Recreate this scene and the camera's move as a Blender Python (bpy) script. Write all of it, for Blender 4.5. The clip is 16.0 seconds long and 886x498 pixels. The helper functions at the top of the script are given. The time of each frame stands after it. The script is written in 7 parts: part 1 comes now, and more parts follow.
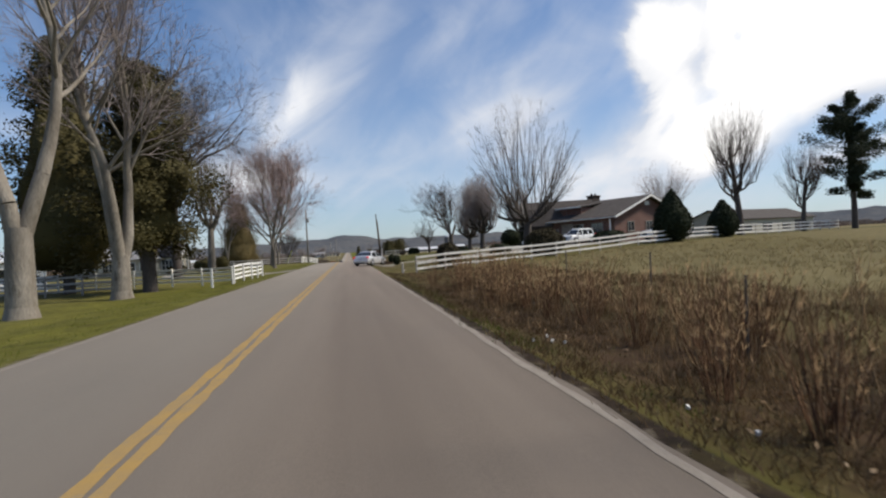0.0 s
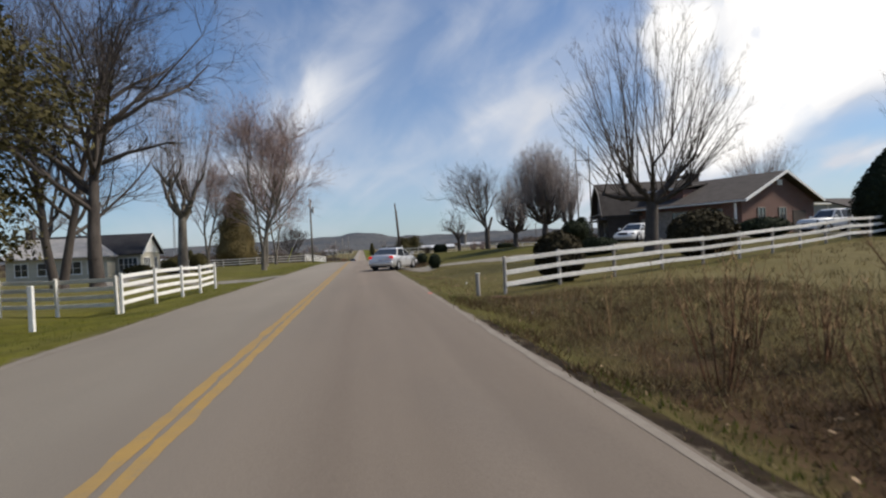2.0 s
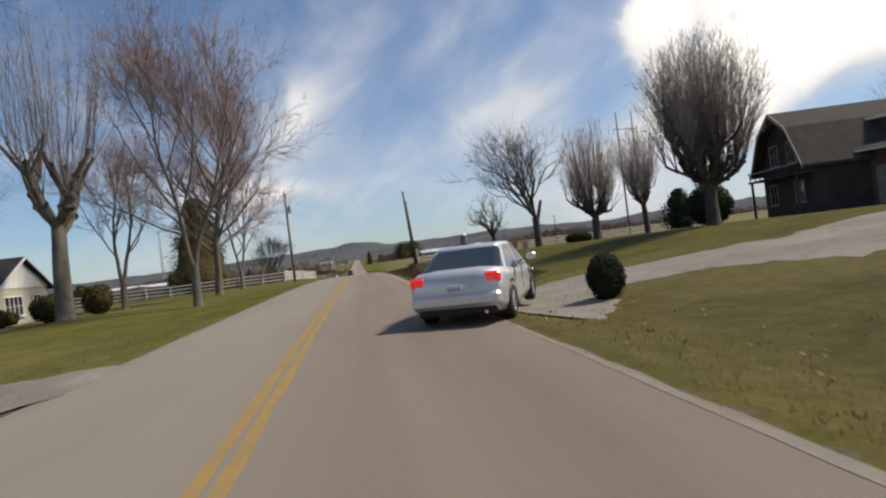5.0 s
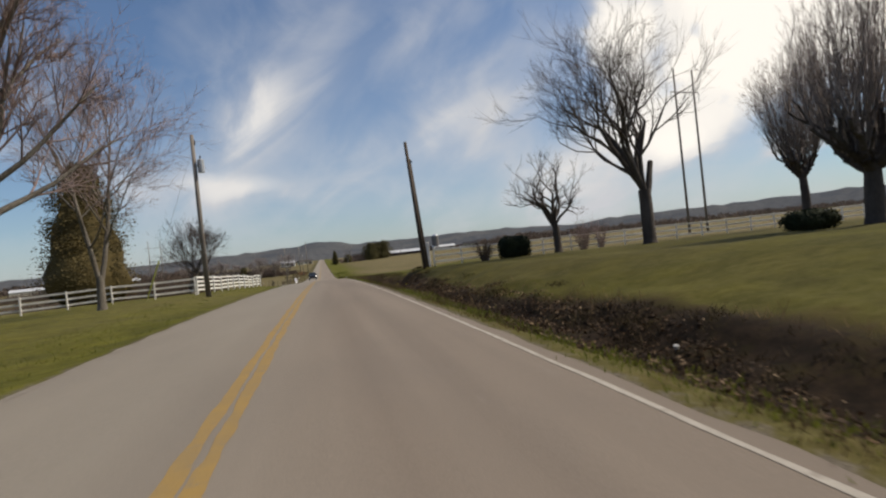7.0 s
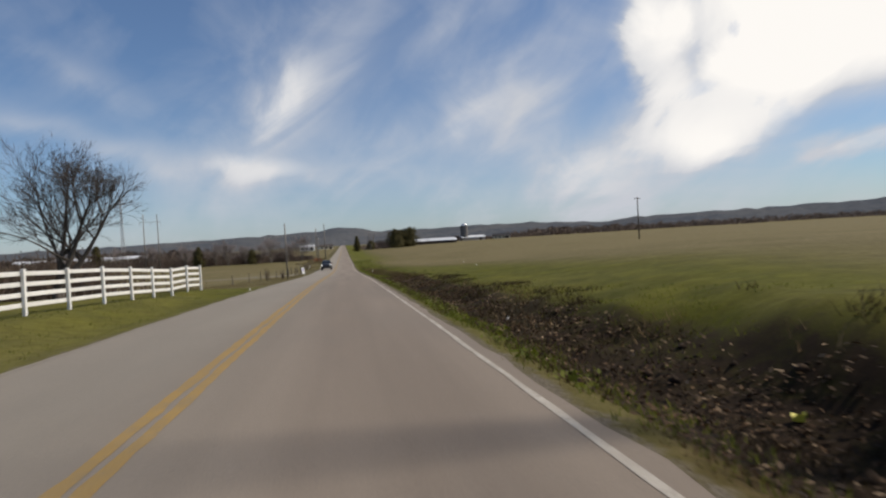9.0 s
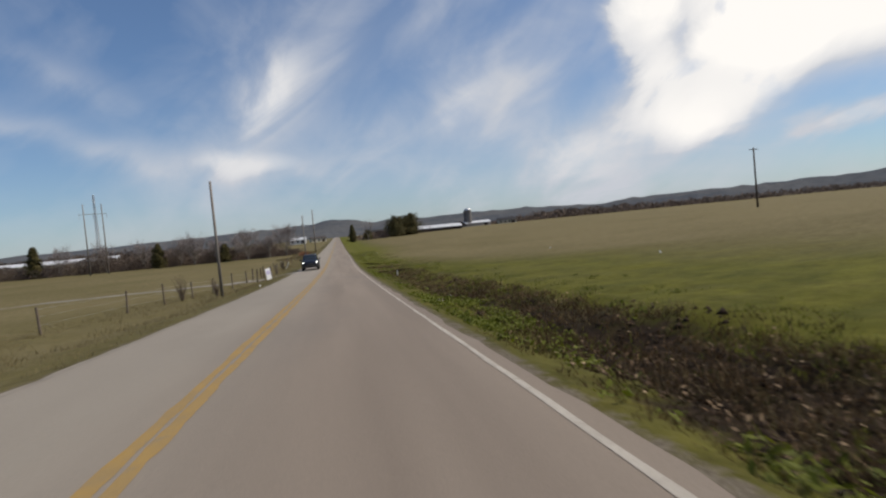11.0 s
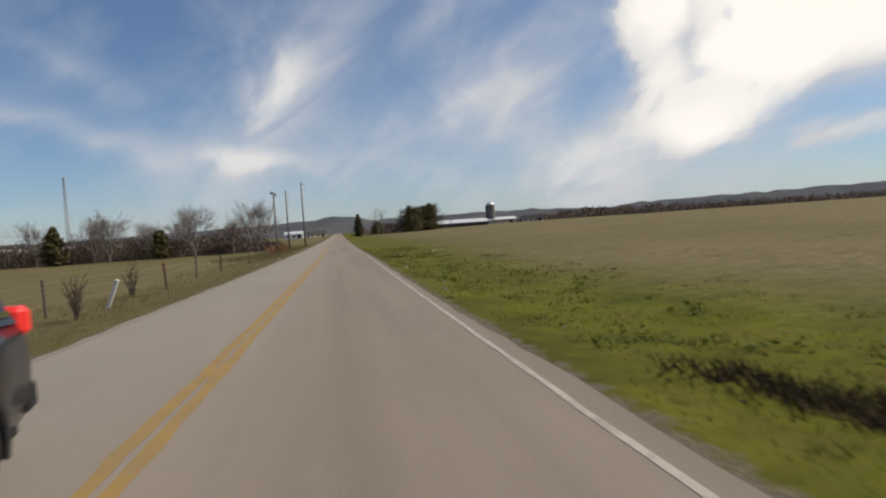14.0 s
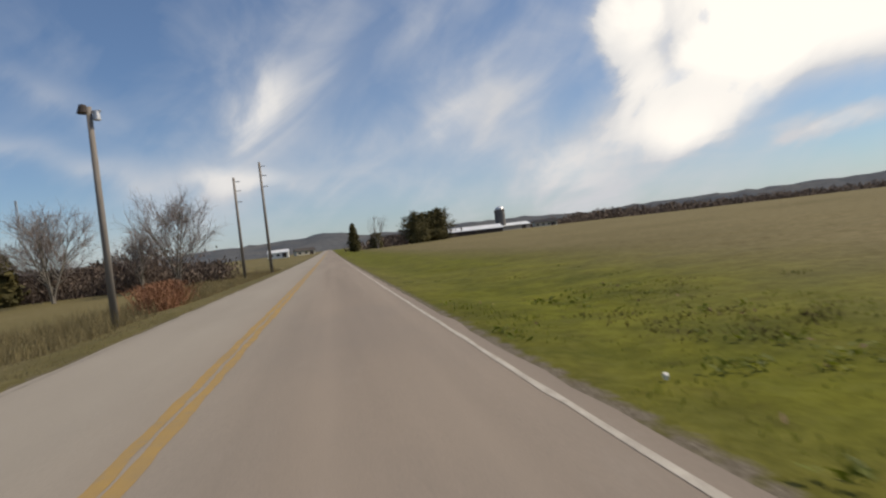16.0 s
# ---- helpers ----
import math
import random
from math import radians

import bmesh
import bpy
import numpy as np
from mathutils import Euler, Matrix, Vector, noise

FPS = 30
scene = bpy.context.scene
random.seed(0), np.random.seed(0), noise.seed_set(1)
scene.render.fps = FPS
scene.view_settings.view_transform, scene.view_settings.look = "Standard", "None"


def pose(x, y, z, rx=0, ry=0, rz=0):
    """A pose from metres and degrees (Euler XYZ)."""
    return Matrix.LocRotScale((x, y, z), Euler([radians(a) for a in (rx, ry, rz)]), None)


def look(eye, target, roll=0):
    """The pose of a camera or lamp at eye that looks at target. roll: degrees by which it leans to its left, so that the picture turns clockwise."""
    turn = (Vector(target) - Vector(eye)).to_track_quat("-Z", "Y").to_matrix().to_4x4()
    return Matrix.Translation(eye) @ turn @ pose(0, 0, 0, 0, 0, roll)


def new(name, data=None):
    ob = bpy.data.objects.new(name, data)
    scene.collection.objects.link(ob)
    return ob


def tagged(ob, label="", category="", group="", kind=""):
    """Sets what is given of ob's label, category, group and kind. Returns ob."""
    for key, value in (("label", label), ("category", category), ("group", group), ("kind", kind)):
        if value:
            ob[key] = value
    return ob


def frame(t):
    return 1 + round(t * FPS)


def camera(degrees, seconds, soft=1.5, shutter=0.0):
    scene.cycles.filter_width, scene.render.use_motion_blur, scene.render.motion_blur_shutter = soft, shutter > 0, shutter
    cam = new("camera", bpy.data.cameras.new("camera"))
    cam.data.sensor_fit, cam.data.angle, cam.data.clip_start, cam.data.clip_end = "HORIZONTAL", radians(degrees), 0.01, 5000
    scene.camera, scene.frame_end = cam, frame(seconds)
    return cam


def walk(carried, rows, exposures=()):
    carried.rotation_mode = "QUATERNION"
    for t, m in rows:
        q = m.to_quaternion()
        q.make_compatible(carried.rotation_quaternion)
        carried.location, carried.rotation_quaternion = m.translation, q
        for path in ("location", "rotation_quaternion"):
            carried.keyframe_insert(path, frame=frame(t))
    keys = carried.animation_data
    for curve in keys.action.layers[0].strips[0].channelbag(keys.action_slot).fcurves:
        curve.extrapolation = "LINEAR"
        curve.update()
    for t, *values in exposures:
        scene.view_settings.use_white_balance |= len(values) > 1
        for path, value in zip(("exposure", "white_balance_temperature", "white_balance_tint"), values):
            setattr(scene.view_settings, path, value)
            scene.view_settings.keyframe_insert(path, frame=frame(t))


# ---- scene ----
# ================= camera and its walk =================
cam = camera(76.0, 16.0, soft=2.2, shutter=0.09)
ROWS = [  # seconds, x, y, z, pitch, roll, yaw
    (0.0, 0.079, 0.000, 1.405, -0.172, 3.240, -9.450),
    (0.5, 0.224, 5.413, 1.393, -0.868, 2.970, -8.936),
    (1.0, 0.223, 10.737, 1.394, -0.848, 2.851, -8.257),
    (1.5, 0.144, 16.047, 1.408, -0.176, 3.197, -8.535),
    (2.0, 0.056, 20.774, 1.379, -0.316, 2.933, -8.171),
    (2.5, 0.026, 25.692, 1.408, 0.848, 3.178, -7.646),
    (3.0, 0.012, 30.110, 1.422, -1.576, 3.951, -7.466),
    (3.5, 0.010, 34.030, 1.425, 0.037, 4.406, -7.389),
    (4.0, -0.186, 37.826, 1.402, 1.106, 4.275, -7.591),
    (4.2, -0.239, 39.325, 1.400, 0.514, 4.988, -7.754),
    (4.9, -0.394, 46.082, 1.400, 0.105, 6.763, -8.480),
    (5.6, -0.624, 55.155, 1.400, -0.721, 9.756, -9.805),
    (6.3, -0.724, 65.634, 1.418, -1.078, 10.815, -10.676),
    (6.5, -0.685, 68.646, 1.400, -0.651, 9.797, -11.223),
    (7.0, -0.552, 76.512, 1.389, -0.210, 6.020, -12.126),
    (7.5, -0.406, 84.944, 1.390, 0.361, 2.537, -12.042),
    (8.0, -0.064, 93.532, 1.333, 0.758, 1.857, -11.061),
    (8.5, 0.111, 102.596, 1.247, 0.335, 3.281, -10.557),
    (9.0, 0.172, 111.434, 1.072, -0.933, 3.323, -9.946),
    (9.2, 0.125, 114.796, 1.032, -1.394, 2.773, -10.232),
    (9.9, 0.128, 128.084, 0.755, -1.753, 3.499, -10.290),
    (10.6, 0.130, 142.599, 0.372, -2.054, 4.914, -10.476),
    (11.3, 0.128, 156.914, -0.077, -2.173, 5.570, -10.612),
    (11.5, 0.115, 161.004, -0.209, -2.249, 4.958, -10.534),
    (12.0, 0.100, 170.656, -0.556, -2.101, 4.543, -10.872),
    (12.5, 0.096, 180.177, -0.916, -2.095, 3.847, -10.770),
    (13.0, 0.029, 190.478, -1.207, -1.733, 3.434, -10.540),
    (13.5, -0.041, 201.903, -1.480, -1.510, 3.782, -10.563),
    (14.0, -0.057, 213.872, -1.707, -2.087, 3.957, -10.399),
    (14.5, 0.006, 225.861, -1.822, -0.913, 4.991, -10.229),
    (15.0, 0.007, 237.914, -1.869, -0.908, 6.628, -10.428),
    (15.5, 0.088, 250.060, -1.903, -0.646, 6.677, -10.824),
    (16.0, 0.049, 262.193, -1.907, -0.985, 6.549, -11.363),
]
walk(cam, [(t, pose(x, y, z, 90 + p, r, w)) for t, x, y, z, p, r, w in ROWS], exposures=[(0.0, 0.22, 6620, 10), (1.2, 0.2, 6620, 10), (2.5, 0.12, 6620, 10), (4.0, 0.3, 6850, 10), (6.3, -0.05, 7050, 10), (7.2, 0.0, 7120, 10), (8.0, 0.12, 7120, 10), (9.0, -0.08, 6760, 10), (11.5, -0.05, 6760, 10), (12.7, -0.05, 6900, 10), (13.5, -0.15, 7000, 10), (14.2, -0.03, 7030, 10), (16.0, 0.0, 7100, 10)])

# ================= world, sun, exposure =================
SUN_AZ, SUN_EL = 93.0, 49.0  # degrees right of the road's heading, above the horizon
scene.view_settings.exposure = 0.0


class Nodes:
    """Short hand for node trees."""

    def __init__(self, tree):
        self.t = tree
        self.t.nodes.clear()

    def add(self, kind, **props):
        n = self.t.nodes.new(kind)
        for k, v in props.items():
            setattr(n, k, v)
        return n

    def put(self, sock, v):
        if isinstance(v, bpy.types.NodeSocket):
            self.t.links.new(v, sock)
        else:
            sock.default_value = v

    def math(self, op, a, b=0.0, c=None, clamp=False):
        n = self.add("ShaderNodeMath", operation=op, use_clamp=clamp)
        self.put(n.inputs[0], a)
        self.put(n.inputs[1], b)
        if c is not None:
            self.put(n.inputs[2], c)
        return n.outputs[0]

    def noise(self, vec, scale, detail=4.0, rough=0.55, dist=0.0):
        n = self.add("ShaderNodeTexNoise")
        if vec is not None:
            self.put(n.inputs["Vector"], vec)
        n.inputs["Scale"].default_value = scale
        n.inputs["Detail"].default_value = detail
        n.inputs["Roughness"].default_value = rough
        n.inputs["Distortion"].default_value = dist
        return n.outputs["Fac"]

    def ramp(self, fac, lo, hi):
        n = self.add("ShaderNodeMapRange")
        self.put(n.inputs["Value"], fac)
        n.inputs["From Min"].default_value, n.inputs["From Max"].default_value = lo, hi
        return n.outputs["Result"]

    def mix(self, fac, a, b, blend="MIX"):
        n = self.add("ShaderNodeMix", data_type="RGBA", blend_type=blend)
        self.put(n.inputs[0], fac)
        for s, v in ((n.inputs[6], a), (n.inputs[7], b)):
            self.put(s, v if isinstance(v, bpy.types.NodeSocket) else (*v, 1.0))
        return n.outputs[2]

    def mapped(self, vec, scale=(1, 1, 1), rot=(0, 0, 0), loc=(0, 0, 0)):
        n = self.add("ShaderNodeMapping")
        self.put(n.inputs["Vector"], vec)
        n.inputs["Scale"].default_value = scale
        n.inputs["Rotation"].default_value = rot
        n.inputs["Location"].default_value = loc
        return n.outputs[0]


def make_world():
    w = bpy.data.worlds.new("sky")
    w.use_nodes = True
    scene.world = w
    N = Nodes(w.node_tree)
    sky = N.add("ShaderNodeTexSky", sky_type="NISHITA", sun_disc=False)
    sky.sun_elevation, sky.sun_rotation = radians(SUN_EL), radians(SUN_AZ)
    sky.air_density, sky.dust_density, sky.ozone_density = 1.0, 0.6, 2.0
    co = N.add("ShaderNodeTexCoord").outputs["Generated"]
    sep = N.add("ShaderNodeSeparateXYZ")
    N.put(sep.inputs[0], co)
    x, y, z = sep.outputs
    az = N.math("MULTIPLY", N.math("ARCTAN2", x, y), 180 / math.pi)
    el = N.math("MULTIPLY", N.math("ARCSINE", z), 180 / math.pi)
    # cloud noise on a flat layer overhead, drawn out into streaks
    zz = N.math("ADD", N.math("MAXIMUM", z, 0.0), 0.10)
    flat = N.add("ShaderNodeCombineXYZ")
    N.put(flat.inputs[0], N.math("DIVIDE", x, zz))
    N.put(flat.inputs[1], N.math("DIVIDE", y, zz))
    sky_map = N.add("ShaderNodeCombineXYZ")
    N.put(sky_map.inputs[0], N.math("MULTIPLY", az, 0.1))
    N.put(sky_map.inputs[1], N.math("MULTIPLY", el, 0.1))
    far = N.noise(N.mapped(flat.outputs[0], (1.1, 0.9, 1), (0, 0, radians(-22))), 1.1, 7.0, 0.6, 0.5)
    slant = N.noise(N.mapped(N.mapped(sky_map.outputs[0], (1, 1, 1), (0, 0, radians(-33))), (0.55, 1.5, 1)), 1.35, 6.0, 0.47, 0.9)
    streak = N.math("ADD", N.math("MULTIPLY", far, 0.2), N.math("MULTIPLY", slant, 0.8))
    puff = N.noise(sky_map.outputs[0], 1.2, 8.0, 0.54, 0.5)
    fine = N.math("ADD", N.math("MULTIPLY", streak, 0.5), N.math("MULTIPLY", puff, 0.5))
    wob = N.math("MULTIPLY", N.math("SUBTRACT", puff, 0.5), 8.0)
    azd, eld = N.math("ADD", az, wob), N.math("ADD", el, N.math("MULTIPLY", N.math("SUBTRACT", streak, 0.5), 5.0))
    total = None
    # banks of cirrus: azimuth, elevation, slope, half length, half width, density, sharpness of the edge
    for a, e, ang, ln, wd, amt, sharp in ((-4.6, 13.8, 48, 11.5, 4.4, 0.82, 1), (-5.0, 14.1, 38, 5.5, 1.6, 0.34, 1), (-20.7, 10.1, -13, 7.6, 1.2, 0.50, 1), (-6.0, 7.6, -2, 6.6, 1.3, 0.58, 1),
                                          (13.6, 12.0, 24, 14.0, 4.4, 0.85, 1), (12.9, 21.4, 22, 6.2, 2.2, 0.32, 1), (25.4, 7.0, 4, 10.0, 3.0, 0.85, 1), (27, 3.4, 0, 13, 2.6, 0.6, 1),
                                          (31.5, 16.9, -86, 5.0, 2.4, 1.0, 2), (47.5, 18.6, -8, 15.5, 8.0, 1.6, 3), (37.6, 10.8, 8, 8.2, 4.4, 1.3, 2), (36.4, 6.5, -1, 3.6, 1.4, 0.6, 1), (47.6, 5.9, 3, 4.6, 1.0, 0.85, 1.5),
                                          (47, 31, -6, 18, 9, 1.5, 2), (-21.7, 16.0, -23, 4.8, 1.1, 0.20, 1), (95, 22, 0, 40, 12, 0.9, 1), (-110, 18, 10, 45, 5, 0.5, 1), (170, 25, 0, 45, 8, 0.6, 1)):
        c, s = math.cos(radians(ang)), math.sin(radians(ang))
        da, de = N.math("SUBTRACT", azd, a), N.math("SUBTRACT", eld, e)
        u = N.math("ADD", N.math("MULTIPLY", da, c / ln), N.math("MULTIPLY", de, s / ln))
        v = N.math("ADD", N.math("MULTIPLY", da, -s / wd), N.math("MULTIPLY", de, c / wd))
        q = N.math("ADD", N.math("MULTIPLY", u, u), N.math("MULTIPLY", v, v))
        if sharp > 1:
            q = N.math("POWER", q, sharp)
        g = N.math("MULTIPLY", N.math("EXPONENT", N.math("MULTIPLY", q, -1.0)), amt)
        total = g if total is None else N.math("ADD", total, g)
    tex = N.ramp(fine, 0.35, 0.63)
    dens = N.math("MULTIPLY", total, N.math("ADD", N.math("MULTIPLY", tex, 0.72), 0.34))
    veil = N.math("ADD", N.math("MULTIPLY", N.ramp(fine, 0.46, 0.70), 0.24), 0.05)
    low = N.math("MULTIPLY", N.math("EXPONENT", N.math("MULTIPLY", N.math("MAXIMUM", el, 0.0), -0.20)), 0.38)
    dens = N.math("ADD", N.math("ADD", dens, veil), low)
    dens = N.math("MULTIPLY", dens, 1.0, clamp=True)
    blue = N.mix(1.0, sky.outputs[0], (0.79, 1.08, 1.38), "MULTIPLY")
    scaled = N.add("ShaderNodeVectorMath", operation="SCALE")
    N.put(scaled.inputs[0], blue)
    scaled.inputs["Scale"].default_value = 0.074
    cloud = N.mix(N.ramp(total, 0.75, 1.6), (0.58, 0.62, 0.70), (1.02, 1.01, 1.0))
    bg = N.add("ShaderNodeBackground")
    N.put(bg.inputs[0], N.mix(dens, scaled.outputs[0], cloud))
    bg.inputs[1].default_value = 1.0
    out = N.add("ShaderNodeOutputWorld")
    N.put(out.inputs[0], bg.outputs[0])


make_world()
lamp = bpy.data.lights.new("sun", "SUN")
lamp.energy, lamp.angle, lamp.color = 4.1, radians(7.0), (1.0, 0.925, 0.81)
sun = new("sun", lamp)
sun.matrix_world = look((0, 0, 0), (-math.sin(radians(SUN_AZ)) * math.cos(radians(SUN_EL)), -math.cos(radians(SUN_AZ)) * math.cos(radians(SUN_EL)), -math.sin(radians(SUN_EL))))


# ================= materials =================
def material(name, colors, rough=0.8, metal=0.0, scale=4.0, fine=40.0, bump=0.2, depth=0.02, spread=(0.35, 0.65), rnd=0.0, stretch=(1, 1, 1), spec=0.3, grain=0.35, space="Object", coat=0.0):
    """colors: two or three; a broad noise mixes the first two, a fine one adds the grain, Object Info varies pieces."""
    m = bpy.data.materials.new(name)
    m.use_nodes = True
    N = Nodes(m.node_tree)
    vec = N.add("ShaderNodeTexCoord").outputs["Object"] if space == "Object" else N.add("ShaderNodeNewGeometry").outputs["Position"]
    vec = N.mapped(vec, stretch)
    broad = N.noise(vec, scale, 4.0, 0.6)
    tiny = N.noise(vec, fine, 5.0, 0.65)
    col = N.mix(N.ramp(broad, *spread), colors[0], colors[1])
    if len(colors) > 2:
        col = N.mix(N.ramp(N.noise(vec, scale * 2.7, 6.0, 0.7), 0.55, 0.72), col, colors[2])
    val = N.math("ADD", N.math("MULTIPLY", N.math("SUBTRACT", tiny, 0.5), grain * 2), 1.0)
    if rnd:
        r = N.add("ShaderNodeObjectInfo").outputs["Random"]
        val = N.math("MULTIPLY", val, N.math("ADD", N.math("MULTIPLY", r, rnd), 1 - rnd / 2))
    v3 = N.add("ShaderNodeVectorMath", operation="SCALE")
    N.put(v3.inputs[0], col)
    N.put(v3.inputs["Scale"], val)
    b = N.add("ShaderNodeBsdfPrincipled")
    N.put(b.inputs["Base Color"], v3.outputs[0])
    N.put(b.inputs["Roughness"], N.math("ADD", N.math("MULTIPLY", N.math("SUBTRACT", broad, 0.5), 0.25), rough, clamp=True))
    b.inputs["Metallic"].default_value = metal
    b.inputs["Specular IOR Level"].default_value = spec
    b.inputs["Coat Weight"].default_value = coat
    b.inputs["Coat Roughness"].default_value = 0.06
    if bump:
        bn = N.add("ShaderNodeBump")
        bn.inputs["Strength"].default_value = bump
        bn.inputs["Distance"].default_value = depth
        N.put(bn.inputs["Height"], tiny)
        N.put(b.inputs["Normal"], bn.outputs[0])
    out = N.add("ShaderNodeOutputMaterial")
    N.put(out.inputs[0], b.outputs[0])
    return m


def leafy(name, a, b, rough=0.7, trans=0.25, scale=0.8, power=1.0):
    """Foliage and stems: each piece of the joined mesh has its own shade."""
    m = bpy.data.materials.new(name)
    m.use_nodes = True
    N = Nodes(m.node_tree)
    geo = N.add("ShaderNodeNewGeometry")
    isl = geo.outputs["Random Per Island"]
    broad = N.noise(geo.outputs["Position"], scale, 3.0)
    isl = N.math("POWER", isl, power)
    f = N.math("ADD", N.math("MULTIPLY", isl, 0.6), N.math("MULTIPLY", N.ramp(broad, 0.3, 0.7), 0.4))
    col = N.mix(f, a, b)
    bs = N.add("ShaderNodeBsdfPrincipled")
    N.put(bs.inputs["Base Color"], col)
    bs.inputs["Roughness"].default_value = rough
    bs.inputs["Specular IOR Level"].default_value = 0.2
    tr = N.add("ShaderNodeBsdfTranslucent")
    N.put(tr.inputs[0], col)
    mx = N.add("ShaderNodeMixShader")
    mx.inputs[0].default_value = trans
    N.put(mx.inputs[1], bs.outputs[0])
    N.put(mx.inputs[2], tr.outputs[0])
    out = N.add("ShaderNodeOutputMaterial")
    N.put(out.inputs[0], mx.outputs[0])
    return m


def plain(name, col, rough=0.5, metal=0.0, emit=0.0, spec=0.5, coat=0.0):
    m = bpy.data.materials.new(name)
    m.use_nodes = True
    b = m.node_tree.nodes["Principled BSDF"]
    b.inputs["Base Color"].default_value = (*col, 1)
    b.inputs["Roughness"].default_value, b.inputs["Metallic"].default_value = rough, metal
    b.inputs["Specular IOR Level"].default_value, b.inputs["Coat Weight"].default_value = spec, coat
    if emit:
        b.inputs["Emission Color"].default_value = (*col, 1)
        b.inputs["Emission Strength"].default_value = emit
    return m


def make_asphalt():
    m = bpy.data.materials.new("asphalt")
    m.use_nodes = True
    N = Nodes(m.node_tree)
    pos = N.add("ShaderNodeNewGeometry").outputs["Position"]
    sep = N.add("ShaderNodeSeparateXYZ")
    N.put(sep.inputs[0], pos)
    lanes = N.mapped(pos, (1.0, 0.03, 1.0))
    track = N.noise(lanes, 1.1, 3.0, 0.5)
    patch = N.noise(N.mapped(pos, (0.5, 0.16, 1)), 0.7, 5.0, 0.6)
    grit = N.noise(pos, 70.0, 3.0, 0.7)
    stain = N.noise(N.mapped(pos, (1.0, 0.35, 1)), 2.2, 6.0, 0.7)
    col = N.mix(N.ramp(track, 0.35, 0.65), (0.174, 0.141, 0.113), (0.216, 0.177, 0.142))
    col = N.mix(N.math("MULTIPLY", N.ramp(patch, 0.5, 0.75), 0.45), col, (0.145, 0.124, 0.108))
    col = N.mix(N.math("MULTIPLY", N.ramp(stain, 0.6, 0.8), 0.35), col, (0.235, 0.208, 0.18))
    # the lane on the far side of the centre line is lighter and a little greyer
    side = N.ramp(sep.outputs[0], -0.2, -2.6)
    col = N.mix(N.math("MULTIPLY", side, 0.8), col, N.mix(N.ramp(patch, 0.35, 0.7), (0.255, 0.228, 0.190), (0.222, 0.198, 0.166)))
    # the first stretch is scaled darker, the last one lighter
    tone_along = N.math("ADD", N.math("MULTIPLY", N.ramp(sep.outputs[1], 4, 62), 0.31), N.math("MULTIPLY", N.ramp(sep.outputs[1], 130, 200), 0.12))
    v3 = N.add("ShaderNodeVectorMath", operation="SCALE")
    N.put(v3.inputs[0], col)
    N.put(v3.inputs["Scale"], N.math("MULTIPLY", N.math("ADD", tone_along, 0.68), N.math("ADD", N.math("MULTIPLY", N.math("SUBTRACT", grit, 0.5), 0.7), 1.0)))
    b = N.add("ShaderNodeBsdfPrincipled")
    N.put(b.inputs["Base Color"], v3.outputs[0])
    b.inputs["Roughness"].default_value = 0.85
    b.inputs["Specular IOR Level"].default_value = 0.25
    bn = N.add("ShaderNodeBump")
    bn.inputs["Strength"].default_value, bn.inputs["Distance"].default_value = 0.35, 0.012
    N.put(bn.inputs["Height"], grit)
    N.put(b.inputs["Normal"], bn.outputs[0])
    out = N.add("ShaderNodeOutputMaterial")
    N.put(out.inputs[0], b.outputs[0])
    return m


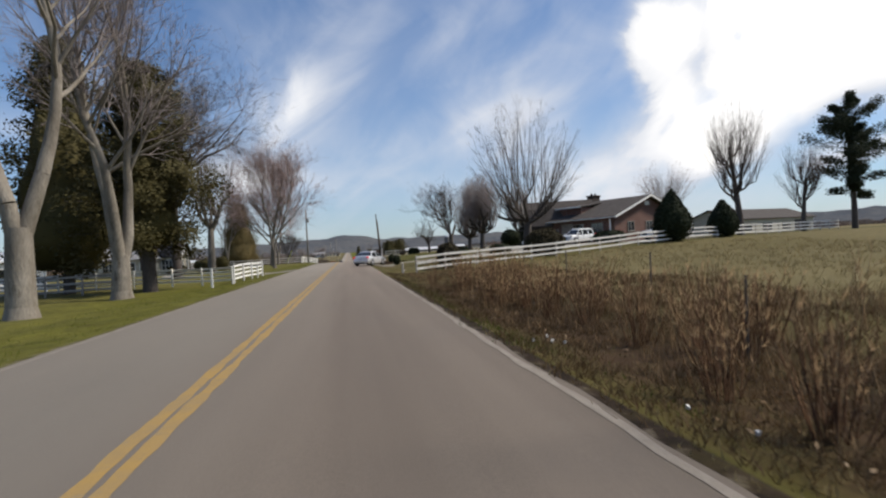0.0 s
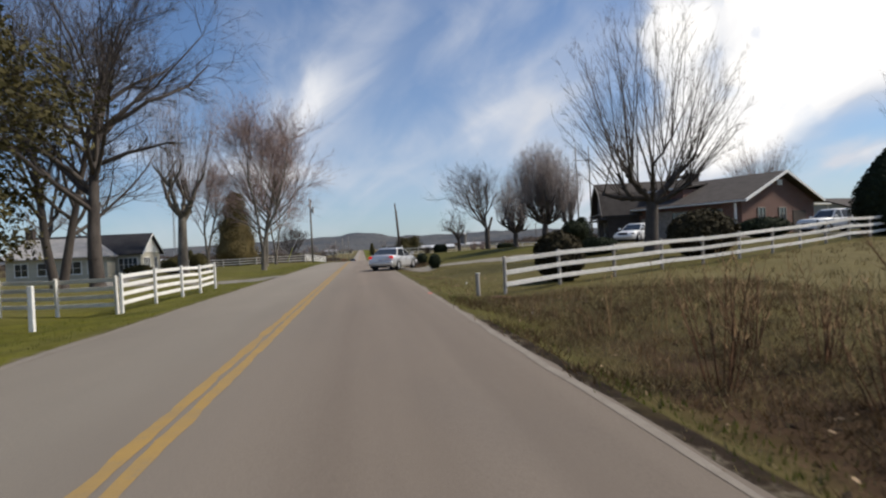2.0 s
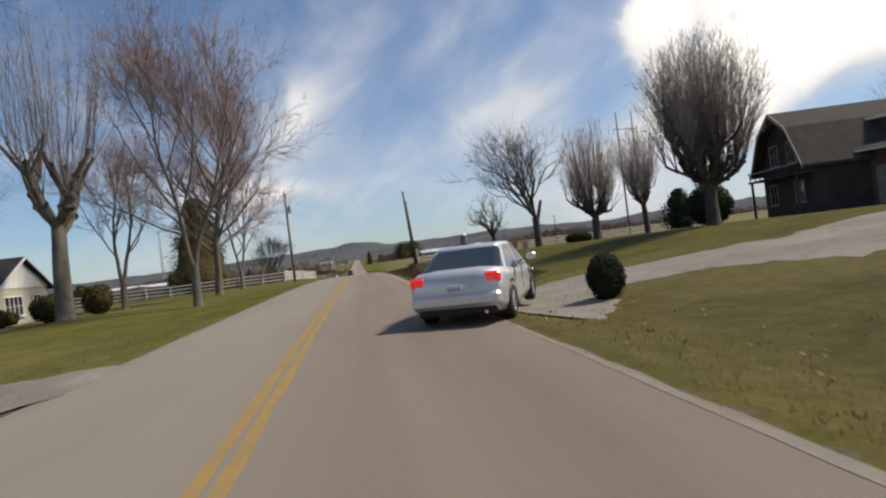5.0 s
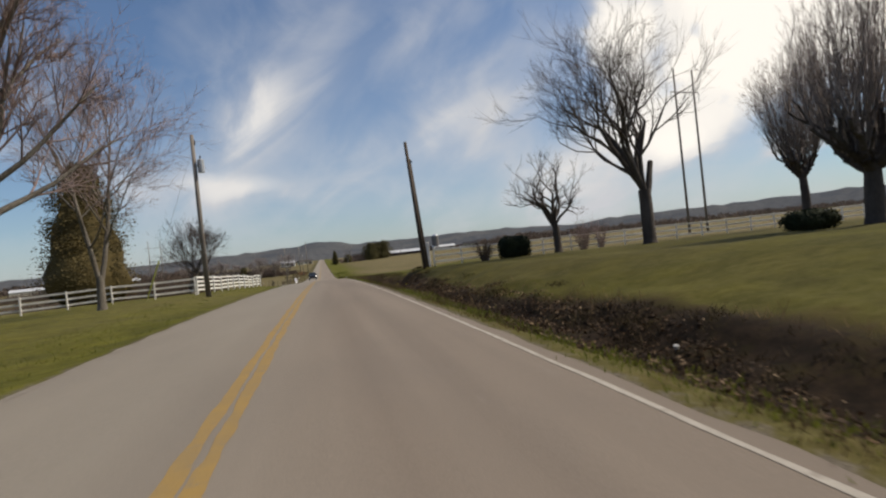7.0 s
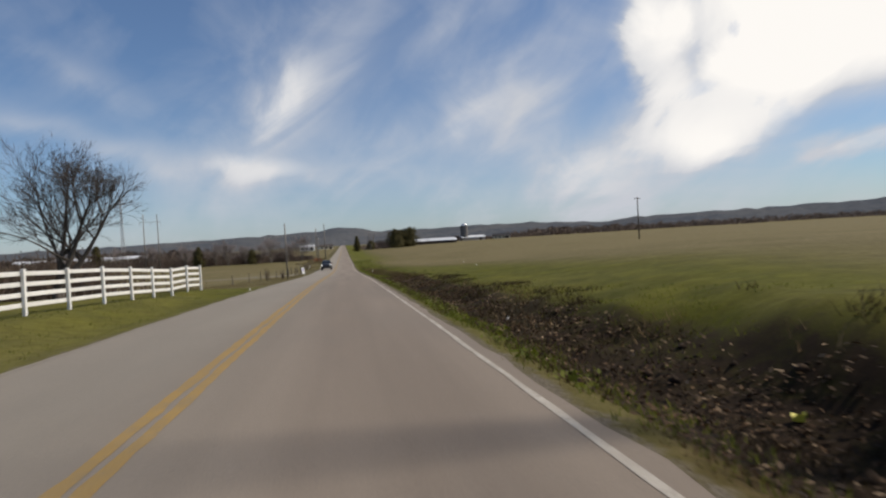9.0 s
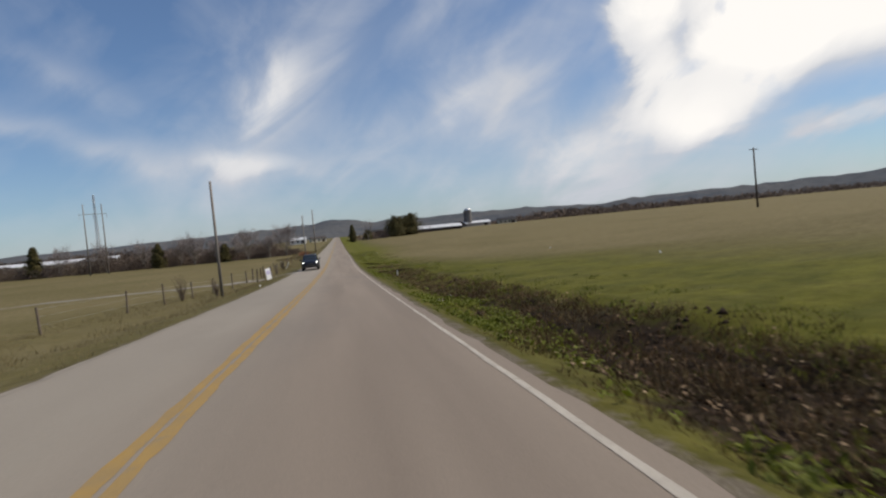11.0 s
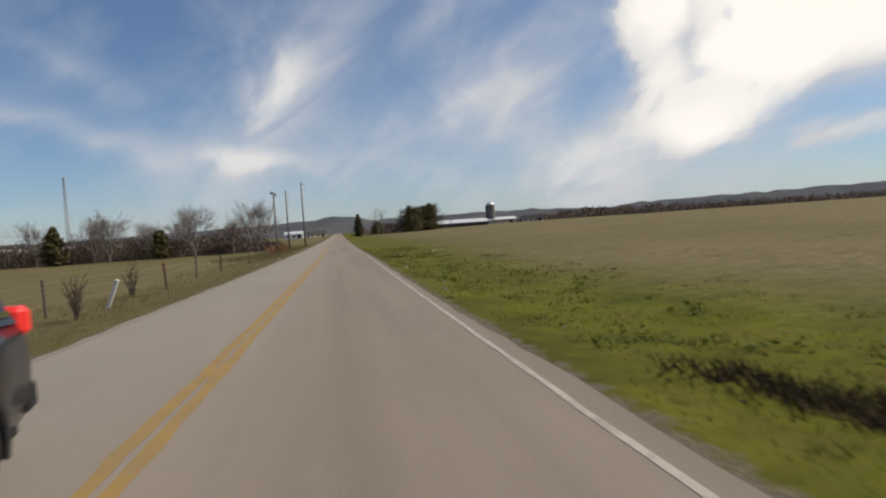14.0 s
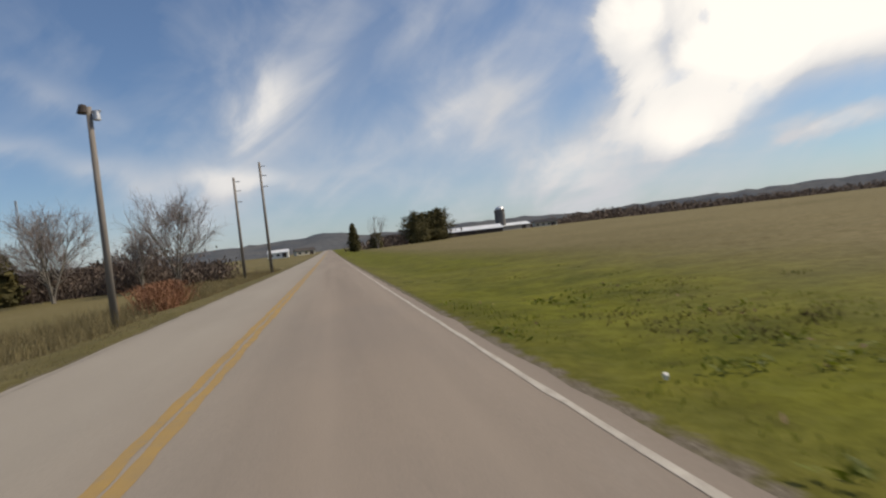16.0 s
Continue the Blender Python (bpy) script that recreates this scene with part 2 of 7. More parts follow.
def make_ground():
    """Winter grass; attributes say where it is dry, where bare earth with dead leaves and painted shade, where the
    green is rich and sunlit.
    """
    m = bpy.data.materials.new("winter_grass")
    m.use_nodes = True
    N = Nodes(m.node_tree)
    pos = N.add("ShaderNodeNewGeometry").outputs["Position"]

    def attr(n):
        return N.add("ShaderNodeAttribute", attribute_name=n).outputs["Fac"]
    broad = N.noise(pos, 0.06, 5.0, 0.6)
    mid = N.noise(pos, 0.55, 6.0, 0.65)
    tuft = N.noise(pos, 3.2, 6.0, 0.7)
    blade = N.noise(N.mapped(pos, (1, 1, 0.3)), 34.0, 4.0, 0.75)
    green = N.mix(N.ramp(mid, 0.35, 0.65), (0.034, 0.031, 0.005), (0.061, 0.053, 0.009))
    lush_lit = N.mix(N.ramp(mid, 0.35, 0.65), (0.066, 0.074, 0.005), (0.130, 0.130, 0.011))
    dry = N.mix(N.ramp(tuft, 0.35, 0.65), (0.128, 0.103, 0.047), (0.182, 0.149, 0.076))
    # dark soil, taken near black to carry the ditch's deep shade
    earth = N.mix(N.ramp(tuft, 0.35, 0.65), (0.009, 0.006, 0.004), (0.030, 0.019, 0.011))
    col = N.mix(N.math("MULTIPLY", attr("lush_lit"), N.ramp(tuft, 0.15, 0.55)), green, lush_lit)
    wear = N.math("SUBTRACT", N.math("ADD", attr("dry"), N.math("MULTIPLY", N.math("SUBTRACT", N.math("ADD", N.math("MULTIPLY", broad, 0.6), N.math("MULTIPLY", tuft, 0.4)), 0.5), 1.3)), 0.0, clamp=True)
    col = N.mix(wear, col, dry)
    thatch = N.mix(N.ramp(tuft, 0.35, 0.65), (0.026, 0.0145, 0.0075), (0.070, 0.043, 0.023))
    col = N.mix(N.ramp(N.math("ADD", attr("thatch"), N.math("MULTIPLY", N.math("SUBTRACT", mid, 0.5), 1.0)), 0.3, 0.7), col, thatch)
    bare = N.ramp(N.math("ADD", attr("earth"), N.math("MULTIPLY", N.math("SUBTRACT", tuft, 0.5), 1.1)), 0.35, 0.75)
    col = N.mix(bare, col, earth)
    col = N.mix(N.ramp(N.math("ADD", attr("grit"), N.math("MULTIPLY", N.math("SUBTRACT", tuft, 0.5), 1.6)), 0.3, 0.6), col, N.mix(N.ramp(blade, 0.35, 0.65), (0.075, 0.062, 0.044), (0.155, 0.132, 0.102)))
    dark = N.math("MULTIPLY", N.ramp(N.noise(pos, 1.4, 7.0, 0.75), 0.50, 0.72), 0.55)
    col = N.mix(dark, col, (0.050, 0.040, 0.010))
    v3 = N.add("ShaderNodeVectorMath", operation="SCALE")
    N.put(v3.inputs[0], col)
    N.put(v3.inputs["Scale"], N.math("ADD", N.math("MULTIPLY", N.math("SUBTRACT", blade, 0.5), 1.3), 1.0))
    b = N.add("ShaderNodeBsdfPrincipled")
    N.put(b.inputs["Base Color"], v3.outputs[0])
    b.inputs["Roughness"].default_value = 0.95
    b.inputs["Specular IOR Level"].default_value = 0.1
    bn = N.add("ShaderNodeBump")
    bn.inputs["Strength"].default_value, bn.inputs["Distance"].default_value = 0.4, 0.02
    N.put(bn.inputs["Height"], N.math("ADD", N.math("MULTIPLY", blade, 0.4), tuft))
    N.put(b.inputs["Normal"], bn.outputs[0])
    out = N.add("ShaderNodeOutputMaterial")
    N.put(out.inputs[0], b.outputs[0])
    return m


def make_brick():
    m = bpy.data.materials.new("brickwork")
    m.use_nodes = True
    N = Nodes(m.node_tree)
    co = N.add("ShaderNodeTexCoord").outputs["Object"]
    sep = N.add("ShaderNodeSeparateXYZ")
    N.put(sep.inputs[0], co)
    comb = N.add("ShaderNodeCombineXYZ")
    N.put(comb.inputs[0], N.math("ADD", sep.outputs[0], sep.outputs[1]))
    N.put(comb.inputs[1], sep.outputs[2])
    br = N.add("ShaderNodeTexBrick")
    N.put(br.inputs["Vector"], comb.outputs[0])
    br.inputs["Color1"].default_value = (0.17, 0.068, 0.047, 1)
    br.inputs["Color2"].default_value = (0.125, 0.054, 0.040, 1)
    br.inputs["Mortar"].default_value = (0.20, 0.175, 0.155, 1)
    br.inputs["Scale"].default_value = 1.0
    br.inputs["Brick Width"].default_value, br.inputs["Row Height"].default_value, br.inputs["Mortar Size"].default_value = 0.21, 0.075, 0.009
    n = N.noise(co, 0.7, 4.0)
    col = N.mix(N.math("MULTIPLY", N.ramp(n, 0.4, 0.7), 0.4), br.outputs[0], (0.10, 0.046, 0.036))
    b = N.add("ShaderNodeBsdfPrincipled")
    N.put(b.inputs["Base Color"], col)
    b.inputs["Roughness"].default_value = 0.9
    bn = N.add("ShaderNodeBump")
    bn.inputs["Strength"].default_value, bn.inputs["Distance"].default_value = 0.5, 0.01
    N.put(bn.inputs["Height"], N.math("SUBTRACT", 1.0, br.outputs["Fac"]))
    N.put(b.inputs["Normal"], bn.outputs[0])
    out = N.add("ShaderNodeOutputMaterial")
    N.put(out.inputs[0], b.outputs[0])
    return m


M = {
    "asphalt": make_asphalt(), "ground": make_ground(), "brick": make_brick(),
    "yellow": material("yellow_line_paint", [(0.305, 0.195, 0.062), (0.255, 0.176, 0.078), (0.21, 0.168, 0.11)], 0.8, scale=2.2, fine=60, space="World", grain=0.3),
    "white_line": material("white_line_paint", [(0.40, 0.365, 0.315), (0.32, 0.29, 0.248), (0.21, 0.183, 0.152)], 0.8, scale=2.6, fine=55, space="World", grain=0.3),
    "worn_line": material("worn_edge_paint", [(0.225, 0.197, 0.163), (0.19, 0.164, 0.135), (0.165, 0.141, 0.116)], 0.85, scale=2.4, fine=45, space="World", grain=0.35),
    "red_paint": material("red_marking_paint", [(0.50, 0.12, 0.08), (0.36, 0.12, 0.09)], 0.7, scale=6, space="World"),
    "gravel": material("gravel", [(0.17, 0.155, 0.132), (0.235, 0.215, 0.185), (0.125, 0.112, 0.085)], 0.95, scale=0.5, fine=26, bump=0.6, depth=0.03, space="World", grain=0.5),
    "bark": material("grey_bark", [(0.115, 0.098, 0.080), (0.20, 0.178, 0.15), (0.06, 0.05, 0.04)], 0.9, scale=1.6, fine=18, bump=0.8, depth=0.05, stretch=(1, 1, 0.3), space="World", grain=0.5),
    "pale_bark": material("pale_sycamore_bark", [(0.15, 0.128, 0.10), (0.27, 0.24, 0.20), (0.08, 0.066, 0.05)], 0.9, scale=1.1, fine=14, bump=0.8, depth=0.05, stretch=(1, 1, 0.35), space="World", grain=0.5),
    "dark_bark": material("dark_bark", [(0.060, 0.048, 0.042), (0.105, 0.088, 0.075)], 0.9, scale=1.6, fine=18, bump=0.8, depth=0.05, stretch=(1, 1, 0.3), space="World", grain=0.5),
    "twig": leafy("bare_twigs", (0.17, 0.14, 0.132), (0.29, 0.25, 0.235), 0.85, 0.0),
    "red_twig": leafy("budding_twigs", (0.20, 0.145, 0.135), (0.33, 0.25, 0.235), 0.85, 0.0),
    "dark_twig": leafy("dark_twigs", (0.052, 0.043, 0.040), (0.110, 0.092, 0.085), 0.85, 0.0),
    "cedar": leafy("cedar_foliage", (0.038, 0.035, 0.012), (0.096, 0.080, 0.027), 0.75, 0.15, 0.5),
    "bronze_cedar": leafy("winter_bronze_cedar_foliage", (0.060, 0.048, 0.018), (0.125, 0.092, 0.034), 0.75, 0.15, 0.5),
    "boxleaf": leafy("clipped_evergreen_leaves", (0.013, 0.019, 0.010), (0.036, 0.045, 0.021), 0.85, 0.1, 2.0),
    "dusky": leafy("dusky_evergreen_leaves", (0.020, 0.017, 0.009), (0.062, 0.050, 0.024), 0.85, 0.1, 1.2),
    "brush": leafy("leafless_thicket", (0.082, 0.060, 0.048), (0.150, 0.112, 0.088), 0.9, 0.0, 0.2),
    "redbrush": leafy("rusty_broomsedge", (0.22, 0.095, 0.055), (0.30, 0.16, 0.09), 0.9, 0.1, 0.8),
    "weed": leafy("dead_weed_stems", (0.105, 0.064, 0.033), (0.35, 0.235, 0.125), 0.9, 0.1, 1.2),
    "stalk": leafy("reddish_dead_stalks", (0.070, 0.036, 0.020), (0.165, 0.092, 0.050), 0.9, 0.1, 1.2),
    "tuft": leafy("dark_grass_tufts", (0.040, 0.052, 0.010), (0.095, 0.110, 0.020), 0.8, 0.4, 0.9),
    "straw": leafy("straw_grass", (0.15, 0.12, 0.060), (0.27, 0.22, 0.115), 0.9, 0.45, 0.9),
    "blades": leafy("grass_blades", (0.095, 0.108, 0.018), (0.165, 0.175, 0.036), 0.8, 0.5, 0.9),
    "leaves": leafy("fallen_leaves", (0.012, 0.0075, 0.005), (0.19, 0.112, 0.058), 0.8, 0.1, 3.0, 6.0),
    "pale_leaves": leafy("pale_curled_leaves", (0.11, 0.066, 0.036), (0.42, 0.30, 0.18), 0.7, 0.15, 3.0, 2.0),
    "broadleaf": leafy("broadleaf_weeds", (0.062, 0.078, 0.006), (0.155, 0.170, 0.016), 0.65, 0.35, 1.2),
    "dark_weed": leafy("dark_rotted_weeds", (0.022, 0.016, 0.008), (0.105, 0.072, 0.038), 0.9, 0.15, 1.5, 2.5),
    "clod": leafy("dark_ditch_clods", (0.011, 0.007, 0.0045), (0.060, 0.038, 0.023), 0.95, 0.0, 2.0),
    "white_board": material("white_painted_board", [(0.80, 0.79, 0.76), (0.68, 0.66, 0.62)], 0.6, scale=2.0, fine=25, bump=0.15, stretch=(1, 1, 1), rnd=0.12, grain=0.08),
    "matted": leafy("matted_dead_grass", (0.040, 0.025, 0.012), (0.128, 0.084, 0.043), 0.9, 0.3, 1.0),
    "old_board": material("weathered_white_board", [(0.76, 0.73, 0.68), (0.62, 0.59, 0.54), (0.42, 0.39, 0.35)], 0.85, scale=2.2, fine=25, bump=0.4, rnd=0.25, grain=0.2),
    "worn_post": material("worn_fence_post", [(0.44, 0.40, 0.35), (0.24, 0.21, 0.18), (0.12, 0.10, 0.085)], 0.9, scale=3.0, fine=22, bump=0.4, rnd=0.4, grain=0.3, stretch=(1, 1, 0.4)),
    "grey_board": material("grey_weathered_board", [(0.34, 0.31, 0.28), (0.22, 0.195, 0.17)], 0.9, scale=2.0, fine=22, bump=0.4, rnd=0.3, grain=0.3),
    "post": material("weathered_fence_post", [(0.16, 0.125, 0.095), (0.085, 0.068, 0.054)], 0.9, scale=3.0, fine=20, bump=0.5, rnd=0.3, stretch=(1, 1, 0.3)),
    "rust_post": material("rusted_steel_post", [(0.13, 0.062, 0.040), (0.08, 0.045, 0.032)], 0.85, scale=5.0, fine=30),
    "pole": material("creosote_pole_wood", [(0.105, 0.080, 0.062), (0.060, 0.048, 0.040)], 0.85, scale=1.2, fine=16, bump=0.4, stretch=(1, 1, 0.12), grain=0.4),
    "grey_pole": material("grey_pole_wood", [(0.23, 0.205, 0.18), (0.15, 0.13, 0.115)], 0.85, scale=1.2, fine=16, bump=0.4, stretch=(1, 1, 0.12), grain=0.4),
    "metal": material("galvanised_metal", [(0.50, 0.51, 0.52), (0.40, 0.41, 0.42)], 0.45, 0.6, scale=3, bump=0.05, grain=0.1),
    "shingle": material("asphalt_shingle", [(0.050, 0.042, 0.038), (0.076, 0.066, 0.060)], 0.95, scale=1.3, fine=30, bump=0.5, grain=0.35),
    "grey_shingle": material("pale_grey_shingle", [(0.33, 0.315, 0.30), (0.26, 0.25, 0.24)], 0.95, scale=1.3, fine=30, bump=0.5, grain=0.3),
    "dark_shingle": material("dark_shingle", [(0.022, 0.021, 0.024), (0.040, 0.038, 0.040)], 0.95, scale=1.3, fine=30, bump=0.5, grain=0.35),
    "siding": material("pale_siding", [(0.50, 0.47, 0.38), (0.42, 0.39, 0.32)], 0.7, scale=1.2, fine=20, stretch=(0.2, 0.2, 3), grain=0.12),
    "dark_siding": material("dark_brown_siding", [(0.040, 0.030, 0.026), (0.066, 0.052, 0.044)], 0.8, scale=1.5, fine=20, grain=0.25),
    "stone": material("pale_stone_veneer", [(0.34, 0.30, 0.26), (0.22, 0.19, 0.165)], 0.9, scale=4, fine=24, bump=0.5),
    "trim": material("white_trim", [(0.78, 0.77, 0.74), (0.70, 0.69, 0.66)], 0.55, scale=2, bump=0.05, grain=0.06),
    "roof_metal": material("pale_barn_metal", [(0.66, 0.67, 0.68), (0.55, 0.56, 0.57)], 0.5, 0.2, scale=0.3, fine=3, bump=0.1, grain=0.12),
    "silo": material("silo_staves", [(0.20, 0.185, 0.175), (0.14, 0.13, 0.125)], 0.85, scale=0.6, fine=8, grain=0.25),
    "silo_dome": material("silo_dome_metal", [(0.62, 0.63, 0.64), (0.52, 0.53, 0.54)], 0.4, 0.5, scale=1, bump=0.05),
    # blue-grey tint: distance haze is mixed into the woods' own colour
    "hill": material("hazed_wooded_hillside", [(0.072, 0.080, 0.094), (0.104, 0.106, 0.110), (0.060, 0.070, 0.082)], 1.0, scale=0.004, fine=0.05, bump=0.6, depth=6.0, space="World", grain=0.4, spec=0.0),
    "glass": plain("window_glass", (0.02, 0.025, 0.03), 0.05, 0.0, spec=0.8),
    "silver": material("silver_car_paint", [(0.66, 0.655, 0.665), (0.70, 0.695, 0.70)], 0.36, 0.55, scale=1.5, fine=200, bump=0.0, grain=0.05, coat=0.8),
    "navy": material("dark_blue_car_paint", [(0.006, 0.007, 0.013), (0.008, 0.010, 0.018)], 0.35, 0.0, scale=1.5, fine=200, bump=0.0, grain=0.05, coat=0.5),
    "white_car": material("white_car_paint", [(0.76, 0.76, 0.75), (0.70, 0.70, 0.69)], 0.35, 0.0, scale=1.5, fine=200, bump=0.0, grain=0.03, coat=0.8),
    "tyre": material("tyre_rubber", [(0.020, 0.020, 0.020), (0.034, 0.032, 0.030)], 0.9, scale=8, fine=60, bump=0.3, grain=0.2),
    "rim": material("alloy_rim", [(0.58, 0.58, 0.59), (0.45, 0.45, 0.46)], 0.35, 0.85, scale=6, bump=0.0, grain=0.1),
    "black": plain("black_plastic", (0.014, 0.014, 0.015), 0.6),
    "chrome": plain("chrome_trim", (0.75, 0.75, 0.76), 0.15, 1.0),
    "tail": plain("red_tail_lens", (0.62, 0.03, 0.025), 0.2, emit=0.5),
    "lamp_on": plain("lit_headlamp", (1.0, 0.98, 0.92), 0.2, emit=6.0),
    "plate": plain("pale_number_plate", (0.62, 0.64, 0.66), 0.5),
    "litter": material("white_litter", [(0.78, 0.77, 0.74), (0.62, 0.60, 0.56)], 0.6, scale=8, grain=0.1),
    "sign": material("white_sign_board", [(0.80, 0.80, 0.80), (0.70, 0.70, 0.71)], 0.5, scale=3, grain=0.06),
    "purple": plain("purple_print", (0.42, 0.37, 0.58), 0.6),
    "lilac": plain("lilac_print", (0.62, 0.60, 0.72), 0.6),
    "yellow_bag": plain("yellow_plastic_scrap", (0.62, 0.55, 0.06), 0.5),
    "guard": plain("yellow_plastic_guard", (0.62, 0.62, 0.03), 0.5),
    "mailbox": plain("black_painted_mailbox", (0.016, 0.016, 0.018), 0.45),
    "red_flag": plain("red_flag_enamel", (0.60, 0.035, 0.03), 0.45),
    "soil": material("red_soil", [(0.16, 0.075, 0.045), (0.10, 0.052, 0.034)], 0.95, scale=2, fine=20, bump=0.5, space="World"),
}


# ================= mesh helpers =================
def mesh_np(name, verts, faces, mat):
    """A mesh from arrays; faces all have the same number of corners."""
    me = bpy.data.meshes.new(name)
    verts, faces = np.asarray(verts, np.float32), np.asarray(faces, np.int32)
    k = faces.shape[1]
    me.vertices.add(len(verts))
    me.vertices.foreach_set("co", verts.ravel())
    me.loops.add(faces.size)
    me.loops.foreach_set("vertex_index", faces.ravel())
    me.polygons.add(len(faces))
    me.polygons.foreach_set("loop_start", np.arange(0, faces.size, k, dtype=np.int32))
    me.update(calc_edges=True)
    me.materials.append(M[mat])
    return me


def smooth(me):
    me.polygons.foreach_set("use_smooth", np.ones(len(me.polygons), bool))
    return me


def bm_mesh(name, bm, mat, soft=False):
    me = bpy.data.meshes.new(name)
    bmesh.ops.recalc_face_normals(bm, faces=bm.faces[:])
    bm.to_mesh(me)
    bm.free()
    me.materials.append(M[mat])
    return smooth(me) if soft else me


def part(name, me, parent, label="", m=None):
    ob = new(name, me)
    ob.parent = parent
    if m is not None:
        ob.matrix_basis = m
    return tagged(ob, label) if label else ob


def empty(name, m, label, category, group="", kind=""):
    ob = new(name)
    ob.matrix_basis = m
    return tagged(ob, label, category, group, kind)


def box(bm, c, s, m=None, bevel=0.0):
    r = bmesh.ops.create_cube(bm, size=1.0, matrix=(m or Matrix()) @ Matrix.Translation(c) @ Matrix.Diagonal((*s, 1)))
    if bevel:
        es = list({e for v in r["verts"] for e in v.link_edges})
        bmesh.ops.bevel(bm, geom=es, offset=bevel, segments=1, affect="EDGES", profile=0.5)
    return bm


def box_mesh(name, c, s, mat, bevel=0.01):
    return bm_mesh(name, box(bmesh.new(), c, s, None, bevel), mat)


def cyl(bm, p0, p1, r0, r1=None, n=12):
    p0, p1 = Vector(p0), Vector(p1)
    d = p1 - p0
    m = Matrix.Translation((p0 + p1) / 2) @ d.to_track_quat("Z", "Y").to_matrix().to_4x4()
    bmesh.ops.create_cone(bm, cap_ends=True, segments=n, radius1=r0, radius2=r0 if r1 is None else r1, depth=d.length, matrix=m)
    return bm


def prism(bm, outline, a, b, axis="y"):
    """A closed outline of (u, z) drawn out from a to b along axis."""
    def p(u, z, w):
        return (u, w, z) if axis == "y" else (w, u, z)
    A = [bm.verts.new(p(u, z, a)) for u, z in outline]
    B = [bm.verts.new(p(u, z, b)) for u, z in outline]
    bm.faces.new(A)
    bm.faces.new(B[::-1])
    for i in range(len(A)):
        j = (i + 1) % len(A)
        bm.faces.new((A[i], B[i], B[j], A[j]))
    return bm


def loft(bm, rings, cap=True):
    V = [[bm.verts.new(p) for p in r] for r in rings]
    n = len(rings[0])
    for a, b in zip(V, V[1:]):
        for i in range(n):
            j = (i + 1) % n
            bm.faces.new((a[i], a[j], b[j], b[i]))
    if cap:
        bm.faces.new(V[0][::-1])
        bm.faces.new(V[-1])
    return bm


def tubes(name, segs, mat, sides=5):
    """Tapered tubes: rows of x0 y0 z0 x1 y1 z1 r0 r1."""
    s = np.asarray(segs, np.float64)
    p0, p1, r0, r1 = s[:, 0:3], s[:, 3:6], s[:, 6], s[:, 7]
    d = p1 - p0
    d /= np.linalg.norm(d, axis=1, keepdims=True) + 1e-9
    ref = np.where(np.abs(d[:, 2:3]) > 0.9, np.array([[1.0, 0, 0]]), np.array([[0, 0, 1.0]]))
    u = np.cross(d, ref)
    u /= np.linalg.norm(u, axis=1, keepdims=True) + 1e-9
    w = np.cross(d, u)
    a = np.arange(sides) * 2 * np.pi / sides
    ring = u[:, None] * np.cos(a)[None, :, None] + w[:, None] * np.sin(a)[None, :, None]
    A = p0[:, None] + ring * r0[:, None, None]
    B = p1[:, None] + ring * r1[:, None, None]
    V = np.concatenate([A, B], 1).reshape(-1, 3)
    i = np.arange(sides)
    j = (i + 1) % sides
    first = (np.arange(len(s)) * 2 * sides)[:, None, None]
    if sides > 3:
        F = (np.stack([i, j, j + sides, i + sides], 1)[None] + first).reshape(-1, 4)
        return smooth(mesh_np(name, V, F, mat))
    # the thinnest tips end in a point
    tip = r1 < 0.0048
    low = np.stack([i, j, i + sides], 1)
    low[:, 2] = sides
    F = np.concatenate([(low[None] + first[tip]).reshape(-1, 3), (np.stack([i, j, j + sides], 1)[None] + first[~tip]).reshape(-1, 3), (np.stack([i, j + sides, i + sides], 1)[None] + first[~tip]).reshape(-1, 3)])
    return smooth(mesh_np(name, V, F, mat))


def cards(name, centres, normals, size, mat, rng, ratio=1.0, droop=None):
    """Small leaf-shaped quads."""
    c = np.asarray(centres, np.float64)
    n = len(c)
    nn = np.asarray(normals, np.float64) + rng.normal(0, 0.5, (n, 3))
    nn /= np.linalg.norm(nn, axis=1, keepdims=True) + 1e-9
    t = np.cross(nn, rng.normal(0, 1, (n, 3))) if droop is None else np.cross(nn, np.asarray(droop)[None] + rng.normal(0, 0.4, (n, 3)))
    t /= np.linalg.norm(t, axis=1, keepdims=True) + 1e-9
    b = np.cross(nn, t)
    sz = (np.asarray(size) * rng.uniform(0.6, 1.3, n))[:, None]
    V = np.stack([c - t * sz * ratio, c + b * sz * 0.45, c + t * sz * ratio, c - b * sz * 0.45], 1).reshape(-1, 3)
    return mesh_np(name, V, np.arange(n * 4).reshape(-1, 4), mat)


def value_noise(x, y, seed=0):
    """Smooth random heights between -1 and 1 on a unit grid."""
    x, y = np.asarray(x, float), np.asarray(y, float)
    xi, yi = np.floor(x).astype(np.int64), np.floor(y).astype(np.int64)
    fx, fy = x - xi, y - yi
    fx, fy = fx * fx * (3 - 2 * fx), fy * fy * (3 - 2 * fy)

    def h(a, b):
        k = (a * 374761393 + b * 668265263 + seed * 144665) & 0x7FFFFFFF
        k = ((k ^ (k >> 13)) * 1274126177) & 0x7FFFFFFF
        return (k ^ (k >> 16)) % 10007 / 5003.5 - 1
    return (h(xi, yi) * (1 - fx) + h(xi + 1, yi) * fx) * (1 - fy) + (h(xi, yi + 1) * (1 - fx) + h(xi + 1, yi + 1) * fx) * fy


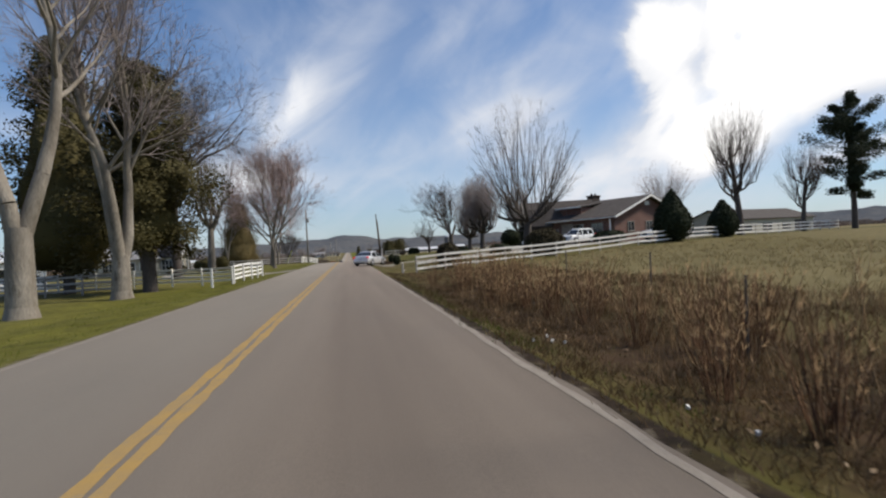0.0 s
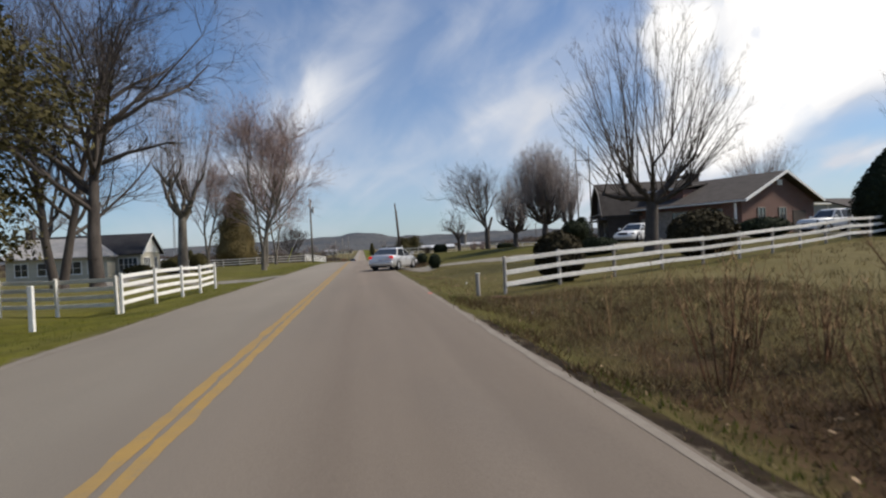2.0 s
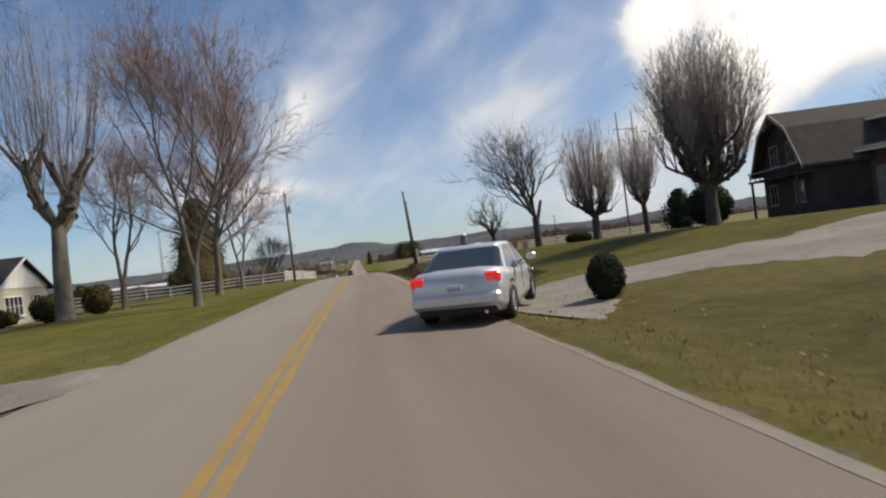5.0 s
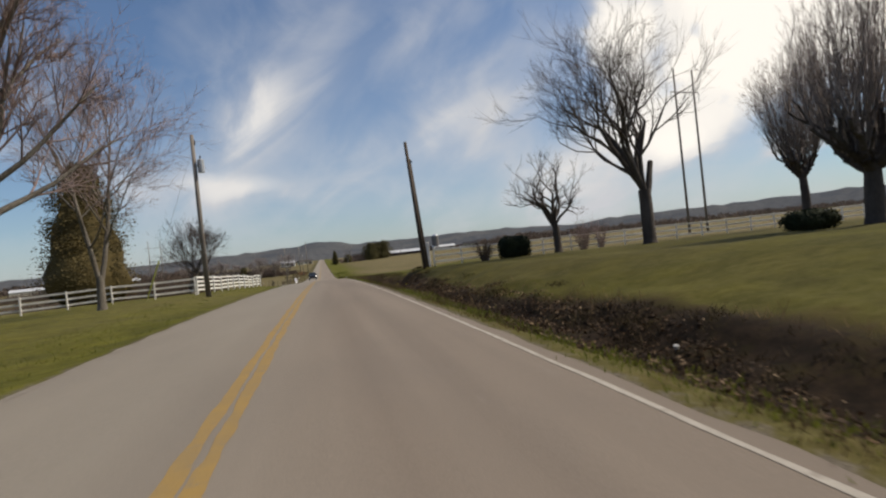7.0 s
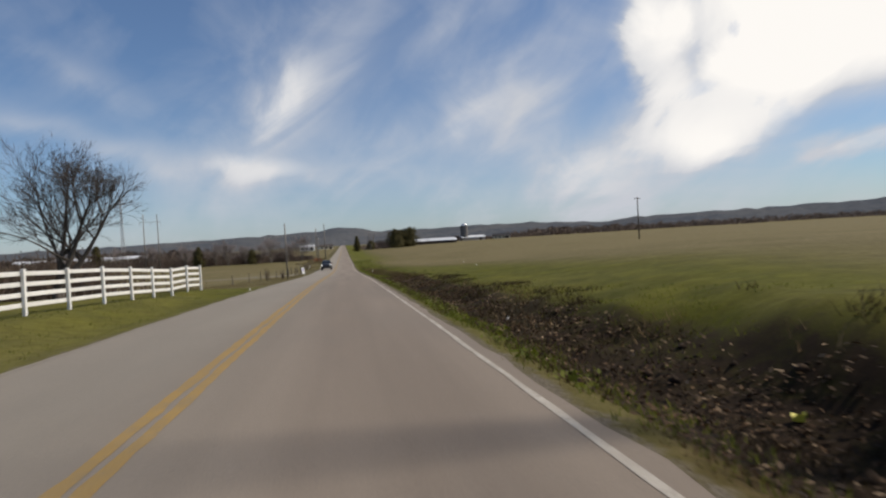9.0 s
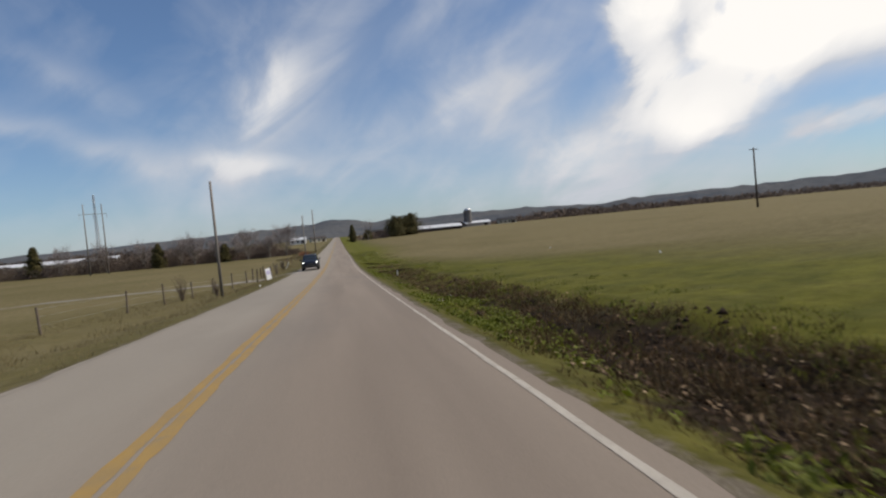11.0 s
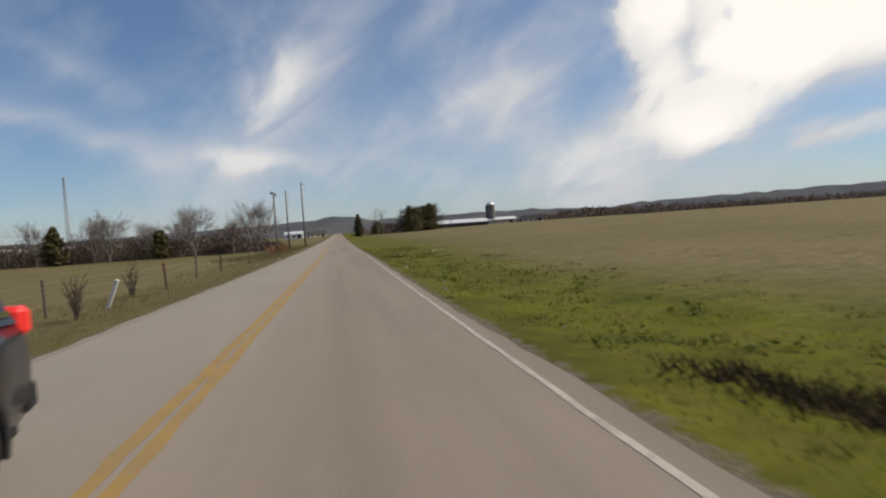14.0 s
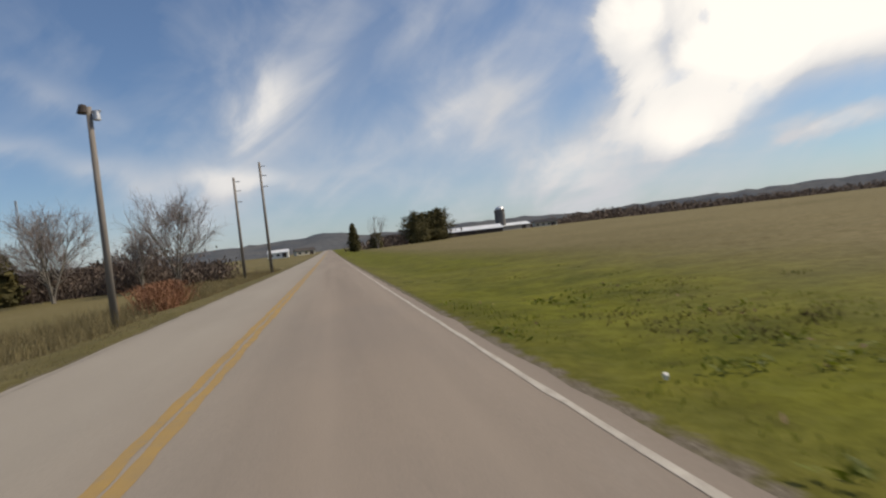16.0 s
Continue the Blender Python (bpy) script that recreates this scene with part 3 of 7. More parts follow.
# ================= lie of the land =================
SLOPE_Y = [-500, 80, 102, 164, 200, 229, 270, 380, 700, 1200, 9000]
SLOPE_V = [0, 0, -0.014, -0.037, -0.024, -0.004, 0, 0.006, 0.008, 0, 0]
_gy = np.arange(-500, 6000, 1.0)
_gs = np.interp(_gy, SLOPE_Y, SLOPE_V)
_gz = np.concatenate([[0], np.cumsum((_gs[1:] + _gs[:-1]) / 2)])


def road_z(y):
    return np.interp(y, _gy, _gz)


def road_left(y):
    return np.interp(y, [-60, 45, 100, 160, 1500], [-5.18, -5.18, -4.95, -4.68, -4.65])


def road_right(y):
    return np.interp(y, [-60, 45, 70, 100, 160, 205, 230, 253, 260, 268, 1500], [2.17, 2.17, 2.12, 2.09, 2.0, 1.95, 2.03, 2.17, 2.15, 2.03, 2.03])


def edge_x(y):
    """Middle of the right edge line."""
    return np.interp(y, [60, 100, 160, 186, 205, 218, 230, 242, 253, 259, 267, 285], [1.90, 1.88, 1.77, 1.75, 1.71, 1.71, 1.80, 1.85, 1.90, 1.91, 1.80, 1.78])


def sstep(a):
    a = np.clip(a, 0, 1)
    return a * a * (3 - 2 * a)


def land(x, y):
    """Height of the ground."""
    x, y = np.asarray(x, float), np.asarray(y, float)
    z = road_z(y)
    xl, xr = road_left(y), road_right(y)
    # right: ditch, bank, then lawn or field
    far = np.interp(y, [-500, 0, 38, 52, 75, 95, 118, 150, 200, 260, 400, 700, 1200], [0, 0.0, 0.1, 0.95, 1.0, 0.6, 0.12, -0.3, -0.9, -1.5, -1.8, -0.5, 1.2])
    b = np.interp(y, [-500, 30, 42, 55, 80, 100, 118, 140, 180, 300], [34, 34, 30, 27, 14, 8.4, 6.3, 20, 60, 90])
    ditch = np.interp(y, [-500, 30, 36, 50, 62, 70, 80, 150, 185, 215, 300], [0.38, 0.38, 0.16, 0.12, 0.12, 0.3, 0.5, 0.45, 0.25, 0.12, 0.1])
    width = np.interp(y, [-500, 30, 60, 100, 200], [2.2, 2.2, 1.2, 1.0, 1.7])
    d = x - xr
    right = z - 0.045 - ditch * sstep(d / 0.7) * np.exp(-((d - np.interp(y, [40, 70, 150, 180], [2.4, 1.9, 1.9, 2.4])) / width) ** 2) - 0.05 * sstep(d / 1.2) + (far - z) * sstep((x - 4.6) / (b - 4.6))
    # left: gentle verge, then level
    fl = np.interp(y, [-500, 80, 120, 144, 170, 205, 280, 400, 700, 1200], [-0.2, -0.15, -0.05, -0.75, -2.3, -3.4, -3.6, -3.8, -1.5, 1.2])
    e = xl - x
    left = z - 0.04 - 0.08 * sstep(e / 1.5) + (fl - z) * sstep((e - 0.6) / 3.2)
    out = np.where(x > (xl + xr) / 2, right, left)
    off = np.maximum(np.maximum(d, e), 0)
    bumps = 0.035 * value_noise(x * 1.3, y * 1.3, 1) + 0.06 * value_noise(x * 0.35, y * 0.35, 2)
    bumps = bumps + 0.11 * value_noise(x * 2.3, y * 1.1, 8) * sstep((d - 0.6) / 0.7) * sstep((5.0 - d) / 1.5) * sstep((y - 66) / 6) * sstep((214 - y) / 10)
    roll = 0.35 * value_noise(x * 0.02, y * 0.02, 3) * sstep((off - 40) / 80)
    out = out + bumps * sstep(off / 1.0) * np.where(off > 120, 0.3, 1) + roll
    inside = np.minimum(xr - x, x - xl)
    return np.where(off <= 0, z - 0.052 - 0.06 * sstep((inside - 0.15) / 0.4), out)


def gz(x, y):
    return float(land(x, y))


def at(x, y, dz=0.0, rz=0.0):
    return pose(x, y, gz(x, y) + dz, 0, 0, rz)


def axis_lines(knots):
    out = []
    for (a, b, step) in knots:
        out += list(np.arange(a, b, step))
    return np.array(out)


def make_land():
    xs = np.concatenate([axis_lines([(-4500, -1000, 350), (-1000, -200, 60), (-200, -60, 10), (-60, -16, 2.0), (-16, -6, 0.6), (-6, -4.4, 0.25)]),
                         axis_lines([(-4.4, 1.9, 0.7), (1.9, 8.5, 0.24), (8.5, 20, 0.7), (20, 60, 2.5), (60, 200, 10), (200, 1000, 60), (1000, 4600, 350)])])
    ys = axis_lines([(-900, -60, 60), (-60, -8, 4), (-8, 290, 0.62), (290, 420, 3), (420, 900, 15), (900, 4600, 150)])
    X, Y = np.meshgrid(xs, ys)
    Z = land(X, Y)
    nx, ny = len(xs), len(ys)
    i = np.arange((ny - 1) * nx).reshape(ny - 1, nx)[:, :-1].ravel()
    me = mesh_np("ground", np.stack([X, Y, Z], -1).reshape(-1, 3), np.stack([i, i + 1, i + 1 + nx, i + nx], 1), "ground")
    smooth(me)
    x, y = X.ravel(), Y.ravel()
    d = x - road_right(y)
    e = road_left(y) - x
    y = np.where(x > 4.6, np.where(y < 90, y - 0.43 * np.clip(x - 4.6, 0, 60) * sstep((90 - y) / 30), y + 3.5), y) + 1.2 * value_noise(x * 0.3, y * 0.3, 41)
    n = value_noise(x * 0.12, y * 0.05, 5) * 0.5 + 0.5
    dry = np.full(x.shape, 0.18)
    # rough pasture and brown field to the right
    dry = np.where((x > 0) & (y < 38), np.interp(d, [0, 1.5, 3, 8, 30], [0.15, 0.15, 0.42, 0.62, 0.66]), dry)
    dry = np.where((x > 0) & (y >= 38) & (y < 66), np.interp(d, [0, 3, 8, 20], [0.26, 0.36, 0.36, 0.22]), dry)
    dry = np.where((x > 0) & (y >= 66) & (y < 122), np.interp(d, [0, 1, 4, 9, 40], [0.3, 0.2, 0.12, 0.1, 0.28]), dry)
    edge = np.interp(y, [122, 135, 165, 184, 194, 204, 214, 239, 254, 264, 284], [12, 17, 18, 18, 14, 11, 9, 6.5, 8, 10.5, 12])
    dry = np.where((x > 0) & (y >= 122), np.interp(d / edge, [0, 0.2, 0.5, 0.8, 1.2, 2.2, 6], [0.12, 0.0, 0.04, 0.4, 0.76, 0.9, 1.0]), dry)
    dry = np.where((x < 0) & (y > 150), np.interp(e, [0, 1.5, 3, 9, 60], [0.48, 0.6, 0.82, 0.78, 0.74]), dry)
    dry = np.where((x < 0) & (y > 60) & (y <= 150), np.interp(e, [0, 6, 25], [0.22, 0.3, 0.5]), dry)
    dry = np.where((x < 0) & (y <= 60), np.interp(e, [0, 4, 9, 25], [0.22, 0.24, 0.4, 0.5]), dry)
    lush_lit = np.where((x > 0) & (y > 118), np.interp(d / edge, [0, 0.15, 0.5, 0.75, 1.3], [0.35, 0.62, 0.7, 0.5, 0.0]) + np.interp(d, [0, 2, 6, 12], [0.25, 0.4, 0.3, 0]) * np.interp(y, [200, 225], [0, 1]), 0.15)
    # left side raised to stand in for sunlit grass, right kept darker
    lush_lit = np.where((x < 0) & (y < 150), 0.75, np.where((x > 0) & (y < 64), np.interp(d, [0, 1.2, 2.5, 6], [0.4, 0.3, 0.14, 0.14]) * np.interp(y, [26, 40], [0.3, 1]), np.where((x > 0) & (y < 119), np.interp(y, [85, 100], [0.4, 0.15]), lush_lit)))
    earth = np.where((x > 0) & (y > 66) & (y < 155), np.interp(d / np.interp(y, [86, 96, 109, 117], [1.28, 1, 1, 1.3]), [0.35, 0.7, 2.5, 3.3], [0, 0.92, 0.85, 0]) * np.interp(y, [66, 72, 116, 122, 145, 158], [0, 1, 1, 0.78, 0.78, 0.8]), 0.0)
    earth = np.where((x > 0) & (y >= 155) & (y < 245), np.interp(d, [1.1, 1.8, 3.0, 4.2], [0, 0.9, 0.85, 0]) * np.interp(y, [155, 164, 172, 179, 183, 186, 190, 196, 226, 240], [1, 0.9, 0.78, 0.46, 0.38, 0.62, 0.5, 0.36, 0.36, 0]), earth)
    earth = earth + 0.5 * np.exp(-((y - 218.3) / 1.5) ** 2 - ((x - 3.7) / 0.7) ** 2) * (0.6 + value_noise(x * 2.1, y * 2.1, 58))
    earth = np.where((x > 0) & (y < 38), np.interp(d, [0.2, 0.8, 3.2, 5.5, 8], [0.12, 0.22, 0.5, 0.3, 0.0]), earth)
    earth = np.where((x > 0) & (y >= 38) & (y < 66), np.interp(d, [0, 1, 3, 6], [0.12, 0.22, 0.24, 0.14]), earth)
    # bare strip at both edges; the 0.5 paints a drop shadow beside the first stretch
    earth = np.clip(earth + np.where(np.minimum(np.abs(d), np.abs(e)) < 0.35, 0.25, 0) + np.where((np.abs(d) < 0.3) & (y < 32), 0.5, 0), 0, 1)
    thatch = np.where((x > 0) & (y < 38), np.interp(d, [0.05, 0.8, 1.8, 3.4, 6.5], [0.35, 0.55, 0.95, 0.6, 0.1]) * np.where(d < 2.2, np.interp(y, [8, 18], [0.75, 1]), 1) * np.interp(y, [25, 32], [1, 0.5]), 0.0)
    thatch = np.where((x > 0) & (y > 66) & (y < 160), np.interp(d / np.interp(y, [86, 96, 109, 117], [1.4, 1, 1.1, 1.25]), [0.0, 0.9, 2.5, 3.6], [0.3, 0.6, 0.5, 0]) + np.interp(d, [0, 0.3, 1.5, 2], [0.1, 0.25, 0.2, 0]) * np.interp(y, [98, 104, 112, 118], [0, 1, 1, 0]), thatch)
    thatch = np.where((x > 0) & (d < 1.3) & (y > 66), thatch * np.interp(y, [113, 118], [1, 0.3]), thatch)
    thatch = np.where((x > 0) & (y >= 38) & (y < 64), np.interp(d, [0, 2, 8, 14], [0.2, 0.26, 0.2, 0.05]), thatch)
    thatch = np.where((x > 0) & (y >= 196), np.interp(d, [0, 0.8, 3, 8, 12], [0.1, 0.3, 0.42, 0.36, 0]) * np.interp(y, [198, 205, 216, 224, 236, 246], [0, 1, 0.95, 0.6, 0.6, 0.25]), thatch)
    for nm, val in (("thatch", thatch), ("dry", dry + 0.25 * (n - 0.5)), ("lush_lit", lush_lit), ("earth", earth), ("grit", np.where(x > 0, np.interp(d, [0.0, 0.12, 0.32], [0.75, 0.5, 0.0]) * np.interp(y, [-60, 60, 140, 180], [0.45, 0.6, 1, 1]), np.interp(e, [0.0, 0.15, 0.35], [0.6, 0.35, 0.0])))):
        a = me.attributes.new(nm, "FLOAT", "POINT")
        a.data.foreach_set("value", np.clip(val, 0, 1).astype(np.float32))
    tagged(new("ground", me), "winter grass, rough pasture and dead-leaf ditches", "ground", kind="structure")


def strip(name, xa, xb, y0, y1, dz, mat, step=1.0, wobble=0.0, seed=0, cols=2, thick=0.0):
    """A band that follows the road between two offsets, given as functions of y."""
    ys = np.arange(y0, y1 + step, step)
    a = xa(ys) + wobble * value_noise(ys * 1.7, ys * 0, seed) + wobble * 0.6 * value_noise(ys * 6.1, ys * 0, seed + 3)
    b = xb(ys) + wobble * value_noise(ys * 1.7, ys * 0, seed + 1) + wobble * 0.6 * value_noise(ys * 6.1, ys * 0, seed + 4)
    t = np.linspace(0, 1, cols)
    X = a[:, None] * (1 - t) + b[:, None] * t
    Y = np.repeat(ys[:, None], cols, 1)
    crown = -0.003 * (X + 1.75) ** 2
    Z = road_z(Y) + dz + crown
    V = np.stack([X, Y, Z], -1).reshape(-1, 3)
    i = np.arange((len(ys) - 1) * cols).reshape(-1, cols)[:, :-1].ravel()
    F = np.stack([i, i + 1, i + 1 + cols, i + cols], 1)
    if thick:
        k = len(V)
        skirt = []
        low = V.copy()
        low[:, 2] -= thick
        V = np.concatenate([V, V, low])
        for c in (0, cols - 1):
            j = np.arange(len(ys) - 1) * cols + c
            q = np.stack([j + k, j + cols + k, j + cols + 2 * k, j + 2 * k], 1)
            skirt.append(q if c == 0 else q[:, ::-1])
        F = np.concatenate([F] + skirt)
    return smooth(mesh_np(name, V, F, mat))


def const(c):
    return lambda y: np.full(np.shape(y), float(c))


make_land()
road = tagged(new("road", strip("road", road_left, road_right, -60, 1400, 0.0, "asphalt", 0.75, 0.05, 7, 9, 0.16)), "worn grey-brown asphalt two-lane country road", "road", kind="structure")
for nm, c in (("yellow_line", -1.69), ("yellow_line", -1.505)):
    part(nm, strip(nm, const(c - 0.068), const(c + 0.068), -60, 900, 0.0035, "yellow", 0.2, 0.02, int(-c * 50)), road, "worn yellow centre line")
part("edge_line", strip("edge_line", lambda y: edge_x(y) - 0.038, lambda y: edge_x(y) + 0.038, 60, 900, 0.0035, "white_line", 0.5, 0.012, 21), road, "worn white edge line")
part("edge_line", strip("edge_line", const(2.02), const(2.12), -60, 60, 0.0035, "worn_line", 0.5, 0.03, 25), road, "almost worn away white edge line")
part("edge_line", strip("edge_line", lambda y: road_left(y) + 0.10, lambda y: road_left(y) + 0.20, -60, 900, 0.0035, "worn_line", 0.5, 0.02, 31), road, "faded white edge line")
part("paint_mark", mesh_np("paint_mark", [(2.05, 37.95, 0.0)] + [(2.05 + 0.075 * (1 + 0.35 * math.sin(k * 2.3)) * math.cos(k * math.pi / 7), 37.95 + 0.26 * (1 + 0.3 * math.sin(k * 1.7)) * math.sin(k * math.pi / 7), -0.0012 * math.cos(k * math.pi / 7)) for k in range(14)], [(0, 1 + k, 1 + (k + 1) % 14) for k in range(14)], "red_paint"), road, "sprayed red survey mark", Matrix.Translation((0, 0, -0.0375)))


def ribbon(name, pts, widths, mat, dz, label, category, seed):
    """A drive laid on the ground along a line of points."""
    pts, out = [Vector((*p, 0)) for p in pts], []
    for i in range(len(pts) - 1):
        p0, p1 = pts[max(i - 1, 0)], pts[i]
        p2, p3 = pts[i + 1], pts[min(i + 2, len(pts) - 1)]
        for k in range(12):
            t = k / 12
            out.append((0.5 * ((2 * p1) + (p2 - p0) * t + (2 * p0 - 5 * p1 + 4 * p2 - p3) * t * t + (3 * p1 - p0 - 3 * p2 + p3) * t ** 3), widths[i] * (1 - t) + widths[i + 1] * t))
    V, cols = [], 9
    for i, (p, w) in enumerate(out):
        q = out[min(i + 1, len(out) - 1)][0] - out[max(i - 1, 0)][0]
        s = Vector((-q.y, q.x, 0)).normalized()
        wl = w * (1 + 0.12 * float(value_noise(i * 0.9, 3.1, seed)))
        for c in range(cols):
            u = c / (cols - 1) - 0.5
            r = p + s * (wl * u)
            edge = 0.06 if abs(u) > 0.49 else 0.0
            V.append((r.x, r.y, gz(r.x, r.y) + dz - edge))
    F = [(i * cols + c, i * cols + c + 1, (i + 1) * cols + c + 1, (i + 1) * cols + c) for i in range(len(out) - 1) for c in range(cols - 1)]
    tagged(new(name, smooth(mesh_np(name, V, F, mat))), label, category, kind="structure")


ribbon("driveway", [(1.6, 60.6), (5.0, 62.6), (9.2, 62.8), (13.5, 61.2), (18, 61.0), (24, 60.8), (31, 58.5), (40, 56)], [9.5, 4.8, 5.2, 8.2, 9.5, 8.5, 6.8, 6], "gravel", 0.035, "pale gravel driveway up to the brick house", "driveway", 1)
ribbon("driveway", [(-4.6, 56.8), (-8, 58.6), (-12, 61.0), (-18, 66), (-22, 76), (-24, 88)], [5, 2.6, 2.4, 2.4, 2.6, 3], "gravel", 0.035, "narrow gravel driveway beside the white fence", "driveway", 2)
ribbon("driveway", [(-4.2, 212.6), (-7, 212.6), (-12, 212.4), (-22, 212.0), (-40, 211)], [6, 2.6, 1.8, 1.6, 1.5], "gravel", 0.03, "pale gravel field track", "driveway", 3)


# ================= trees =================
def turn(d, rng, spread):
    """A direction bent by about spread degrees."""
    a = Vector((rng.normal(), rng.normal(), rng.normal()))
    a = (a - d * a.dot(d)).normalized()
    return (d * math.cos(radians(spread)) + a * math.sin(radians(spread))).normalized()


def limb(segs, p, d, length, r0, r1, rng, steps=4, wander=8.0, lift=0.0):
    """A crooked limb; returns its points and directions."""
    pts = [(p.copy(), d.copy(), r0)]
    for i in range(steps):
        d = turn(d, rng, abs(rng.normal(0, wander)))
        d = (d + Vector((0, 0, lift))).normalized()
        q = p + d * (length / steps)
        a, b = r0 + (r1 - r0) * i / steps, r0 + (r1 - r0) * (i + 1) / steps
        segs.append((*p, *q, a, b))
        p = q
        pts.append((p.copy(), d.copy(), b))
    return pts


def twigs(out, p, d, length, r, rng, level, count, spread, lift):
    pts = limb(out, p, d, length, r, r * 0.45, rng, 3 if level > 0 else 2, 9, lift)
    if level <= 0:
        return
    for _ in range(count):
        i = rng.integers(1, len(pts))
        q, e, rr = pts[i]
        twigs(out, q, turn(e, rng, rng.uniform(0.5, 1.2) * spread), length * rng.uniform(0.45, 0.75), max(rr * 0.62, 0.0085), rng, level - 1, count, spread, lift)


def finish_tree(name, m, trunk, crown, bark, twig, label):
    t = empty(name, m, label, "tree")
    part("trunk", tubes("trunk", trunk, bark, 9), t)
    part("crown", tubes("crown", crown, twig, 3), t)
    return t


def pollard(x, y, height, radius, trunk_h, trunk_r, seed, label, bark="bark", twig="twig", limbs=6, shoots=12, upright=0.75, fork=2, sub=7, fan=0.35, tilts=(38, 74), arms=(0.34, 0.62), lift=0.22, low=0.85, tiers=False, stout=1.0, haze=2):
    """A cut-back tree: short trunk, knuckled arms that turn upwards and a haze of long shoots."""
    rng = np.random.default_rng(seed)
    trunk, crown = [], []
    trunk.append((0, 0, -0.3, 0, 0, 0.35, trunk_r * 1.55, trunk_r * 1.15))
    base = limb(trunk, Vector((0, 0, 0.35)), Vector((0, 0, 1)), trunk_h, trunk_r * 1.15, trunk_r * (0.45 if tiers else 0.85), rng, 5, 2.5)
    ends = []
    for k in range(limbs):
        a = k * 2.4 + rng.uniform(-0.4, 0.4) if tiers else 2 * math.pi * (k + rng.uniform(-0.3, 0.3)) / limbs
        tilt = radians(rng.uniform(*tilts))
        d = Vector((math.cos(a) * math.sin(tilt), math.sin(a) * math.sin(tilt), math.cos(tilt)))
        ln = radius * rng.uniform(*arms)
        f = rng.uniform(0.35, 1.0) if tiers else 1 - rng.uniform(0.0, 0.16)
        start = base[0][0].lerp(base[-1][0], f)
        thick = trunk_r * rng.uniform(0.30, 0.42) if tiers else trunk_r * rng.uniform(0.42, 0.62)
        pts = limb(trunk, start, d, ln, thick, thick * 0.55, rng, 5, 8, lift)
        ends += [pts[-1], pts[3]]
        if not tiers:
            ends.append(pts[2])
        for _ in range(fork):
            q, e, rr = pts[rng.integers(2, 6)]
            p2 = limb(trunk, q, turn(e, rng, 38), ln * 0.6, rr * 0.8, rr * 0.5, rng, 4, 11, lift * 0.6)
            ends += [p2[-1], p2[2]]
    foot = base[-2][0]
    zc, ax, az_ = (trunk_h * low + height) / 2, radius, (height - trunk_h * low) / 2

    def room(q, d):
        """How far a shoot goes before it meets the egg-shaped outline of the crown."""
        qa = (d.x / ax) ** 2 + (d.y / ax) ** 2 + (d.z / az_) ** 2
        qb = q.x * d.x / ax ** 2 + q.y * d.y / ax ** 2 + (q.z - zc) * d.z / az_ ** 2
        qc = (q.x / ax) ** 2 + (q.y / ax) ** 2 + ((q.z - zc) / az_) ** 2 - 1
        disc = qb * qb - qa * qc
        return max((-qb + math.sqrt(disc)) / qa if disc > 0 else 0.6, 0.6)
    for q, e, rr in ends:
        for _ in range(3):
            v = turn(e, rng, 80) * rr * 1.0
            trunk.append((*(q - v), *(q + v), rr * 1.15, rr * 0.75))
        ray = (q - foot).normalized()
        for _ in range(shoots):
            d = (Vector((0, 0, upright)) + ray * fan * 2 * rng.uniform(0.5, 1.2) + Vector((rng.normal(0, 0.25), rng.normal(0, 0.25), rng.normal(0, 0.1)))).normalized()
            reach = room(q, d) * rng.uniform(0.6, 1.05)
            r0 = (0.022 + 0.016 * rng.random()) * stout
            pts = limb(crown, q, d, reach, r0, 0.006, rng, 4, 2.4, 0.02)
            for _ in range(sub):
                s, e2, _r = pts[rng.integers(1, 5)]
                d2 = turn(e2, rng, rng.uniform(10, 34))
                tip = limb(crown, s, d2, min(reach * rng.uniform(0.14, 0.36), room(s, d2)), 0.009, 0.004, rng, 2, 6, 0.04)
                for _ in range(haze):
                    s3, e3, _r = tip[rng.integers(1, 3)]
                    limb(crown, s3, turn(e3, rng, rng.uniform(15, 45)), rng.uniform(0.25, 0.7), 0.0055, 0.003, rng, 1, 5, 0.03)
    return finish_tree("bare_tree", at(x, y), trunk, crown, bark, twig, label)


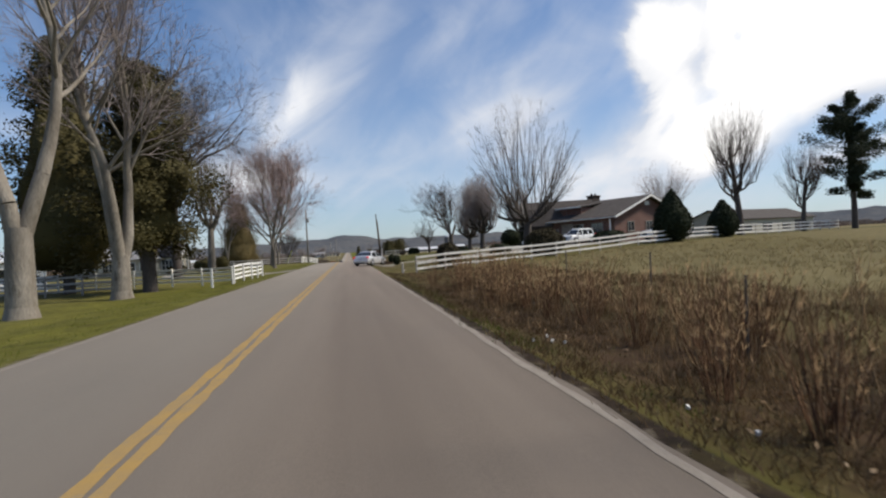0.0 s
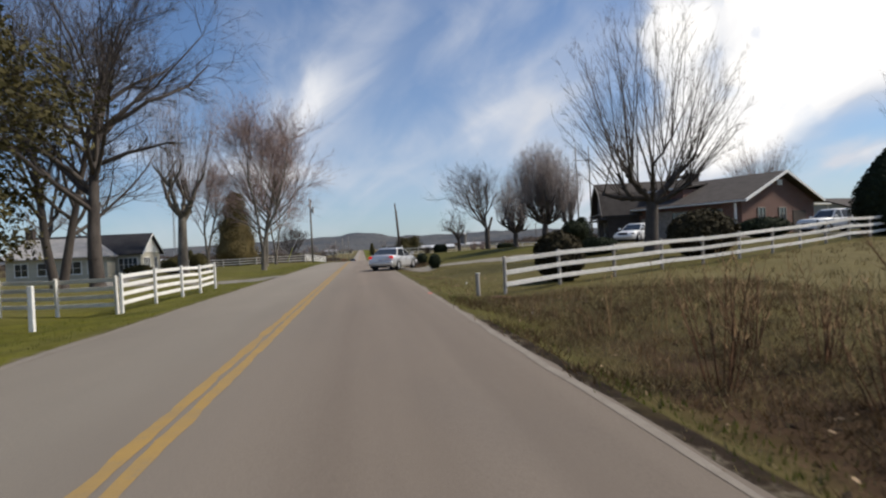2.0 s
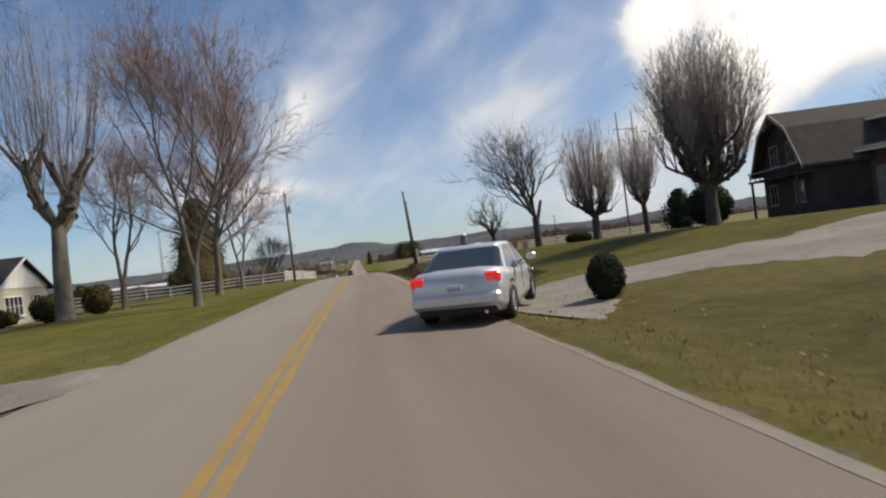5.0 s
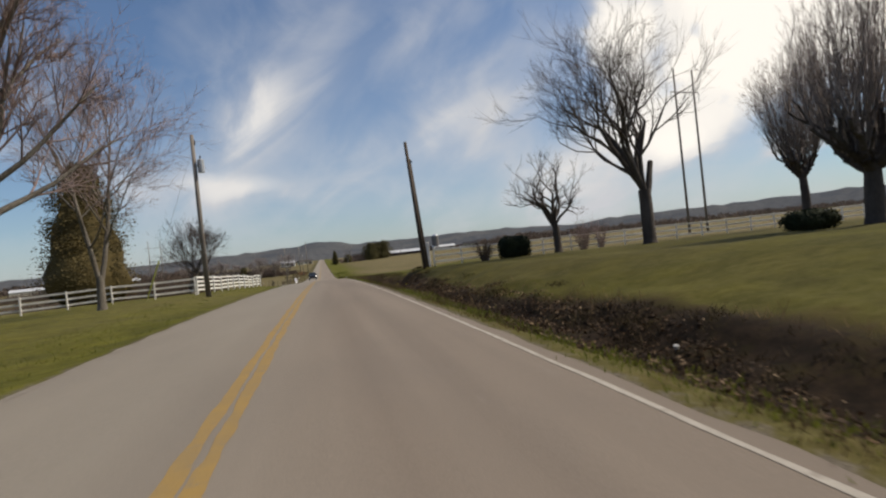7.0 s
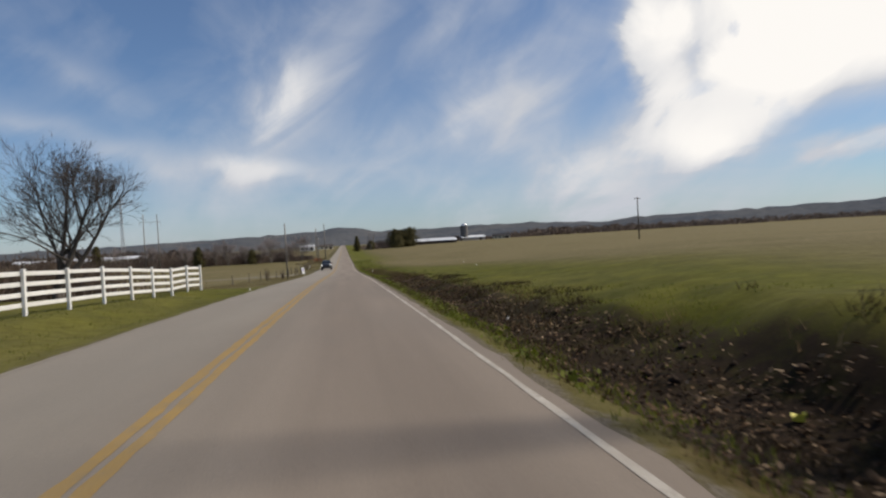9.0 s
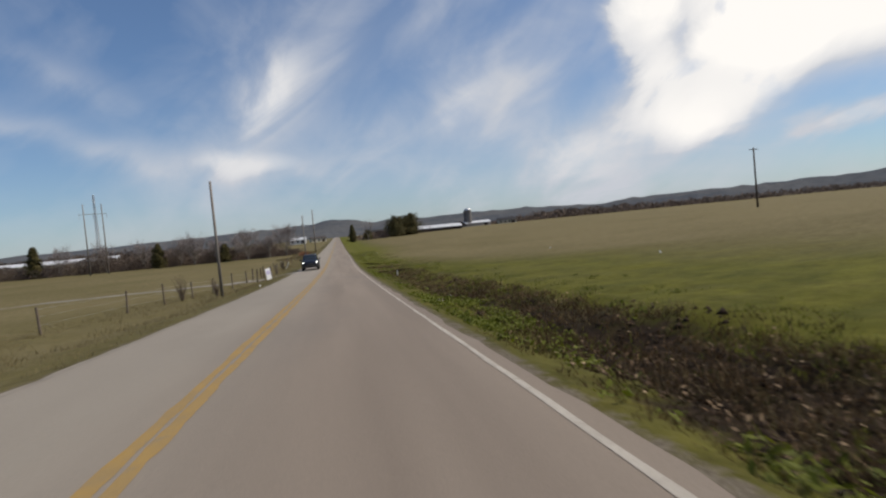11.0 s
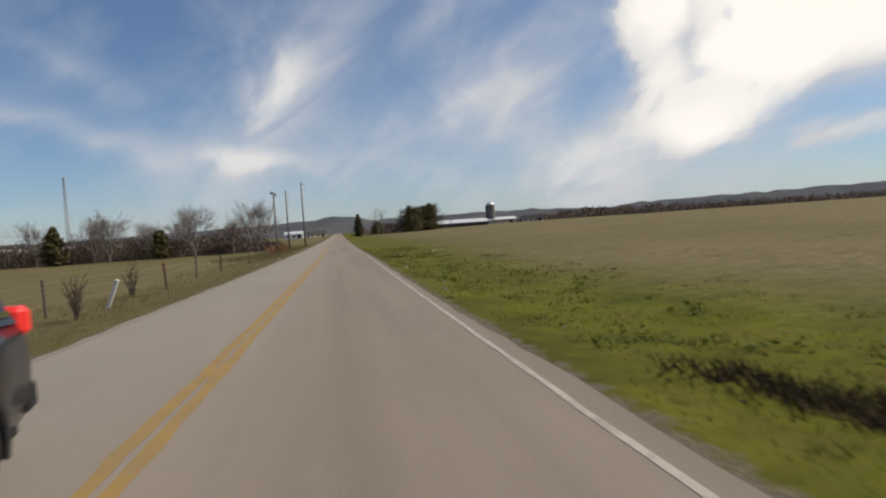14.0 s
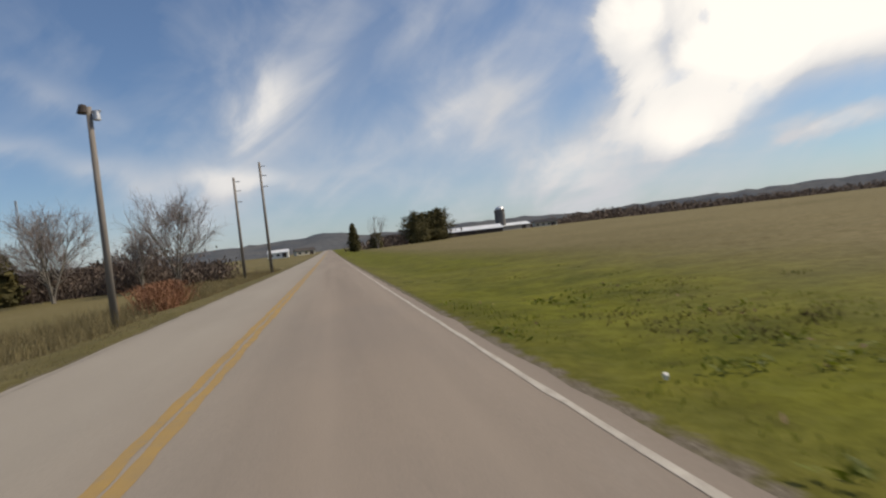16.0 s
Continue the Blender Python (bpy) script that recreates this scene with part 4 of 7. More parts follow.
def gnarled(x, y, height, trunk_h, trunk_r, seed, label, bark="dark_bark", arms=6, levels=4, side=(0, 360), tilts=(15, 44), size=0.42, twig="dark_twig", stump=False, wander=17, haze=0):
    """A low fork of thick crooked arms that branch again and again."""
    rng = np.random.default_rng(seed)
    trunk, crown = [(0, 0, -0.3, 0, 0, 0.3, trunk_r * 1.5, trunk_r * 1.1)], []
    base = limb(trunk, Vector((0, 0, 0.3)), Vector((-0.04, 0, 1)).normalized(), trunk_h, trunk_r * 1.1, trunk_r, rng, 4, 3)

    def grow(p, d, ln, r, level):
        pts = limb(trunk if level > 1 else crown, p, d, ln, r, r * 0.6, rng, 4, wander, 0.10)
        if level:
            for k in range(3 if level > 1 else 5):
                q, e, rr = pts[-1] if k == 0 else pts[rng.integers(1, 5)]
                grow(q, turn(e, rng, rng.uniform(20, 52)), ln * rng.uniform(0.5, 0.8), max(rr * 0.70, 0.007), level - 1)
        for _ in range(0 if level else haze):
            q, e, rr = pts[rng.integers(2, 5)]
            limb(crown, q, turn(e, rng, rng.uniform(8, 35)), rng.uniform(0.6, 1.7), 0.008, 0.004, rng, 2, 4, 0.08)
    for k in range(arms):
        a = radians(side[0] + (side[1] - side[0]) * (k + rng.uniform(-0.4, 0.4)) / arms)
        t = radians(rng.uniform(*tilts))
        grow(base[-1][0] - Vector((0, 0, rng.uniform(0, 0.3))), Vector((math.cos(a) * math.sin(t), math.sin(a) * math.sin(t), math.cos(t))), (height - trunk_h) * size * rng.uniform(0.85, 1.1), trunk_r * rng.uniform(0.42, 0.6), levels)
    if stump:
        limb(trunk, base[-2][0], Vector((0.30, 0, 1)).normalized(), 2.9, trunk_r * 0.62, trunk_r * 0.45, rng, 4, 4)
    return finish_tree("bare_tree", at(x, y), trunk, crown, bark, twig, label)


def maple(x, y, height, radius, seed, label, bark="bark", twig="twig", trunk_r=0.3, stems=1, first=0.3, count=4, levels=3, lean=(0, 0), lift=0.06, spread=38, boughs=9, fork_h=0.0, fine=0.014, arms=()):
    """A free-grown bare tree with rising boughs; arms are long limbs: height, azimuth, tilt, length."""
    rng = np.random.default_rng(seed)
    trunk, crown = [], []
    if fork_h:
        trunk.append((0, 0, -0.3, 0, 0, 0.4, trunk_r * 1.5, trunk_r * 1.12))
        trunk.append((0, 0, 0.4, 0.05, 0, fork_h, trunk_r * 1.12, trunk_r * 0.95))
    for s in range(stems):
        a = 2 * math.pi * s / max(stems, 1) + 0.6
        off = Vector((math.cos(a), math.sin(a), 0)) * (trunk_r * (0.25 if fork_h else 0.55) if stems > 1 else 0)
        d = Vector((lean[0] + (math.cos(a) * 0.20 if stems > 1 else 0), lean[1] + (math.sin(a) * 0.20 if stems > 1 else 0), 1)).normalized()
        tr = trunk_r * (0.62 if stems > 1 else 1)
        if fork_h:
            pts = limb(trunk, off + Vector((0.05, 0, fork_h - 0.3)), d, height * 0.72 - fork_h, tr * 1.1, tr * 0.28, rng, 9, 6.0, 0.03)
        else:
            trunk.append((*(off + Vector((0, 0, -0.3))), *(off + Vector((0, 0, 0.4))), tr * 1.6, tr * 1.15))
            pts = limb(trunk, off + Vector((0, 0, 0.4)), d, height * 0.72, tr * 1.15, tr * 0.30, rng, 9, 4.0, 0.02)
        for k in range(boughs):
            f = first + (1 - first) * (k + rng.random()) / boughs
            i = min(int(f * 9), 8)
            q, e, rr = pts[i]
            q = q.lerp(pts[i + 1][0], f * 9 - i)
            ang = rng.uniform(0, 2 * math.pi)
            tilt = radians(rng.uniform(28, 62) * (1.15 - 0.5 * f))
            b = Vector((math.cos(ang) * math.sin(tilt), math.sin(ang) * math.sin(tilt), math.cos(tilt)))
            ln = radius * rng.uniform(0.75, 1.15) * (1.15 - 0.55 * f)
            br = max(rr * 0.5, 0.03)
            bp = limb(trunk, q, b, ln, br, br * 0.3, rng, 6, 9, lift)
            for _ in range(count + 4):
                s2, e2, r2 = bp[rng.integers(2, 7)]
                twigs(crown, s2, turn(e2, rng, rng.uniform(18, 50)), ln * rng.uniform(0.28, 0.5), max(r2 * 0.55, fine), rng, levels - 1, count, spread, lift)
        for (h, az, tilt, ln) in arms if s == 0 else ():
            q = pts[0][0].lerp(pts[-1][0], h / height / 0.72)
            d = Vector((math.cos(radians(az)) * math.sin(radians(tilt)), math.sin(radians(az)) * math.sin(radians(tilt)), math.cos(radians(tilt))))
            bp = limb(trunk, q, d, ln, tr * 0.42, tr * 0.12, rng, 8, 11, 0.02)
            for _ in range(16):
                s2, e2, r2 = bp[rng.integers(3, 9)]
                twigs(crown, s2, turn(e2, rng, rng.uniform(25, 60)), ln * rng.uniform(0.12, 0.25), max(r2 * 0.4, fine), rng, levels - 1, count, spread, lift)
        for _ in range(6):
            twigs(crown, pts[-1][0], turn(pts[-1][1], rng, 22), height * 0.22, tr * 0.22, rng, levels - 1, count, spread, lift)
    return finish_tree("bare_tree", at(x, y), trunk, crown, bark, twig, label)


def evergreen(x, y, height, radius, seed, label, mat="cedar", base=0.6, n=9000, size=0.2, shape=1.0, trunk_r=0.2, name="cedar_tree", lobes=0.35, bare=(), heart=0.62, boughs=90, tight=1.0):
    """A dense cedar: sprays of small leaves on drooping boughs, with an uneven outline."""
    rng = np.random.default_rng(seed)
    t = empty(name, at(x, y), label, "tree")
    trunk = [(0, 0, -0.3, 0, 0, base + 0.4, trunk_r * 1.3, trunk_r), (0, 0, base + 0.4, 0, 0, height * 0.93, trunk_r, 0.03)]
    tips, nrm = [], []
    per = n // boughs
    for k in range(boughs):
        h = base + (height - base) * (k + rng.random()) / boughs
        f = (h - base) / (height - base)
        a = k * 2.399 + rng.normal(0, 0.3)
        prof = (1 - f) ** shape * min(1.0, 0.55 + f * 4)
        rr = radius * max(prof, 0.04) * (1 + lobes * rng.uniform(-1, 0.6))
        d = Vector((math.cos(a), math.sin(a), rng.uniform(-0.15, 0.35) + 0.5 * f))
        end = Vector((0, 0, h)) + d * rr
        trunk.append((0, 0, h, *end, 0.035 * (1 - f) + 0.012, 0.008))
        s = rng.random(per) ** 0.6
        c = np.array([0, 0, h]) + np.array(d)[None] * (s * rr)[:, None]
        w = (0.08 * radius + 0.22 * rr * (1.1 - s * 0.6)) * tight
        c = c + np.clip(rng.normal(0, 1, (per, 3)), -1.7, 1.7) * w[:, None] * np.array([0.75, 0.75, 0.6])
        c[:, 2] = np.maximum(c[:, 2], base * 0.6)
        tips.append(c)
        nrm.append(np.repeat(np.array([[d.x, d.y, 0.4]]), per, 0))
    for (bx, by, bz, ex, ey, ez, r) in bare:
        trunk.append((bx, by, bz, ex, ey, ez, r, r * 0.4))
    part("trunk", tubes("trunk", trunk, "dark_bark", 6), t)
    rings = []
    for k in range(9):
        f = k / 8
        rr = radius * heart * max((1 - f) ** shape * min(1.0, 0.55 + f * 4), 0.03)
        rings.append([(math.cos(a) * rr * (1 + 0.22 * float(value_noise(a * 2, f * 9, seed))), math.sin(a) * rr * (1 + 0.22 * float(value_noise(a * 2 + 40, f * 9, seed))), base * 1.1 + (height * 0.93 - base * 1.1) * f) for a in np.linspace(0, 2 * math.pi, 14, endpoint=False)])
    part("inner_foliage", bm_mesh("inner_foliage", loft(bmesh.new(), rings), mat, True), t)
    part("crown", cards("crown", np.concatenate(tips), np.concatenate(nrm), size, mat, rng, 1.0, (0, 0, 1)), t)
    return t


def shrub(x, y, sx, sy, sz, seed, label, mat="boxleaf", n=2600, size=0.09, square=2.0, name="shrub", dz=0.0, category="shrub", cone=0.0):
    """A clipped evergreen: a leafy shell over a twiggy heart; square above 2 boxes it, cone points it."""
    rng = np.random.default_rng(seed)
    t = empty(name, at(x, y, dz), label, category)
    bm = bmesh.new()
    bmesh.ops.create_icosphere(bm, subdivisions=3, radius=1.0)

    def form(v, k):
        v = Vector(v).normalized()
        s = (abs(v.x) ** square + abs(v.y) ** square + abs(v.z) ** square) ** (-1 / square)
        w = 1 + 0.09 * float(value_noise(v.x * 3 + seed, v.y * 3 + v.z * 2, seed))
        p = Vector((v.x * s * sx / 2, v.y * s * sy / 2, v.z * s * sz / 2)) * w * k
        if cone:
            f = max(p.z / sz + 0.5, 0.0)
            p.x *= 1 - cone * f ** 1.5
            p.y *= 1 - cone * f ** 1.5
        return p + Vector((0, 0, sz * 0.48))
    for v in bm.verts:
        v.co = form(v.co, 0.90)
    part("heart", bm_mesh("heart", bm, mat, True), t)
    d = rng.normal(0, 1, (n, 3))
    d /= np.linalg.norm(d, axis=1, keepdims=True)
    c = np.array([form(v, k) for v, k in zip(d, rng.uniform(0.88, 1.05, n))])
    part("foliage", cards("foliage", c, d, size, mat, rng), t)
    return t


# nearest pair on the left, old sycamores with pale trunks
maple(-11.4, 22.2, 19, 6.5, 11, "tall bare sycamore with pale grey trunk on grass", "pale_bark", "twig", 0.44, 2, 0.45, 5, 3, lean=(0.13, 0.0), boughs=8, fork_h=3.2)
maple(-11.2, 30.6, 18, 6.0, 12, "bare sycamore forked low into pale stems", "pale_bark", "twig", 0.42, 3, 0.4, 5, 3, lean=(0.04, 0.0), boughs=8, fork_h=2.2)
evergreen(-12.0, 37.2, 13.5, 4.3, 21, "large shaggy cedar with olive foliage beside the road", "cedar", 2.6, 58000, 0.11, 0.5, 0.35, lobes=0.42, heart=0.42, boughs=58, tight=0.8)
evergreen(-18.2, 41.0, 16.5, 4.6, 22, "tall dark cedar behind the sycamores", "cedar", 1.5, 22000, 0.16, 0.6, 0.3, lobes=0.6)
maple(-16.6, 59.5, 19, 11.5, 13, "tall bare tree with spreading limbs in the yard", "dark_bark", "dark_twig", 0.40, 1, 0.30, 5, 3, lean=(0.06, -0.02), boughs=18, spread=46, lift=0.03, fine=0.020, arms=((10.5, 5, 62, 9.0), (8.0, -10, 74, 5.0), (9.5, 200, 66, 8.0), (12, 60, 55, 6.5)))
maple(-20.3, 62.5, 19, 9.0, 14, "bare tree behind the white fence", "dark_bark", "dark_twig", 0.44, 2, 0.20, 5, 3, boughs=15, fine=0.017, spread=46)
pollard(-20.0, 88.5, 21.0, 8.4, 6.2, 0.50, 31, "tall cut-back tree with upright limbs before a pale house", "bark", "twig", 7, 2, 0.8, fork=2, sub=11, fan=0.6, tilts=(34, 66), arms=(0.42, 0.68), lift=0.24, low=0.5, haze=5)
maple(-36, 104, 16, 7, 15, "bare tree behind the pale house", "bark", "twig", 0.35, 1, 0.3, 4, 3, boughs=9)
maple(-46, 112, 15, 7, 16, "bare tree far behind the yard", "bark", "twig", 0.35, 1, 0.3, 4, 3, boughs=8)
evergreen(-26.6, 148.4, 15.8, 6.0, 23, "broad conical cedar turned bronze by winter", "bronze_cedar", 0.3, 42000, 0.15, 0.6, 0.25, lobes=0.3, heart=0.8)
maple(-12.9, 100.4, 18.5, 6.9, 17, "tall bare maple with reddish buds on the verge", "bark", "red_twig", 0.29, 1, 0.22, 6, 3, lean=(0.04, 0), boughs=24, lift=0.08, fine=0.021)
maple(-10.6, 84.9, 17.5, 7.4, 18, "young bare maple with rising limbs on the verge", "bark", "red_twig", 0.25, 2, 0.22, 6, 3, boughs=12, lift=0.10, fork_h=2.6, fine=0.022)
maple(-13.4, 113.4, 16, 6.0, 19, "slim bare maple with reddish buds by the board fence", "bark", "red_twig", 0.22, 2, 0.2, 5, 3, boughs=11, lift=0.10, fork_h=2.0, fine=0.014)
maple(-19.5, 97.0, 14, 5.5, 20, "bare maple set back on the lawn", "bark", "red_twig", 0.24, 2, 0.25, 5, 3, boughs=10, lift=0.10, fork_h=2.5)
maple(-15.3, 145.5, 7.0, 4.2, 25, "leaning bare tree at the end of the white fence", "dark_bark", "dark_twig", 0.24, 3, 0.18, 5, 3, lean=(0.42, 0), boughs=7)

maple(13.0, 2.2, 10, 2.6, 26, "bare tree at the pasture edge with a long low branch", "dark_bark", "dark_twig", 0.2, 1, 0.35, 4, 3, boughs=9, arms=((3.4, 152, 82, 6.7),))

# right side: yard of the brick house
pollard(16.9, 52.0, 14.6, 5.4, 2.9, 0.37, 342, "large cut-back tree with knobby arms and long shoots behind white fence", "dark_bark", "dark_bark", 7, 3, 0.62, fork=1, sub=10, fan=0.34, tilts=(38, 92), arms=(0.40, 0.62), low=0.9, lift=0.12, stout=1.35, haze=4)
pollard(44.4, 58.4, 15.0, 3.8, 9.2, 0.36, 42, "tall cut-back tree with knobby limbs beside evergreen shrubs", "dark_bark", "dark_twig", 13, 4, 1.2, fork=1, sub=5, fan=0.2, tilts=(62, 88), arms=(0.4, 0.75), low=0.35, tiers=True)
pollard(54.5, 60.5, 10.5, 3.1, 6.0, 0.27, 43, "cut-back bare tree in the neighbouring yard", "dark_bark", "dark_twig", 11, 4, 1.1, fork=1, sub=5, fan=0.2, tilts=(60, 88), arms=(0.4, 0.75), low=0.35, tiers=True)
pollard(57, 95, 13.8, 6.2, 4.0, 0.40, 44, "wide cut-back tree behind the brick house", "bark", "twig", 8, 3, 0.6, fork=2, fan=0.6, arms=(0.3, 0.5), low=0.5, stout=1.3, haze=3)
pollard(20.5, 94.4, 10.3, 3.1, 1.9, 0.34, 45, "dense oval cut-back tree on the lawn", "dark_bark", "twig", 12, 3, 0.95, fork=2, sub=7, fan=0.30, tilts=(45, 100), arms=(0.4, 0.85), low=0.3, lift=0.3, haze=2, stout=1.15)
pollard(34.7, 111.8, 12.8, 4.0, 3.6, 0.30, 46, "tall cut-back tree beside the far board fence", "dark_bark", "twig", 7, 5, 1.0, fork=2, sub=8, haze=4)
pollard(17.8, 74.0, 9.6, 3.3, 2.0, 0.30, 53, "dense upright cut-back tree above the gravel drive", "dark_bark", "twig", 11, 6, 1.2, fork=2, sub=8, fan=0.22, tilts=(45, 98), arms=(0.4, 0.85), low=0.3, lift=0.3, haze=3)
gnarled(20.0, 109.2, 16.5, 3.2, 0.39, 247, "spreading cut-back tree with a broken limb beside board fence", arms=7, side=(120, 265), tilts=(10, 52), size=0.36, stump=True, wander=11, haze=3)
gnarled(16.5, 115.6, 8.4, 1.6, 0.26, 207, "small gnarled bare tree by the fence", side=(95, 265), tilts=(4, 34), size=0.40)
pollard(38.2, 104.6, 7.0, 2.4, 2.2, 0.16, 49, "small cut-back tree beside a dark conifer", "bark", "dark_twig", 7, 3, 0.6, fan=0.55, low=0.5)
evergreen(32.3, 100.6, 4.0, 2.1, 51, "small dark blue-green conifer on the lawn", "boxleaf", 0.2, 5000, 0.16, 0.7, 0.12, "conifer", 0.4)
evergreen(63.2, 62, 15.5, 4.6, 52, "tall dark pine in the neighbouring yard", "boxleaf", 4.2, 26000, 0.15, 0.28, 0.3, "pine_tree", 0.75, heart=0.12, boughs=30, tight=0.62)

def twig_bush(x, y, height, radius, seed, label, stems=46, twig="twig"):
    """A leafless shrub: a sheaf of thin stems fanning from the ground."""
    rng = np.random.default_rng(seed)
    t = empty("bare_shrub", at(x, y), label, "shrub")
    heart, fine = [], []
    for _ in range(stems):
        a, k = rng.uniform(0, 2 * math.pi), rng.uniform(0.1, 0.75)
        d = Vector((math.cos(a) * k * radius, math.sin(a) * k * radius, height * rng.uniform(0.6, 1.0)))
        pts = limb(heart, Vector((math.cos(a), math.sin(a), 0)) * rng.uniform(0, 0.25 * radius) + Vector((0, 0, -0.1)), d.normalized(), d.length, 0.016, 0.008, rng, 4, 8)
        for _ in range(6):
            q, e, r = pts[rng.integers(1, 5)]
            limb(fine, q, turn(e, rng, rng.uniform(20, 50)), d.length * rng.uniform(0.15, 0.4), 0.009, 0.005, rng, 2, 10)
    part("crown", tubes("crown", heart + fine, twig, 3), t)
    return t


# clipped evergreens
shrub(30.9, 50.2, 4.4, 4.4, 5.0, 61, "tall clipped conical evergreen behind the white fence", n=5200, size=0.15, cone=0.8, name="evergreen_shrub")
shrub(38.6, 53.4, 3.6, 3.6, 3.9, 62, "clipped conical evergreen behind the white fence", n=4200, size=0.15, cone=0.7, name="evergreen_shrub")
shrub(7.35, 41.2, 1.75, 1.75, 1.85, 63, "rounded brownish evergreen shrub behind the fence corner", "dusky", n=5200, size=0.11, name="evergreen_shrub")
shrub(16.7, 46.6, 3.4, 2.6, 2.3, 64, "wide brownish evergreen shrub behind the board fence", "dusky", n=5200, size=0.12, name="evergreen_shrub")
shrub(27.0, 55.5, 3.6, 2.2, 1.3, 65, "low evergreen shrub before the brick house", n=2200, size=0.13, name="evergreen_shrub")
shrub(15.2, 55.6, 2.1, 1.5, 1.05, 66, "clipped low hedge bush beside the gravel drive", n=2600, size=0.09, square=3.5, name="evergreen_shrub")
shrub(24.8, 84.5, 3.0, 3.0, 2.9, 67, "dark ball-shaped evergreen on the lawn", n=3000, size=0.13, name="evergreen_shrub")
shrub(4.95, 59.2, 0.78, 0.78, 1.05, 68, "small clipped evergreen ball at the driveway mouth", n=1500, size=0.06, name="evergreen_shrub")
shrub(5.4, 71.6, 0.95, 0.9, 1.0, 69, "small clipped evergreen at the driveway mouth", n=1300, size=0.06, name="evergreen_shrub")
twig_bush(4.1, 68.8, 1.3, 0.6, 70, "small brown leafless shrub on the verge")
shrub(13.3, 116.2, 2.1, 1.7, 1.6, 71, "dark clipped box hedge on the lawn", n=4500, size=0.08, square=5.0, name="box_hedge")
twig_bush(10.9, 116.0, 1.4, 0.9, 72, "brown leafless shrub beside the box hedge", 80, "brush")
twig_bush(-10.2, 190.2, 1.5, 0.2, 171, "dark leafless sapling by the wire fence", 20, "brush")
twig_bush(-8.3, 191.6, 1.15, 0.2, 172, "dark leafless sapling beside the pole", 20, "brush")
twig_bush(-7.6, 231.6, 1.4, 0.16, 173, "dark leafless sapling by the wire fence", 16, "brush")
twig_bush(-8.5, 238.8, 1.3, 0.22, 174, "dark leafless sapling by the wire fence", 16, "brush")
twig_bush(19.2, 117.0, 2.2, 1.1, 73, "pinkish bare shrub by the board fence", 50, "red_twig")
twig_bush(20.8, 117.2, 1.9, 0.9, 79, "pinkish bare shrub by the board fence", 40, "red_twig")
shrub(19.6, 96.6, 2.4, 1.4, 0.9, 74, "low evergreen under the oval tree", n=1600, size=0.09, square=3)
shrub(-21.6, 90.0, 2.6, 2.0, 1.9, 75, "brown-green shrub beside the pale house", "cedar", n=1800, size=0.11)
shrub(-25.5, 90.4, 3.2, 1.8, 1.3, 76, "low shrub under the house windows", "cedar", n=1800, size=0.11)
shrub(-19.2, 91.5, 2.0, 2.0, 2.2, 77, "brown-green shrub beside the tree", "cedar", n=1600, size=0.11)


# ================= fences =================
def board_fence(pts, label, group, rails=4, height=1.25, board="white_board", bay=2.4, rail_h=0.13, posts=None, top_lo=0.32):
    """A post-and-rail fence along a line; every post and every board is a piece of its own."""
    (x0, y0) = pts[0]
    f = empty("board_fence", at(x0, y0), label, "fence", group)
    inv = f.matrix_basis.inverted()
    post = box_mesh("post", (0, 0, height / 2 - 0.15), (0.10, 0.10, height + 0.40), posts or board, 0.012)
    boards = {}
    stops = []
    for (ax, ay), (bx, by) in zip(pts, pts[1:]):
        n = max(1, round(math.hypot(bx - ax, by - ay) / bay))
        for i in range(n):
            stops.append((ax + (bx - ax) * i / n, ay + (by - ay) * i / n))
    stops.append(pts[-1])
    rng = random.Random(len(stops) * 7 + int(x0 * 10))
    for i, (x, y) in enumerate(stops):
        a = stops[max(i - 1, 0)], stops[min(i + 1, len(stops) - 1)]
        rz = math.degrees(math.atan2(a[1][1] - a[0][1], a[1][0] - a[0][0]))
        part("post", post, f, "", inv @ pose(x, y, gz(x, y), rng.uniform(-1, 1), rng.uniform(-1, 1), rz))
    for (ax, ay), (bx, by) in zip(stops, stops[1:]):
        ln = math.hypot(bx - ax, by - ay)
        key = round(ln, 2)
        if key not in boards:
            boards[key] = box_mesh("rail", (0, 0, 0), (ln + 0.01, 0.028, rail_h), board, 0.006)
        za, zb = gz(ax, ay), gz(bx, by)
        rz = math.degrees(math.atan2(by - ay, bx - ax))
        tilt = -math.degrees(math.atan2(zb - za, ln))
        for k in range(rails):
            h = top_lo + (height - 0.08 - top_lo) * k / (rails - 1)
            c = Vector(((ax + bx) / 2, (ay + by) / 2, (za + zb) / 2 + h + rng.uniform(-0.008, 0.008)))
            off = Vector((math.sin(radians(rz)), -math.cos(radians(rz)), 0)) * 0.064
            part("rail", boards[key], f, "", inv @ Matrix.Translation(c + off) @ pose(0, 0, 0, 0, 0, rz) @ pose(0, 0, 0, 0, tilt + rng.uniform(-0.25, 0.25), 0))
    return f


board_fence([(-7.3, 50.6), (-7.35, 45.5), (-7.7, 40.4)], "bright white four-rail board fence by the road", "board fences", 4, 1.25, "white_board", 2.1)
board_fence([(-7.8, 40.3), (-12, 41.6), (-20, 43.4), (-30, 45)], "weathered off-white four-rail board fence", "board fences", 4, 1.2, "old_board", 2.4)
board_fence([(-13.5, 36.5), (-20, 37.5), (-32, 38.5)], "old grey board fence behind the sycamores", "board fences", 3, 1.2, "grey_board", 2.4)
board_fence([(4.6, 38.7), (6.8, 39.65), (11.8, 41.8), (19.1, 44.9), (35.2, 51.8), (62, 63.3)], "white three-rail board fence beside rough pasture", "board fences", 3, 1.17, "old_board", 2.45, 0.15, "worn_post")
